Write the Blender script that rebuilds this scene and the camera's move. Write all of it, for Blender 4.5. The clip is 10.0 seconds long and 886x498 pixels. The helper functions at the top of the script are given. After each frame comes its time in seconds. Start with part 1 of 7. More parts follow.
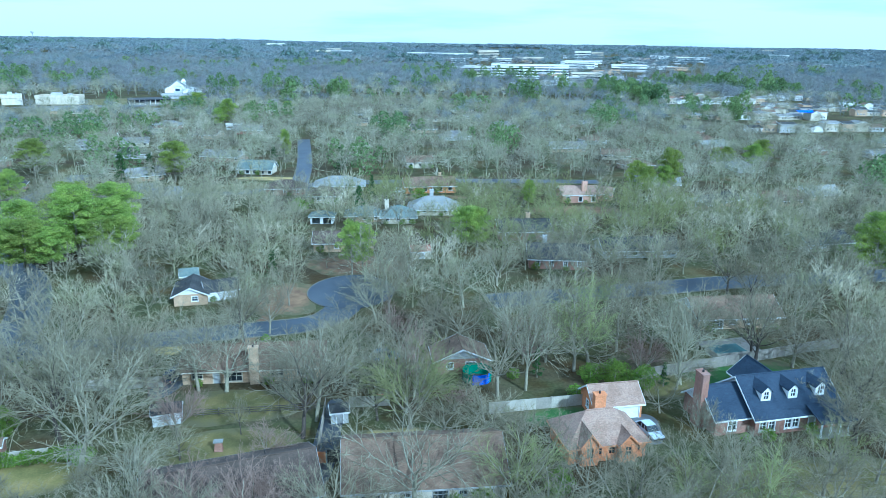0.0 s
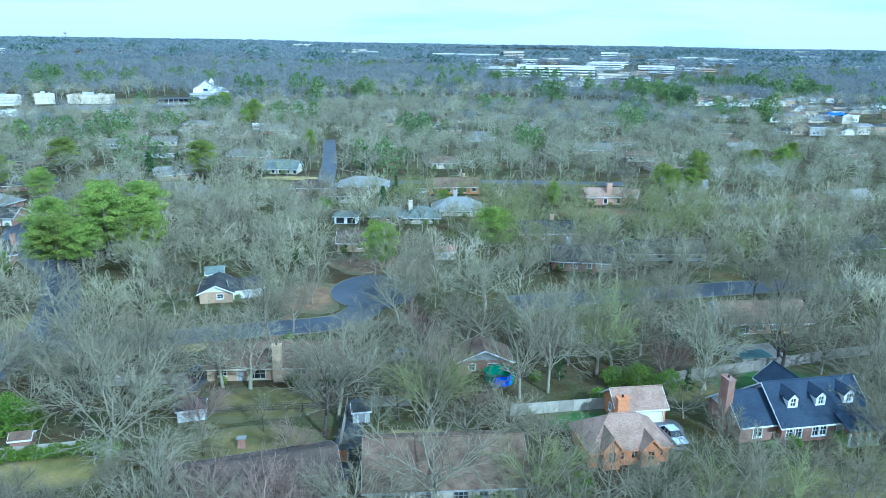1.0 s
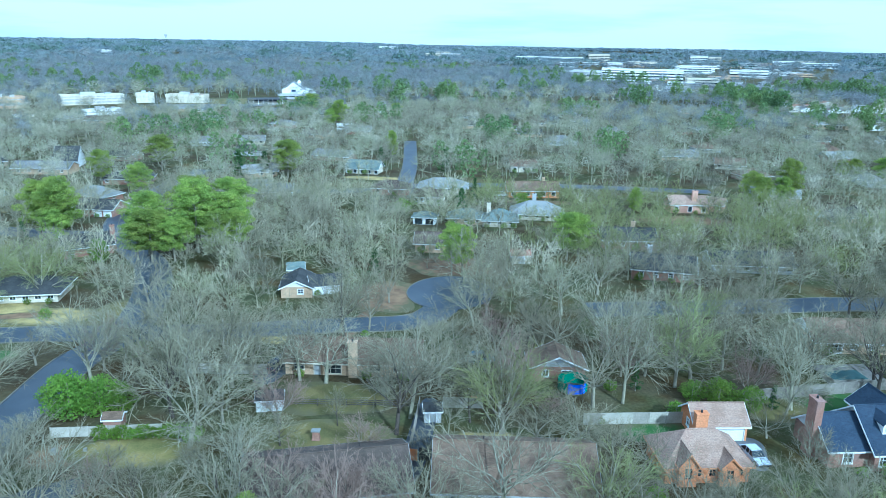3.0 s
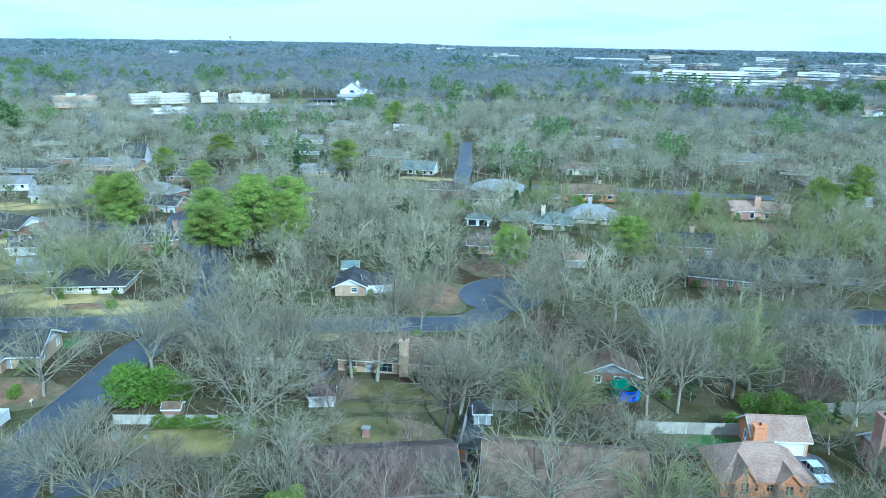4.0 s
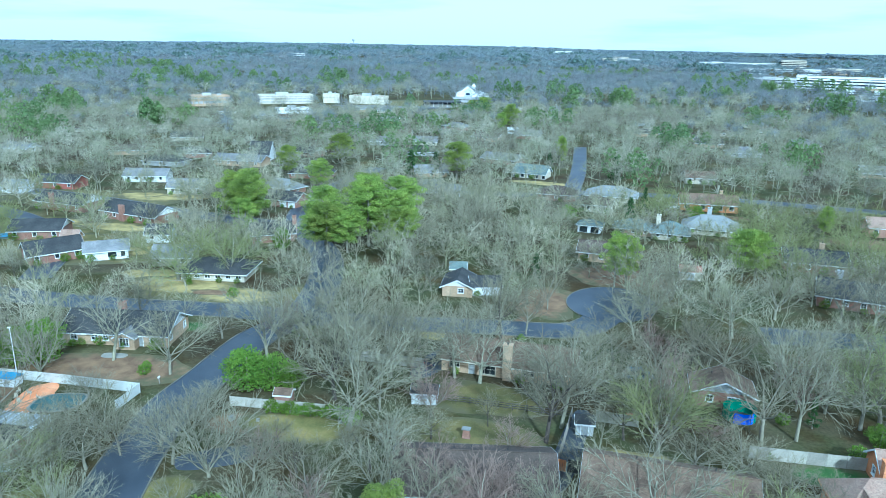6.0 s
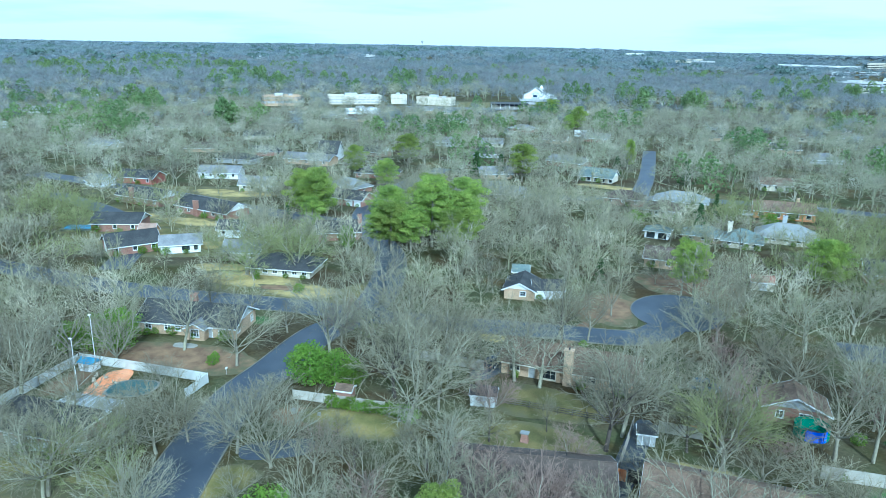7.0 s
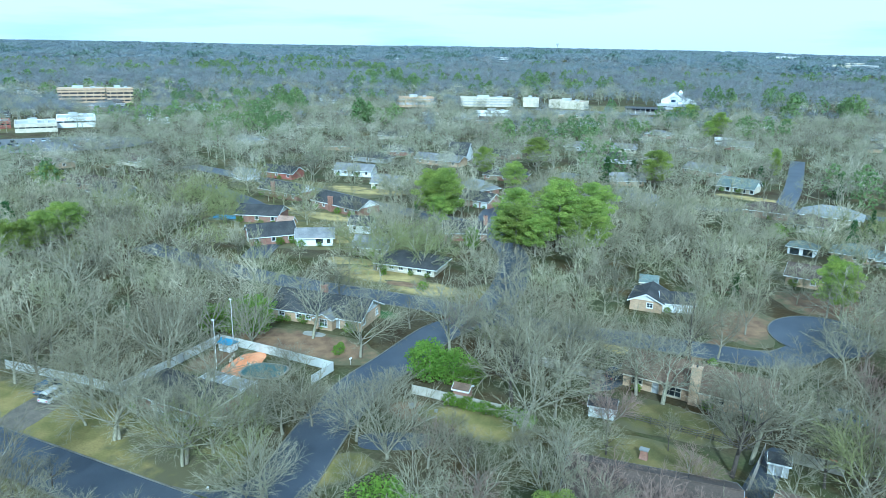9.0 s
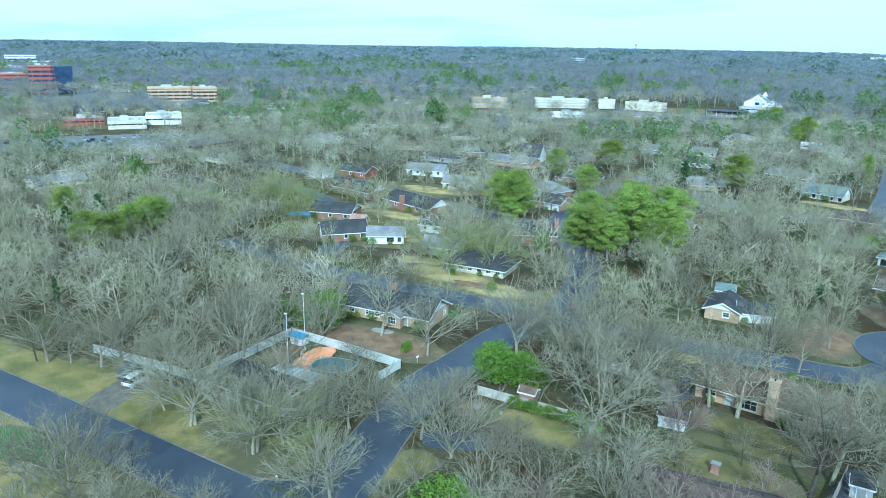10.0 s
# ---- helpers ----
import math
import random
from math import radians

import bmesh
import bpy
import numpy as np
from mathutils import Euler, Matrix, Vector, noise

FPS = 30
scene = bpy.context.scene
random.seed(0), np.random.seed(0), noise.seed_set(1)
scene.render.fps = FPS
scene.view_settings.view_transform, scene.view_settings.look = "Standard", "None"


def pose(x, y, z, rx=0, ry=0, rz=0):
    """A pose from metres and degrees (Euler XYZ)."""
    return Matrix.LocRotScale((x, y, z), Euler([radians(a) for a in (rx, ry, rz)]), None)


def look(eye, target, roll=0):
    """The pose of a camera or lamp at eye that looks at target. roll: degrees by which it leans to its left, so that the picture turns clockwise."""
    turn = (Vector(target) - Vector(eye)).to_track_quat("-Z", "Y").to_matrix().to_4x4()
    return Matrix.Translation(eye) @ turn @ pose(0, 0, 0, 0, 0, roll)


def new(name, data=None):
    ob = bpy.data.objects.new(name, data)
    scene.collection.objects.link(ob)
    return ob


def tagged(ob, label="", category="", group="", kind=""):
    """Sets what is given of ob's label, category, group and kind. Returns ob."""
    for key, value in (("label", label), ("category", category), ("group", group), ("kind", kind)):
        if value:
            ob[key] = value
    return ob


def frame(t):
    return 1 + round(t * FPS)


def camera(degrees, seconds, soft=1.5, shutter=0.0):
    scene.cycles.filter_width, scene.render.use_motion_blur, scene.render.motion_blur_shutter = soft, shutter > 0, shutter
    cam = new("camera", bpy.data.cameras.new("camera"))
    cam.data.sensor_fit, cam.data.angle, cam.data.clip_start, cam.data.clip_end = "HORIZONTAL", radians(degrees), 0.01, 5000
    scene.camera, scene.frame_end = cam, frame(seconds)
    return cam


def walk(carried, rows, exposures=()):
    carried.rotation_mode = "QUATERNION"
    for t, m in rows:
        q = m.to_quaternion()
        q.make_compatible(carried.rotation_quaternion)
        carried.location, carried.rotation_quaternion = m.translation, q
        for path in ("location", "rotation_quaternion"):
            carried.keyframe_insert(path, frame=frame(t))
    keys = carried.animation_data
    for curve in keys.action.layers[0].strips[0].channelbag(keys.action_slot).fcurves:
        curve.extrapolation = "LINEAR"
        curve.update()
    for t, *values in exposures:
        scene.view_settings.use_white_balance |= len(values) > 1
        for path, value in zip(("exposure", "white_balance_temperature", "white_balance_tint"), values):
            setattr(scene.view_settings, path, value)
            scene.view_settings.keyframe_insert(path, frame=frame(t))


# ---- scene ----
EXPOSURE, TINT = 0.64, -8.0
cam = camera(64.10, 10.0, soft=0.85)
# seconds, x, y, z, yaw, pitch, lean to the left
ROWS = [
    (0.0, 0.00, 0.00, 52.00, 0.00, -16.47, 0.77),
    (0.5, 0.00, 0.00, 52.00, 1.00, -16.45, 0.82),
    (1.0, 0.00, 0.00, 52.00, 1.96, -16.43, 0.84),
    (1.5, 0.00, 0.00, 52.00, 2.93, -16.40, 0.86),
    (2.0, 0.00, 0.00, 52.00, 4.40, -16.39, 0.86),
    (2.5, 0.00, 0.00, 52.00, 6.37, -16.35, 0.92),
    (4.0, 0.00, 0.00, 52.00, 12.92, -16.29, 0.94),
    (4.5, 0.00, 0.00, 52.00, 15.34, -16.27, 0.95),
    (5.0, 0.00, 0.00, 52.00, 17.30, -16.25, 0.98),
    (5.5, 0.00, 0.00, 52.00, 19.54, -16.22, 1.00),
    (7.0, 0.00, 0.00, 52.00, 27.35, -16.17, 1.09),
    (7.5, 0.00, 0.00, 52.00, 29.96, -16.16, 1.09),
    (8.0, 0.00, 0.00, 52.00, 32.53, -16.15, 1.10),
    (8.5, 0.00, 0.00, 52.00, 35.12, -16.14, 1.09),
    (9.0, 0.00, 0.00, 52.00, 37.80, -16.15, 1.09),
    (9.5, 0.00, 0.00, 52.00, 40.71, -16.16, 1.06),
    (10.0, 0.00, 0.00, 52.00, 43.66, -16.20, 1.03),
]
walk(cam, [(t, pose(x, y, z, 0, 0, yaw) @ pose(0, 0, 0, 90 + pitch) @ pose(0, 0, 0, 0, 0, lean)) for t, x, y, z, yaw, pitch, lean in ROWS],
     [(0.0, EXPOSURE, 3960, TINT + 1), (5.0, EXPOSURE + 0.05, 4060, TINT), (10.0, EXPOSURE, 4200, TINT - 1)])

# ---- world and sun ----
SUN = Vector((0.62, -0.74, 0.62)).normalized()
world = bpy.data.worlds.new("sky")
scene.world = world
world.use_nodes = True
wn, wl = world.node_tree.nodes, world.node_tree.links
wn.clear()
sky = wn.new("ShaderNodeTexSky")
sky.sky_type = "NISHITA"
sky.sun_disc = False
sky.sun_elevation = math.asin(SUN.z)
sky.sun_rotation = math.atan2(SUN.x, SUN.y)
sky.air_density, sky.dust_density, sky.ozone_density = 1.0, 2.0, 1.0
coord = wn.new("ShaderNodeTexCoord")
stretch = wn.new("ShaderNodeMapping")
stretch.inputs["Scale"].default_value = (1.6, 1.6, 14.0)
cloud = wn.new("ShaderNodeTexNoise")
cloud.inputs["Scale"].default_value = 1.7
cloud.inputs["Detail"].default_value = 7.0
cloud.inputs["Roughness"].default_value = 0.55
ramp = wn.new("ShaderNodeValToRGB")
ramp.color_ramp.elements[0].position, ramp.color_ramp.elements[0].color = 0.34, (8.0, 8.6, 9.2, 1)
ramp.color_ramp.elements[1].position, ramp.color_ramp.elements[1].color = 0.5, (10.2, 10.2, 10.0, 1)
blend = wn.new("ShaderNodeMixRGB")
blend.inputs[0].default_value = 0.75
back = wn.new("ShaderNodeBackground")
back.inputs["Strength"].default_value = 0.085
out = wn.new("ShaderNodeOutputWorld")
wl.new(coord.outputs["Generated"], stretch.inputs["Vector"])
wl.new(stretch.outputs["Vector"], cloud.inputs["Vector"])
wl.new(cloud.outputs["Fac"], ramp.inputs["Fac"])
wl.new(sky.outputs["Color"], blend.inputs[1])
wl.new(ramp.outputs["Color"], blend.inputs[2])
wl.new(blend.outputs["Color"], back.inputs["Color"])
wl.new(back.outputs["Background"], out.inputs["Surface"])

lamp = bpy.data.lights.new("sun", "SUN")
lamp.energy, lamp.angle, lamp.color = 3.1, radians(2.5), (1.0, 0.92, 0.78)
sun = new("sun", lamp)
sun.matrix_world = look(SUN * 200, (0, 0, 0))


# ---- materials ----
def material(name, colors, scale=1.0, rough=0.85, bump=0.0, spread=0.18, fine=8.0, metal=0.0, spec=0.3, per=None, stretch=(1, 1, 1)):
    """Two or three base colours mixed by noise at two scales; per: 'object' or 'island' varies the value from piece to piece."""
    m = bpy.data.materials.new(name)
    m.use_nodes = True
    n, l = m.node_tree.nodes, m.node_tree.links
    b = n["Principled BSDF"]
    b.inputs["Roughness"].default_value, b.inputs["Metallic"].default_value = rough, metal
    b.inputs["Specular IOR Level"].default_value = spec
    c = n.new("ShaderNodeTexCoord")
    mp = n.new("ShaderNodeMapping")
    mp.inputs["Scale"].default_value = stretch
    l.new(c.outputs["Object"], mp.inputs["Vector"])
    t1 = n.new("ShaderNodeTexNoise")
    t1.inputs["Scale"].default_value, t1.inputs["Detail"].default_value = scale, 5.0
    t2 = n.new("ShaderNodeTexNoise")
    t2.inputs["Scale"].default_value, t2.inputs["Detail"].default_value = scale * fine, 3.0
    l.new(mp.outputs["Vector"], t1.inputs["Vector"])
    l.new(mp.outputs["Vector"], t2.inputs["Vector"])
    r = n.new("ShaderNodeValToRGB")
    e = r.color_ramp.elements
    e[0].position, e[1].position = 0.36, 0.64
    e[0].color, e[1].color = (*colors[0], 1), (*colors[-1], 1)
    for i, col in enumerate(colors[1:-1]):
        k = e.new(0.36 + 0.28 * (i + 1) / (len(colors) - 1))
        k.color = (*col, 1)
    l.new(t1.outputs["Fac"], r.inputs["Fac"])
    v = n.new("ShaderNodeHueSaturation")
    mm = n.new("ShaderNodeMapRange")
    mm.inputs["From Min"].default_value, mm.inputs["From Max"].default_value = 0.3, 0.7
    mm.inputs["To Min"].default_value, mm.inputs["To Max"].default_value = 1 - spread, 1 + spread
    l.new(t2.outputs["Fac"], mm.inputs["Value"])
    value = mm.outputs["Result"]
    if per:
        src = n.new("ShaderNodeObjectInfo" if per == "object" else "ShaderNodeNewGeometry").outputs["Random" if per == "object" else "Random Per Island"]
        vary = n.new("ShaderNodeMapRange")
        vary.inputs["To Min"].default_value, vary.inputs["To Max"].default_value = 0.8, 1.2
        l.new(src, vary.inputs["Value"])
        mul = n.new("ShaderNodeMath")
        mul.operation = "MULTIPLY"
        l.new(value, mul.inputs[0])
        l.new(vary.outputs["Result"], mul.inputs[1])
        value = mul.outputs["Value"]
        hue = n.new("ShaderNodeMapRange")
        hue.inputs["To Min"].default_value, hue.inputs["To Max"].default_value = 0.494, 0.508
        l.new(src, hue.inputs["Value"])
        l.new(hue.outputs["Result"], v.inputs["Hue"])
    l.new(value, v.inputs["Value"])
    l.new(r.outputs["Color"], v.inputs["Color"])
    l.new(v.outputs["Color"], b.inputs["Base Color"])
    if bump:
        bp = n.new("ShaderNodeBump")
        bp.inputs["Strength"].default_value, bp.inputs["Distance"].default_value = bump, 0.05
        l.new(t2.outputs["Fac"], bp.inputs["Height"])
        l.new(bp.outputs["Normal"], b.inputs["Normal"])
    return m


def coursed(name, colors, mortar, width, height, rough=0.9, axis_up=1.0):
    """Brick, siding or shingle courses, laid by the object's own length and height."""
    m = material(name, colors, 0.35, rough, 0.0, 0.14, 14.0)
    n, l = m.node_tree.nodes, m.node_tree.links
    b = n["Principled BSDF"]
    old = b.inputs["Base Color"].links[0].from_socket
    c = n.new("ShaderNodeTexCoord")
    s = n.new("ShaderNodeSeparateXYZ")
    l.new(c.outputs["Object"], s.inputs["Vector"])
    a = n.new("ShaderNodeMath")
    a.operation = "ADD"
    l.new(s.outputs["X"], a.inputs[0])
    l.new(s.outputs["Y"], a.inputs[1])
    j = n.new("ShaderNodeCombineXYZ")
    l.new(a.outputs["Value"], j.inputs["X"])
    l.new(s.outputs["Z"], j.inputs["Y"])
    k = n.new("ShaderNodeTexBrick")
    k.inputs["Scale"].default_value = 1.0
    k.inputs["Brick Width"].default_value, k.inputs["Row Height"].default_value = width, height
    k.inputs["Mortar Size"].default_value = min(width, height) * 0.09
    k.inputs["Bias"].default_value = -0.1
    k.inputs["Color1"].default_value, k.inputs["Color2"].default_value = (1.12, 1.1, 1.08, 1), (0.84, 0.85, 0.86, 1)
    k.inputs["Mortar"].default_value = (*mortar, 1)
    l.new(j.outputs["Vector"], k.inputs["Vector"])
    x = n.new("ShaderNodeMixRGB")
    x.blend_type = "MULTIPLY"
    x.inputs[0].default_value = 1.0
    l.new(old, x.inputs[1])
    l.new(k.outputs["Color"], x.inputs[2])
    l.new(x.outputs["Color"], b.inputs["Base Color"])
    bp = n.new("ShaderNodeBump")
    bp.inputs["Strength"].default_value, bp.inputs["Distance"].default_value = 0.5, 0.02
    l.new(k.outputs["Fac"], bp.inputs["Height"])
    bp.invert = True
    l.new(bp.outputs["Normal"], b.inputs["Normal"])
    return m


def ground_material():
    m = material("ground", [(0.07, 0.057, 0.033), (0.1, 0.085, 0.047), (0.078, 0.082, 0.035), (0.14, 0.12, 0.06)], 0.045, 0.97, 0.3, 0.22, 40.0, spec=0.1)
    n, l = m.node_tree.nodes, m.node_tree.links
    b = n["Principled BSDF"]
    old = b.inputs["Base Color"].links[0].from_socket
    t = n.new("ShaderNodeTexNoise")
    t.inputs["Scale"].default_value, t.inputs["Detail"].default_value = 0.16, 6.0
    l.new(n["Texture Coordinate"].outputs["Object"], t.inputs["Vector"])
    r = n.new("ShaderNodeValToRGB")
    r.color_ramp.elements[0].position, r.color_ramp.elements[0].color = 0.45, (0.95, 0.97, 0.95, 1)
    r.color_ramp.elements[1].position, r.color_ramp.elements[1].color = 0.62, (0.72, 0.62, 0.5, 1)
    l.new(t.outputs["Fac"], r.inputs["Fac"])
    x = n.new("ShaderNodeMixRGB")
    x.blend_type = "MULTIPLY"
    x.inputs[0].default_value = 1.0
    l.new(old, x.inputs[1])
    l.new(r.outputs["Color"], x.inputs[2])
    l.new(x.outputs["Color"], b.inputs["Base Color"])
    return m


M = {
    "ground": ground_material(),
    "lawn": material("dormant_lawn", [(0.1, 0.095, 0.03), (0.14, 0.122, 0.042), (0.185, 0.152, 0.054)], 0.25, 0.95, 0.3, 0.15, 20),
    "tan_lawn": material("tan_winter_lawn", [(0.14, 0.13, 0.038), (0.2, 0.172, 0.054), (0.27, 0.215, 0.074)], 0.2, 0.95, 0.3, 0.15, 20),
    "green_lawn": material("green_lawn", [(0.045, 0.095, 0.024), (0.08, 0.145, 0.036)], 0.3, 0.95, 0.3, 0.15, 20),
    "litter": material("leaf_litter", [(0.15, 0.095, 0.055), (0.21, 0.135, 0.075), (0.26, 0.17, 0.09)], 0.4, 0.95, 0.3, 0.2, 20),
    "straw": material("tan_straw_lawn", [(0.24, 0.195, 0.075), (0.37, 0.295, 0.11), (0.47, 0.365, 0.14)], 0.22, 0.95, 0.2, 0.15, 20),
    "asphalt": material("asphalt", [(0.038, 0.046, 0.062), (0.05, 0.058, 0.076), (0.064, 0.072, 0.088)], 0.12, 0.48, 0.1, 0.1, 60, spec=0.5),
    "concrete": material("concrete", [(0.26, 0.25, 0.21), (0.34, 0.32, 0.27)], 0.5, 0.9, 0.1, 0.1, 20),
    "kerb": material("worn_kerb", [(0.13, 0.125, 0.1), (0.2, 0.19, 0.155)], 0.5, 0.9, 0.1, 0.15, 20),
    "gravel": material("brown_gravel", [(0.12, 0.105, 0.08), (0.18, 0.155, 0.12)], 0.6, 0.95, 0.2, 0.2, 20),
    "lot": material("parking_lot", [(0.12, 0.125, 0.13), (0.19, 0.19, 0.19)], 0.03, 0.85, 0, 0.1, 20),
    "white": material("white_paint", [(0.74, 0.75, 0.74), (0.82, 0.82, 0.8)], 0.6, 0.6, 0, 0.05, 10),
    "vinyl": material("white_vinyl", [(0.55, 0.56, 0.52), (0.64, 0.64, 0.6)], 0.6, 0.45, 0, 0.04, 10),
    "cream": material("cream_siding", [(0.506, 0.462, 0.346), (0.627, 0.572, 0.454)], 0.5, 0.75, 0, 0.08, 10),
    "greywall": material("grey_siding", [(0.35, 0.36, 0.36), (0.46, 0.46, 0.45)], 0.5, 0.75, 0, 0.08, 10),
    "brick_red": coursed("red_brick", [(0.25, 0.135, 0.1), (0.32, 0.19, 0.14), (0.29, 0.185, 0.15)], (0.9, 0.85, 0.8), 0.22, 0.075),
    "brick_orange": coursed("orange_brick", [(0.56, 0.25, 0.11), (0.64, 0.31, 0.15)], (0.95, 0.85, 0.75), 0.22, 0.075),
    "stucco": material("salmon_stucco", [(0.46, 0.27, 0.19), (0.56, 0.35, 0.26)], 0.5, 0.85, 0, 0.08, 10),
    "brick_tan": coursed("tan_brick", [(0.44, 0.32, 0.2), (0.52, 0.39, 0.26)], (1.0, 0.95, 0.9), 0.22, 0.075),
    "roof_brown": coursed("brown_shingles", [(0.135, 0.0945, 0.0646), (0.184, 0.128, 0.0861), (0.219, 0.156, 0.107)], (0.6, 0.58, 0.56), 0.33, 0.06),
    "roof_tan": coursed("tan_shingles", [(0.3, 0.205, 0.15), (0.37, 0.265, 0.2), (0.33, 0.22, 0.165)], (0.6, 0.55, 0.52), 0.33, 0.06),
    "roof_dark": coursed("charcoal_shingles", [(0.046, 0.047, 0.048), (0.074, 0.073, 0.071)], (0.6, 0.6, 0.62), 0.33, 0.06),
    "roof_slate": coursed("blue_slate_shingles", [(0.032, 0.046, 0.074), (0.046, 0.062, 0.094)], (0.6, 0.6, 0.65), 0.33, 0.06),
    "roof_purple": coursed("plum_brown_shingles", [(0.085, 0.066, 0.052), (0.125, 0.095, 0.075)], (0.6, 0.6, 0.6), 0.33, 0.06),
    "roof_grey": coursed("grey_shingles", [(0.2, 0.2, 0.2), (0.28, 0.275, 0.27)], (0.65, 0.65, 0.65), 0.33, 0.06),
    "roof_teal": coursed("pale_teal_shingles", [(0.15, 0.185, 0.17), (0.2, 0.235, 0.215)], (0.7, 0.72, 0.72), 0.33, 0.06),
    "roof_red": coursed("red_brown_shingles", [(0.3, 0.16, 0.11), (0.38, 0.21, 0.15)], (0.65, 0.62, 0.6), 0.33, 0.06),
    "roof_white": material("pale_metal_roof", [(0.21, 0.215, 0.205), (0.28, 0.28, 0.265)], 0.4, 0.5, 0, 0.06, 8),
    "roof_flat": material("flat_white_roof", [(0.4, 0.41, 0.4), (0.54, 0.54, 0.52)], 0.05, 0.8, 0, 0.08, 8),
    "glass": material("window_glass", [(0.02, 0.025, 0.03), (0.04, 0.05, 0.055)], 1.0, 0.08, 0, 0.1, 5, spec=0.7),
    "dark_glass": material("dark_curtain_glass", [(0.03, 0.05, 0.1), (0.045, 0.07, 0.13)], 0.3, 0.12, 0, 0.1, 5, spec=0.7),
    "dark": material("dark_metal", [(0.03, 0.03, 0.032), (0.05, 0.05, 0.052)], 1.0, 0.5, 0, 0.1, 5),
    "wood_fence": material("weathered_fence_wood", [(0.22, 0.2, 0.17), (0.32, 0.29, 0.25), (0.27, 0.25, 0.21)], 0.7, 0.9, 0, 0.15, 9, per="object"),
    "wood_pale": material("pale_fence_wood", [(0.33, 0.31, 0.26), (0.43, 0.4, 0.34)], 0.7, 0.9, 0, 0.12, 9, per="object"),
    "wood_orange": material("new_cedar", [(0.5, 0.2, 0.07), (0.6, 0.26, 0.1)], 0.8, 0.8, 0, 0.12, 9),
    "orange_clay": material("orange_clay", [(0.68, 0.26, 0.1), (0.78, 0.38, 0.19)], 0.4, 0.9, 0.2, 0.12, 9),
    "teal": material("teal_cover", [(0.05, 0.1, 0.1), (0.075, 0.14, 0.135)], 0.5, 0.5, 0, 0.1, 9),
    "blue": material("blue_vinyl", [(0.03, 0.1, 0.72), (0.05, 0.14, 0.85)], 0.5, 0.5, 0, 0.06, 9),
    "skyblue": material("pool_blue", [(0.07, 0.24, 0.42), (0.1, 0.3, 0.48)], 0.5, 0.3, 0, 0.06, 9),
    "green": material("green_net", [(0.01, 0.16, 0.09), (0.02, 0.22, 0.13)], 0.5, 0.7, 0, 0.1, 9),
    "red": material("red_plastic", [(0.55, 0.03, 0.05), (0.65, 0.05, 0.07)], 0.5, 0.45, 0, 0.06, 9),
    "rust": material("rust_red_wall", [(0.26, 0.1, 0.08), (0.36, 0.14, 0.1)], 0.5, 0.8, 0, 0.1, 9),
    "rubber": material("black_rubber", [(0.015, 0.015, 0.015), (0.025, 0.025, 0.025)], 1, 0.8),
    "chrome": material("bright_metal", [(0.6, 0.6, 0.62), (0.7, 0.7, 0.72)], 1, 0.3, metal=0.8),
    "bark": material("grey_brown_bark", [(0.2, 0.18, 0.13), (0.33, 0.305, 0.23)], 1.3, 0.95, 0.4, 0.2, 6, per="object", stretch=(1, 1, 0.3)),
    "bark_pale": material("pale_sycamore_bark", [(0.21, 0.198, 0.135), (0.32, 0.3, 0.212), (0.16, 0.145, 0.098)], 0.9, 0.9, 0.3, 0.15, 6, per="object", stretch=(1, 1, 0.4)),
    "bark_dark": material("dark_bark", [(0.06, 0.05, 0.042), (0.12, 0.1, 0.08)], 1.3, 0.95, 0.4, 0.2, 6, per="object", stretch=(1, 1, 0.3)),
    "twig": material("grey_brown_twigs", [(0.212, 0.191, 0.124), (0.335, 0.304, 0.204)], 0.15, 0.95, 0, 0.15, 9, per="object"),
    "twig_pale": material("pale_twigs", [(0.245, 0.226, 0.147), (0.372, 0.344, 0.237)], 0.15, 0.95, 0, 0.12, 9, per="object"),
    "twig_green": material("budding_olive_twigs", [(0.235, 0.245, 0.095), (0.33, 0.33, 0.14)], 0.15, 0.95, 0, 0.12, 9, per="object"),
    "twig_red": material("russet_twigs", [(0.22, 0.155, 0.125), (0.32, 0.23, 0.185)], 0.15, 0.95, 0, 0.12, 9, per="object"),
    "wood_far": material("winter_woodland", [(0.19, 0.178, 0.125), (0.34, 0.315, 0.225), (0.29, 0.29, 0.175), (0.47, 0.44, 0.335)], 0.06, 0.95, 0, 0.28, 9),
    "wood_mid": material("bare_garden_trees", [(0.17, 0.155, 0.105), (0.38, 0.35, 0.242), (0.29, 0.282, 0.158), (0.53, 0.485, 0.35)], 0.075, 0.95, 0, 0.28, 9),
    # cool greys that paint aerial haze into the woods' base colour
    "wood_mist_tint": material("haze_tinted_winter_woodland", [(0.165, 0.178, 0.19), (0.25, 0.255, 0.262), (0.205, 0.232, 0.212), (0.3, 0.298, 0.295)], 0.025, 0.95, 0, 0.25, 9),
    # bluer still: the thicker haze over the furthest woods, painted into their colour
    "wood_haze_tint": material("haze_tinted_distant_woodland", [(0.14, 0.175, 0.2), (0.2, 0.23, 0.242), (0.17, 0.212, 0.2)], 0.008, 0.95, 0, 0.2, 9),
    "pine": material("pine_needles", [(0.19, 0.245, 0.05), (0.28, 0.34, 0.065), (0.38, 0.43, 0.085)], 0.3, 0.7, 0, 0.25, 6, per="object"),
    "leaf": material("bright_evergreen_leaves", [(0.135, 0.207, 0.024), (0.223, 0.305, 0.036)], 0.5, 0.6, 0, 0.25, 6, per="object"),
    "cedar": material("dark_evergreen_leaves", [(0.04, 0.085, 0.025), (0.075, 0.13, 0.03)], 0.5, 0.7, 0, 0.25, 6, per="object"),
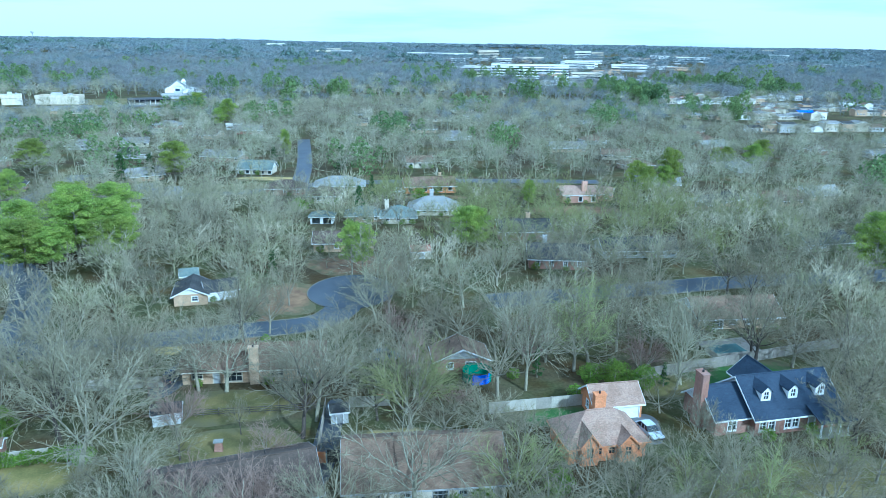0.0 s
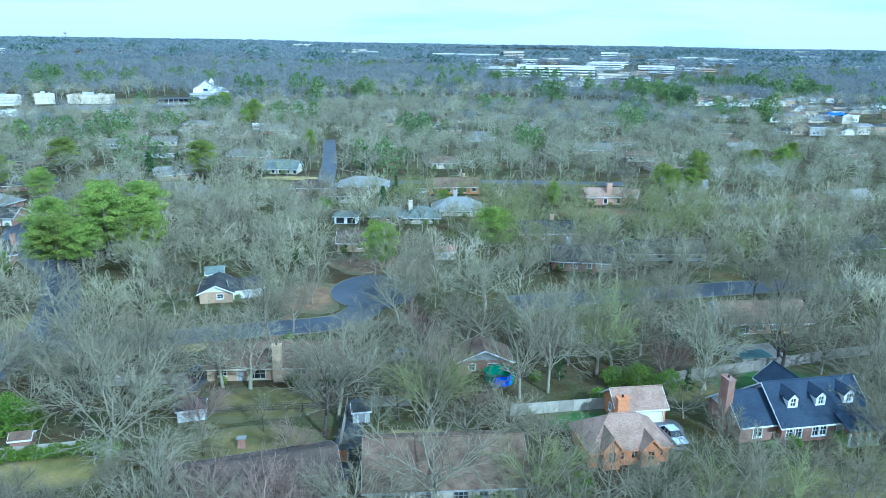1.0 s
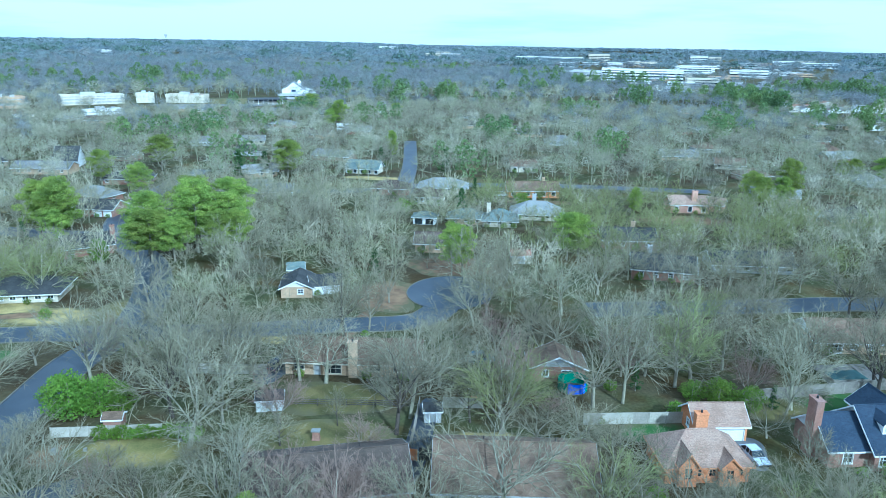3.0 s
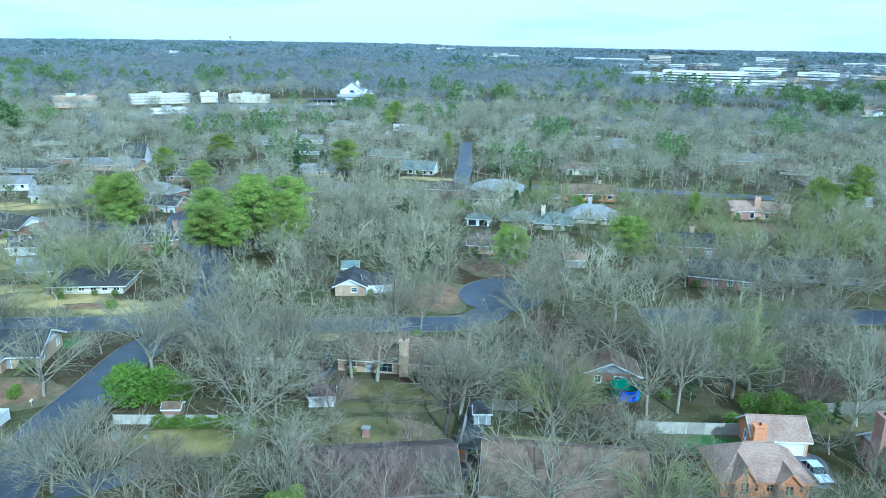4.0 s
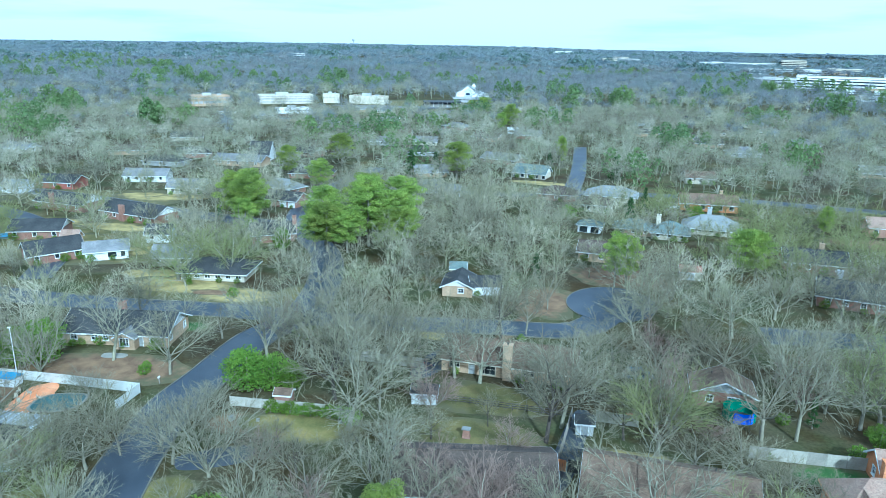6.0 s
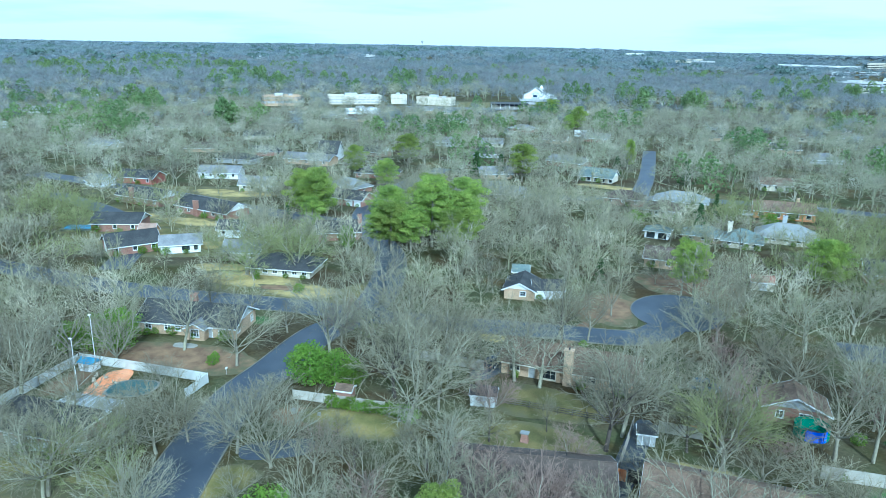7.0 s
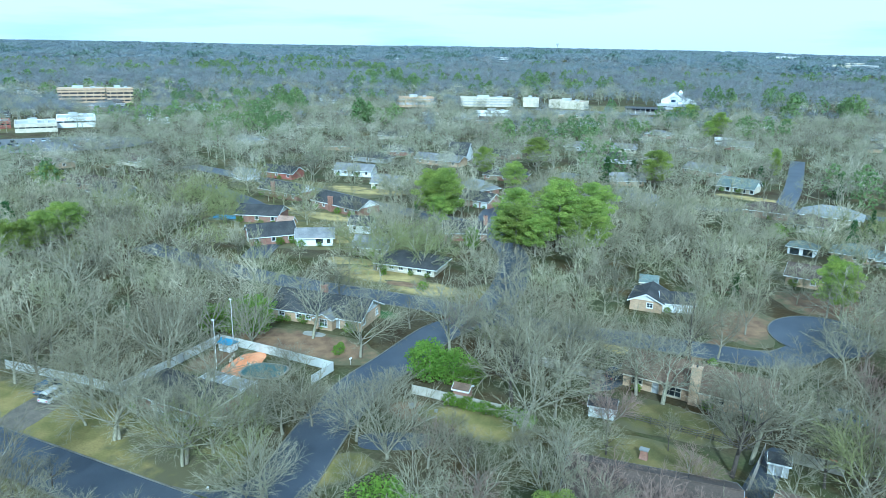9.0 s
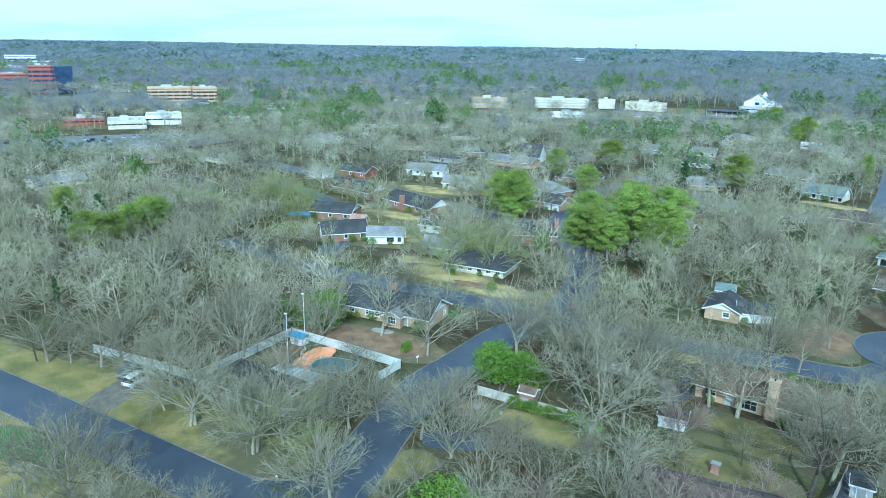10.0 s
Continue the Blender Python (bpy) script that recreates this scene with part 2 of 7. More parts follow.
    # remote evergreens, their green dulled in the base colour to paint haze
    "pine_haze_tint": material("haze_tinted_evergreens", [(0.1, 0.14, 0.125), (0.135, 0.175, 0.14)], 0.01, 0.9, 0, 0.2, 6),
    "rail_wood": material("dark_rail_wood", [(0.07, 0.06, 0.05), (0.12, 0.105, 0.085)], 0.8, 0.95, 0, 0.15, 9),
    "pine_far": material("distant_evergreens", [(0.15, 0.21, 0.085), (0.22, 0.28, 0.1)], 0.02, 0.9, 0, 0.2, 6, per="island"),
}
for key in ("lawn", "tan_lawn", "green_lawn", "litter", "straw"):
    # worn, thinning edges that run out into the leaf litter
    n, l = M[key].node_tree.nodes, M[key].node_tree.links
    b = n["Principled BSDF"]
    old = b.inputs["Base Color"].links[0].from_socket
    gen = n.new("ShaderNodeVectorMath")
    gen.operation = "SUBTRACT"
    gen.inputs[1].default_value = (0.5, 0.5, 0.5)
    l.new(n["Texture Coordinate"].outputs["Generated"], gen.inputs[0])
    flat = n.new("ShaderNodeVectorMath")
    flat.operation = "MULTIPLY"
    flat.inputs[1].default_value = (2, 2, 0)
    l.new(gen.outputs["Vector"], flat.inputs[0])
    ln_ = n.new("ShaderNodeVectorMath")
    ln_.operation = "LENGTH"
    l.new(flat.outputs["Vector"], ln_.inputs[0])
    tx = n.new("ShaderNodeTexNoise")
    tx.inputs["Scale"].default_value, tx.inputs["Detail"].default_value = 0.45, 6.0
    l.new(n["Texture Coordinate"].outputs["Object"], tx.inputs["Vector"])
    ad = n.new("ShaderNodeMath")
    ad.operation = "MULTIPLY_ADD"
    ad.inputs[1].default_value = 1.1
    l.new(tx.outputs["Fac"], ad.inputs[0])
    l.new(ln_.outputs["Value"], ad.inputs[2])
    rg = n.new("ShaderNodeMapRange")
    rg.inputs["From Min"].default_value, rg.inputs["From Max"].default_value = 1.2, 1.55
    l.new(ad.outputs["Value"], rg.inputs["Value"])
    mxc = n.new("ShaderNodeMixRGB")
    mxc.inputs[2].default_value = (0.12, 0.108, 0.054, 1)
    l.new(rg.outputs["Result"], mxc.inputs[0])
    l.new(old, mxc.inputs[1])
    l.new(mxc.outputs["Color"], b.inputs["Base Color"])
for key in ("pine", "leaf", "cedar", "pine_far", "wood_mid", "wood_far", "wood_mist_tint", "twig", "twig_pale", "twig_green", "twig_red"):
    # light passes through leaves and buds; added to bare twig slivers to soften shading
    n, l = M[key].node_tree.nodes, M[key].node_tree.links
    b = n["Principled BSDF"]
    tr_ = n.new("ShaderNodeBsdfTranslucent")
    mx = n.new("ShaderNodeMixShader")
    mx.inputs[0].default_value = 0.42 if key in ("pine", "leaf", "cedar", "pine_far") else 0.25
    l.new(b.inputs["Base Color"].links[0].from_socket, tr_.inputs["Color"])
    l.new(b.outputs["BSDF"], mx.inputs[1])
    l.new(tr_.outputs["BSDF"], mx.inputs[2])
    l.new(mx.outputs["Shader"], n["Material Output"].inputs["Surface"])
for key, col in (("silver", (0.55, 0.6, 0.68)), ("grey_blue", (0.13, 0.19, 0.27)), ("white_car", (0.78, 0.8, 0.82)), ("navy", (0.03, 0.05, 0.11)), ("maroon", (0.25, 0.03, 0.03)), ("black_car", (0.03, 0.03, 0.035))):
    M[key] = material(key + "_car_paint", [col, tuple(c * 1.1 for c in col)], 0.5, 0.25, 0, 0.03, 9, metal=0.2, spec=0.6)


# ---- mesh helpers ----
class Geo:
    """Vertices and faces of one mesh."""

    def __init__(self):
        self.v, self.f = [], []

    def poly(self, pts, *faces):
        k = len(self.v)
        self.v += [tuple(p) for p in pts]
        self.f += [tuple(i + k for i in f) for f in faces]
        return self

    def box(self, x0, x1, y0, y1, z0, z1, m=None):
        p = [Vector(q) for q in ((x0, y0, z0), (x1, y0, z0), (x1, y1, z0), (x0, y1, z0), (x0, y0, z1), (x1, y0, z1), (x1, y1, z1), (x0, y1, z1))]
        if m:
            p = [m @ q for q in p]
        return self.poly(p, (0, 3, 2, 1), (4, 5, 6, 7), (0, 1, 5, 4), (1, 2, 6, 5), (2, 3, 7, 6), (3, 0, 4, 7))

    def prism(self, ring, d):
        """A closed solid from a flat ring of points moved along d."""
        n = len(ring)
        a = [Vector(p) for p in ring]
        b = [p + Vector(d) for p in a]
        return self.poly(a + b, tuple(range(n))[::-1], tuple(range(n, 2 * n)), *[(i, (i + 1) % n, n + (i + 1) % n, n + i) for i in range(n)])

    def tube(self, a, b, r0, r1, n=8):
        a, b = Vector(a), Vector(b)
        d = (b - a).normalized()
        s = d.orthogonal().normalized()
        u = d.cross(s)
        ring = [s * math.cos(2 * math.pi * i / n) + u * math.sin(2 * math.pi * i / n) for i in range(n)]
        p = [a + q * r0 for q in ring] + [b + q * r1 for q in ring]
        return self.poly(p, tuple(range(n))[::-1], tuple(range(n, 2 * n)), *[(i, (i + 1) % n, n + (i + 1) % n, n + i) for i in range(n)])

    def mesh(self, name, mat):
        me = bpy.data.meshes.new(name)
        me.from_pydata(self.v, [], self.f)
        me.materials.append(mat)
        return me


def part(name, geo, mat, parent, label=""):
    me = geo.mesh(name, mat) if isinstance(geo, Geo) else geo
    ob = new(name, me)
    ob.parent = parent
    return tagged(ob, label)


def thing(name, x, y, yaw, label, category, group="", z=0.0):
    ob = new(name)
    ob.empty_display_size = 0.5
    ob.matrix_world = pose(x, y, z, 0, 0, yaw)
    return tagged(ob, label, category, group)


def relief(x, y):
    """The ground's height: flat near by, rolling far off."""
    r = np.hypot(x, y)
    s = np.clip((r - 700) / 2800, 0, 1)
    s = s * s * (3 - 2 * s)
    w = np.sin(x / 410 + 1.3) * np.cos(y / 530 + 0.4) + 0.6 * np.sin(x / 190 - y / 260) + 0.4 * np.cos(x / 900 + y / 700)
    a = np.arctan2(-x, y)
    hill = 11 * np.exp(-((a - 0.46) / 0.2) ** 2) * np.clip((r - 900) / 900, 0, 1)
    return s * (17 + 4.5 * w) + hill


# ---- ground ----
def build_ground():
    rings = np.concatenate([np.linspace(0, 600, 41)[1:], np.geomspace(620, 4900, 46)])
    seg = 128
    ang = np.arange(seg) * 2 * np.pi / seg
    v = [(0.0, 0.0, 0.0)]
    for r in rings:
        x, y = r * np.cos(ang), r * np.sin(ang)
        v += list(zip(x, y, relief(x, y)))
    f = [(0, 1 + i, 1 + (i + 1) % seg) for i in range(seg)]
    for k in range(len(rings) - 1):
        a, b = 1 + k * seg, 1 + (k + 1) * seg
        f += [(a + i, b + i, b + (i + 1) % seg, a + (i + 1) % seg) for i in range(seg)]
    g = Geo()
    g.v, g.f = v, f
    ob = new("ground", g.mesh("ground", M["ground"]))
    for p in ob.data.polygons:
        p.use_smooth = True
    tagged(ob, "winter ground of leaf litter and dormant grass", "ground", kind="structure")


build_ground()
ROADS = []


def smooth_line(pts, step=2.5):
    """A rounded line through a few plan points."""
    p = [np.array(q, float) for q in pts]
    p = [2 * p[0] - p[1]] + p + [2 * p[-1] - p[-2]]
    o = []
    for i in range(1, len(p) - 2):
        a, b, c, d = p[i - 1:i + 3]
        n = max(2, int(np.hypot(*(c - b)) / step))
        for k in range(n):
            t = k / n
            o.append(0.5 * (2 * b + (c - a) * t + (2 * a - 5 * b + 4 * c - d) * t * t + (3 * b - a - 3 * c + d) * t ** 3))
    o.append(p[-2])
    return np.array(o)


def ribbon(line, left, right, z0, z1):
    d = np.gradient(line, axis=0)
    d /= np.hypot(d[:, 0], d[:, 1])[:, None]
    nrm = np.stack([-d[:, 1], d[:, 0]], 1)
    g = Geo()
    a, b = line + nrm * left, line + nrm * right
    n = len(line)
    g.v = [(*p, z1) for p in a] + [(*p, z1) for p in b] + [(*p, z0) for p in a] + [(*p, z0) for p in b]
    for i in range(n - 1):
        g.f += [(i, n + i, n + i + 1, i + 1), (i, i + 1, 2 * n + i + 1, 2 * n + i), (n + i, 3 * n + i, 3 * n + i + 1, n + i + 1)]
    return g


ROAD_Z = [0.06]


def road(name, pts, half, label="dark asphalt residential street"):
    line = smooth_line(pts)
    ROADS.append((line, half))
    ROAD_Z[0] += 0.005
    ob = new(name, ribbon(line, half, -half, -0.1, ROAD_Z[0]).mesh(name, M["asphalt"]))
    tagged(ob, label, "road", kind="structure")


def kerbs():
    """A kerb along both sides of every street, left open where streets meet."""
    for k, (line, half) in enumerate(ROADS):
        d = np.gradient(line, axis=0)
        d /= np.hypot(d[:, 0], d[:, 1])[:, None]
        nrm = np.stack([-d[:, 1], d[:, 0]], 1)
        for s in (1, -1):
            edge = line + nrm * (s * half)
            keep = np.hypot(edge[:, 0] + 19.5, edge[:, 1] - 143) > 10.8
            for j, (o, oh) in enumerate(ROADS):
                if j != k:
                    keep &= np.min(np.hypot(edge[:, None, 0] - o[None, :, 0], edge[:, None, 1] - o[None, :, 1]), axis=1) > oh + 4.0
            run = []
            for i in range(len(edge) + 1):
                if i < len(edge) and keep[i]:
                    run.append(edge[i])
                else:
                    if len(run) > 2:
                        kerb_line(np.array(run))
                    run = []


def kerb_line(edge):
    tagged(new("kerb", ribbon(edge, 0.1, -0.1, -0.1, 0.17).mesh("kerb", M["kerb"])), "pale concrete kerb along the street", "kerb", kind="structure")


def corner(a, b, c):
    """A rounded street corner from kerb a to kerb c, round the crossing point b."""
    a, b, c = (np.array(q, float) for q in (a, b, c))
    t = np.linspace(0, 1, 13)[:, None]
    arc = a * (1 - t) ** 2 + 2 * b * t * (1 - t) + c * t * t
    kerb_line(arc)
    g = Geo().prism([(*q, 0.055) for q in arc] + [(*(b * 1.0), 0.055)], (0, 0, -0.1))
    tagged(new("road", g.mesh("road", M["asphalt"])), "rounded dark asphalt street corner", "road", kind="structure")


PATCHES = [0]


def patch(name, x, y, rx, ry, yaw, mat, label, z=0.012, wob=0.12):
    """An irregular flat piece of lawn or paving."""
    PATCHES[0] += 1
    z = (0.048 if "drive" in name else z) + 0.004 * (PATCHES[0] % 7) * (0.2 if "drive" in name else 1)
    g = Geo()
    n = 40
    ring = []
    for i in range(n):
        a = 2 * math.pi * i / n
        c, s = math.cos(a), math.sin(a)
        k = (abs(c) ** 3.2 + abs(s) ** 3.2) ** (-1 / 3.2) * (1 + wob * (math.sin(3 * a + x) * 0.5 + math.sin(5 * a + y) * 0.35 + math.sin(9 * a + x * y) * 0.2))
        ring.append((rx * k * c, ry * k * s, z))
    g.prism(ring, (0, 0, -0.1))
    ob = new(name, g.mesh(name, M[mat]))
    ob.matrix_world = pose(x, y, 0, 0, 0, yaw)
    return tagged(ob, label, name.split("_")[-1], kind="structure")


road("road", [(-230, -6), (-160, 13), (-123.5, 22.4), (-95.5, 29), (-74, 34), (-52, 39), (-20, 45), (30, 52)], 3.7)
road("road", [(-57.5, 40), (-61, 48), (-67, 60), (-71.7, 72), (-73.3, 82), (-75.8, 97), (-75, 110), (-80, 127), (-92, 148), (-110, 166), (-124, 186), (-134, 220), (-140, 270)], 3.9)
road("road", [(-170, 92), (-135, 95), (-111, 100), (-99, 103.5), (-87, 107), (-74.5, 109.5), (-60, 113), (-40, 119.8), (-25, 124.5), (-20.5, 131), (-19.5, 141)], 3.6)
road("road", [(-110, 168), (-140, 168), (-160, 168), (-200, 171), (-270, 170)], 4.2)
road("road", [(10, 138), (30, 143), (54, 149.3), (66, 152.3), (100, 158), (170, 170)], 4.0)
road("road", [(-44, 236), (-52, 252), (-60, 302), (-75, 378)], 3.2)
road("road", [(-120, 232), (-84, 238), (-62, 246), (-46, 258), (0, 268), (60, 270)], 3.6)
road("road", [(-230, 150), (-190, 142), (-160, 128), (-140, 104)], 3.4)
kerbs()
corner((-70.8, 38.6), (-61.8, 41.4), (-65.6, 50.4))
corner((-51.5, 43.0), (-57.4, 42.6), (-58.6, 50.0))
g = Geo()
g.prism([(-19.5 + 9.2 * math.cos(i * math.pi / 18), 143 + 10.5 * math.sin(i * math.pi / 18), 0.125) for i in range(36)], (0, 0, -0.15))
tagged(new("road", g.mesh("road", M["asphalt"])), "round dark asphalt turning circle of a cul-de-sac", "road", kind="structure")
ring = np.array([(-19.5 + 9.3 * math.cos(i * math.pi / 18), 143 + 10.6 * math.sin(i * math.pi / 18)) for i in range(8, 25)])
tagged(new("kerb", ribbon(ring, 0.1, -0.1, -0.1, 0.17).mesh("kerb", M["kerb"])), "pale concrete kerb round the cul-de-sac", "kerb", kind="structure")

verge = smooth_line([(-150, 15.6), (-123.5, 22.4), (-95.5, 29), (-74, 34), (-66, 35.8)])
tagged(new("verge", ribbon(verge, 11.2, 3.75, -0.1, 0.034).mesh("verge", M["tan_lawn"])), "dormant tan lawn along the street", "lawn", kind="structure")
tagged(new("verge", ribbon(verge, -3.75, -9.5, -0.1, 0.034).mesh("verge", M["tan_lawn"])), "dormant lawn on the south side of the street", "lawn", kind="structure")
for args in (
    ("lawn", -97.5, 38.5, 27, 5.5, 14, "tan_lawn", "dormant tan-green lawn along the street", 0.014),
    ("lawn", -70.8, 46, 4.2, 4.2, 40, "tan_lawn", "dormant corner lawn beside the street", 0.018),
    ("lawn", -97, 19, 26, 7, 13, "tan_lawn", "dormant lawn south of the street", 0.014),
    ("lawn", -96.2, 21.7, 8.5, 3.6, 20, "green_lawn", "dark green grass on the street lawn", 0.03),
    ("lawn", -58.5, 53, 3.2, 6, -20, "tan_lawn", "narrow dormant lawn at the street corner", 0.014),
    ("lawn", -51, 74.5, 9, 4, 16, "tan_lawn", "straw-coloured lawn before a clipped hedge", 0.014),
    ("ground_bed", -60.5, 71.5, 4.5, 3.0, 16, "litter", "brown garden bed behind the corner lawn", 0.022),
    ("lawn", -91, 77, 15, 5.5, 18, "litter", "bare brown yard behind the brick ranch house", 0.014),
    ("lawn", -98, 112, 16, 4.2, 16, "lawn", "dormant front lawn with a bare orange patch", 0.014),
    ("ground_patch", -99, 113.5, 5, 1.6, 18, "litter", "bare russet soil in the front lawn", 0.055, 0.3),
    ("lawn", -82, 120, 5, 9, -20, "lawn", "dormant lawn beside the street", 0.014),
    ("lawn", -93, 96, 7, 2.5, 16, "green_lawn", "green grass strip behind the brick ranch house", 0.014),
    ("lawn", -176, 184, 15, 6, 26, "straw", "bright straw lawn before the house", 0.014),
    ("lawn", -150, 143, 13, 7, 0, "lawn", "sunlit back lawn behind the houses", 0.014),
    ("lawn", -156, 133, 12, 6, 10, "lawn", "dormant lawn behind the houses", 0.018),
    ("lawn", -33, 138, 7.0, 9.5, 10, "litter", "brown leaf-covered island of lawn by the cul-de-sac", 0.014),
    ("lawn", -20, 162, 12, 9, 0, "litter", "brown leaf-covered yard", 0.014),
    ("lawn", -30, 93, 9, 5, 8, "lawn", "patchy green back lawn", 0.014),
    ("lawn", -28, 82, 10, 4.5, 8, "lawn", "patchy green back lawn", 0.018),
    ("lawn", -6, 83.5, 8, 4, 8, "straw", "straw-coloured back yard lawn", 0.014),
    ("lawn", 17, 91.3, 5.5, 2.7, 12, "green_lawn", "bright green clipped lawn beside the garage", 0.014),
    ("lawn", 49, 105, 11, 5, 16, "green_lawn", "mossy green back lawn", 0.014),
    ("lawn", 36, 101, 5, 3.5, 16, "lawn", "dormant back lawn", 0.014),
    ("lawn", 45, 76, 14, 5, 12, "lawn", "dormant front lawn", 0.014),
    ("lawn", -46, 113, 4, 3, 10, "straw", "straw-coloured verge", 0.014),
    ("lawn", -94, 114.5, 9, 4.5, 12, "straw", "straw-coloured lawn with worn orange patches", 0.02),
    ("lawn", -153, 128, 9, 5, 20, "straw", "straw lawn between the houses", 0.018),
    ("lawn", -120, 118, 7, 3.5, 20, "straw", "straw lawn along the street", 0.018),
    ("lawn", -182, 143, 10, 4, 20, "straw", "pale straw lawn", 0.018),
    ("lawn", -262, 480, 40, 14, 20, "lawn", "wide yellow-green school field", 0.02),
    ("lawn", -150, 138, 40, 24, 24, "lawn", "yellow-olive lawns running between the houses", 0.0063),
    ("lawn", -196, 172, 30, 14, 20, "lawn", "yellow-olive lawns behind the street", 0.0071),
    ("lawn", -120, 152, 16, 8, 30, "lawn", "olive lawn beside the pines", 0.0079),
    ("lawn", -108, 115, 12, 5.5, 16, "straw", "straw front lawn of the low white house", 0.0334),
    ("lawn", -160, 146, 12, 4, 6, "straw", "straw lawn before the long brick house", 0.0186),
    ("lawn", -136, 131, 9, 4, 26, "straw", "straw lawn beside the cottages", 0.0197),
    ("lawn", -252, 585, 62, 34, 25, "straw", "pale school field round the grandstand", 0.03),
    ("lawn", -148.5, 127.1, 8, 4.5, 30, "straw", "pale straw lawn behind the brick houses", 0.0262),
    ("lawn", -187.0, 182.5, 9, 4, 25, "straw", "bright straw lawn across the street", 0.0271),
    ("lawn", -66, 268, 15, 4, 0, "straw", "straw-coloured front lawn", 0.014),
    ("lawn", -4, 238, 14, 3.5, 6, "litter", "brown front yard", 0.014),
    ("lawn", 42, 222, 16, 6, 6, "litter", "russet yard", 0.014),
    ("lawn", -250, 590, 70, 40, 30, "lawn", "open school field", 0.05),
    ("lawn", -470, 150, 50, 25, 60, "lawn", "green field beside the parking lot", 0.05),
    ("parking_lot", -385, 140, 70, 26, 62, "lot", "grey asphalt parking lot", 0.06),
    ("parking_lot", -270, 545, 50, 10, 20, "lot", "grey asphalt school parking lot", 0.09),
    ("parking_lot", -640, 260, 70, 60, 30, "lot", "grey asphalt office parking lot", 0.09),
    ("parking_lot", 215, 1010, 130, 120, 0, "lot", "broad grey parking lot", 0.4),
    ("driveway", -15.3, 84.5, 1.7, 11, 2, "asphalt", "dark wet driveway beside the fence", 0.02, 0.03),
    ("driveway", -102.6, 36.4, 2.9, 6.4, 27, "gravel", "gravel driveway up to the white fence", 0.035, 0.03),
    ("driveway", 28.8, 88.2, 2.1, 4.0, -8, "lot", "grey driveway before the garage", 0.02, 0.03),
    ("driveway", -42, 103, 2.2, 8, -6, "asphalt", "dark driveway beside the ranch house", 0.02, 0.03),
    ("driveway", -57, 63.5, 5, 2.2, 40, "asphalt", "dark driveway under the trees", 0.02, 0.03),
    ("driveway", -34.5, 121, 1.5, 10, -4, "litter", "brick front path", 0.03, 0.03),
):
    patch(*args)


# ---- houses ----
def wall_run(g, length, height, openings, m, thick=0.22, z0=0.0):
    """One wall along local x from 0 to length with real openings (x0, x1, z0, z1); outside is -y. One connected piece."""
    xs = sorted({0.0, length, *[o[0] for o in openings], *[o[1] for o in openings]})
    zs = sorted({z0, height, *[max(z0, o[2]) for o in openings], *[o[3] for o in openings]})
    nx, nz = len(xs) - 1, len(zs) - 1

    def solid(i, j):
        if not (0 <= i < nx and 0 <= j < nz):
            return False
        cx, cz = (xs[i] + xs[i + 1]) / 2, (zs[j] + zs[j + 1]) / 2
        return not any(a < cx < b and lo < cz < hi for a, b, lo, hi in openings)

    k = len(g.v)
    used = {}

    def at(i, j, s):
        key = (i, j, s)
        if key not in used:
            used[key] = len(g.v)
            g.v.append(tuple(m @ Vector((xs[i], thick * s, zs[j]))))
        return used[key]

    for i in range(nx):
        for j in range(nz):
            if not solid(i, j):
                continue
            g.f.append((at(i, j, 0), at(i + 1, j, 0), at(i + 1, j + 1, 0), at(i, j + 1, 0)))
            g.f.append((at(i, j, 1), at(i, j + 1, 1), at(i + 1, j + 1, 1), at(i + 1, j, 1)))
            for di, dj, e in ((-1, 0, ((i, j + 1), (i, j))), (1, 0, ((i + 1, j), (i + 1, j + 1))), (0, -1, ((i, j), (i + 1, j))), (0, 1, ((i + 1, j + 1), (i, j + 1)))):
                if not solid(i + di, j + dj):
                    (a, b), (c, d) = e
                    g.f.append((at(a, b, 1), at(c, d, 1), at(c, d, 0), at(a, b, 0)))


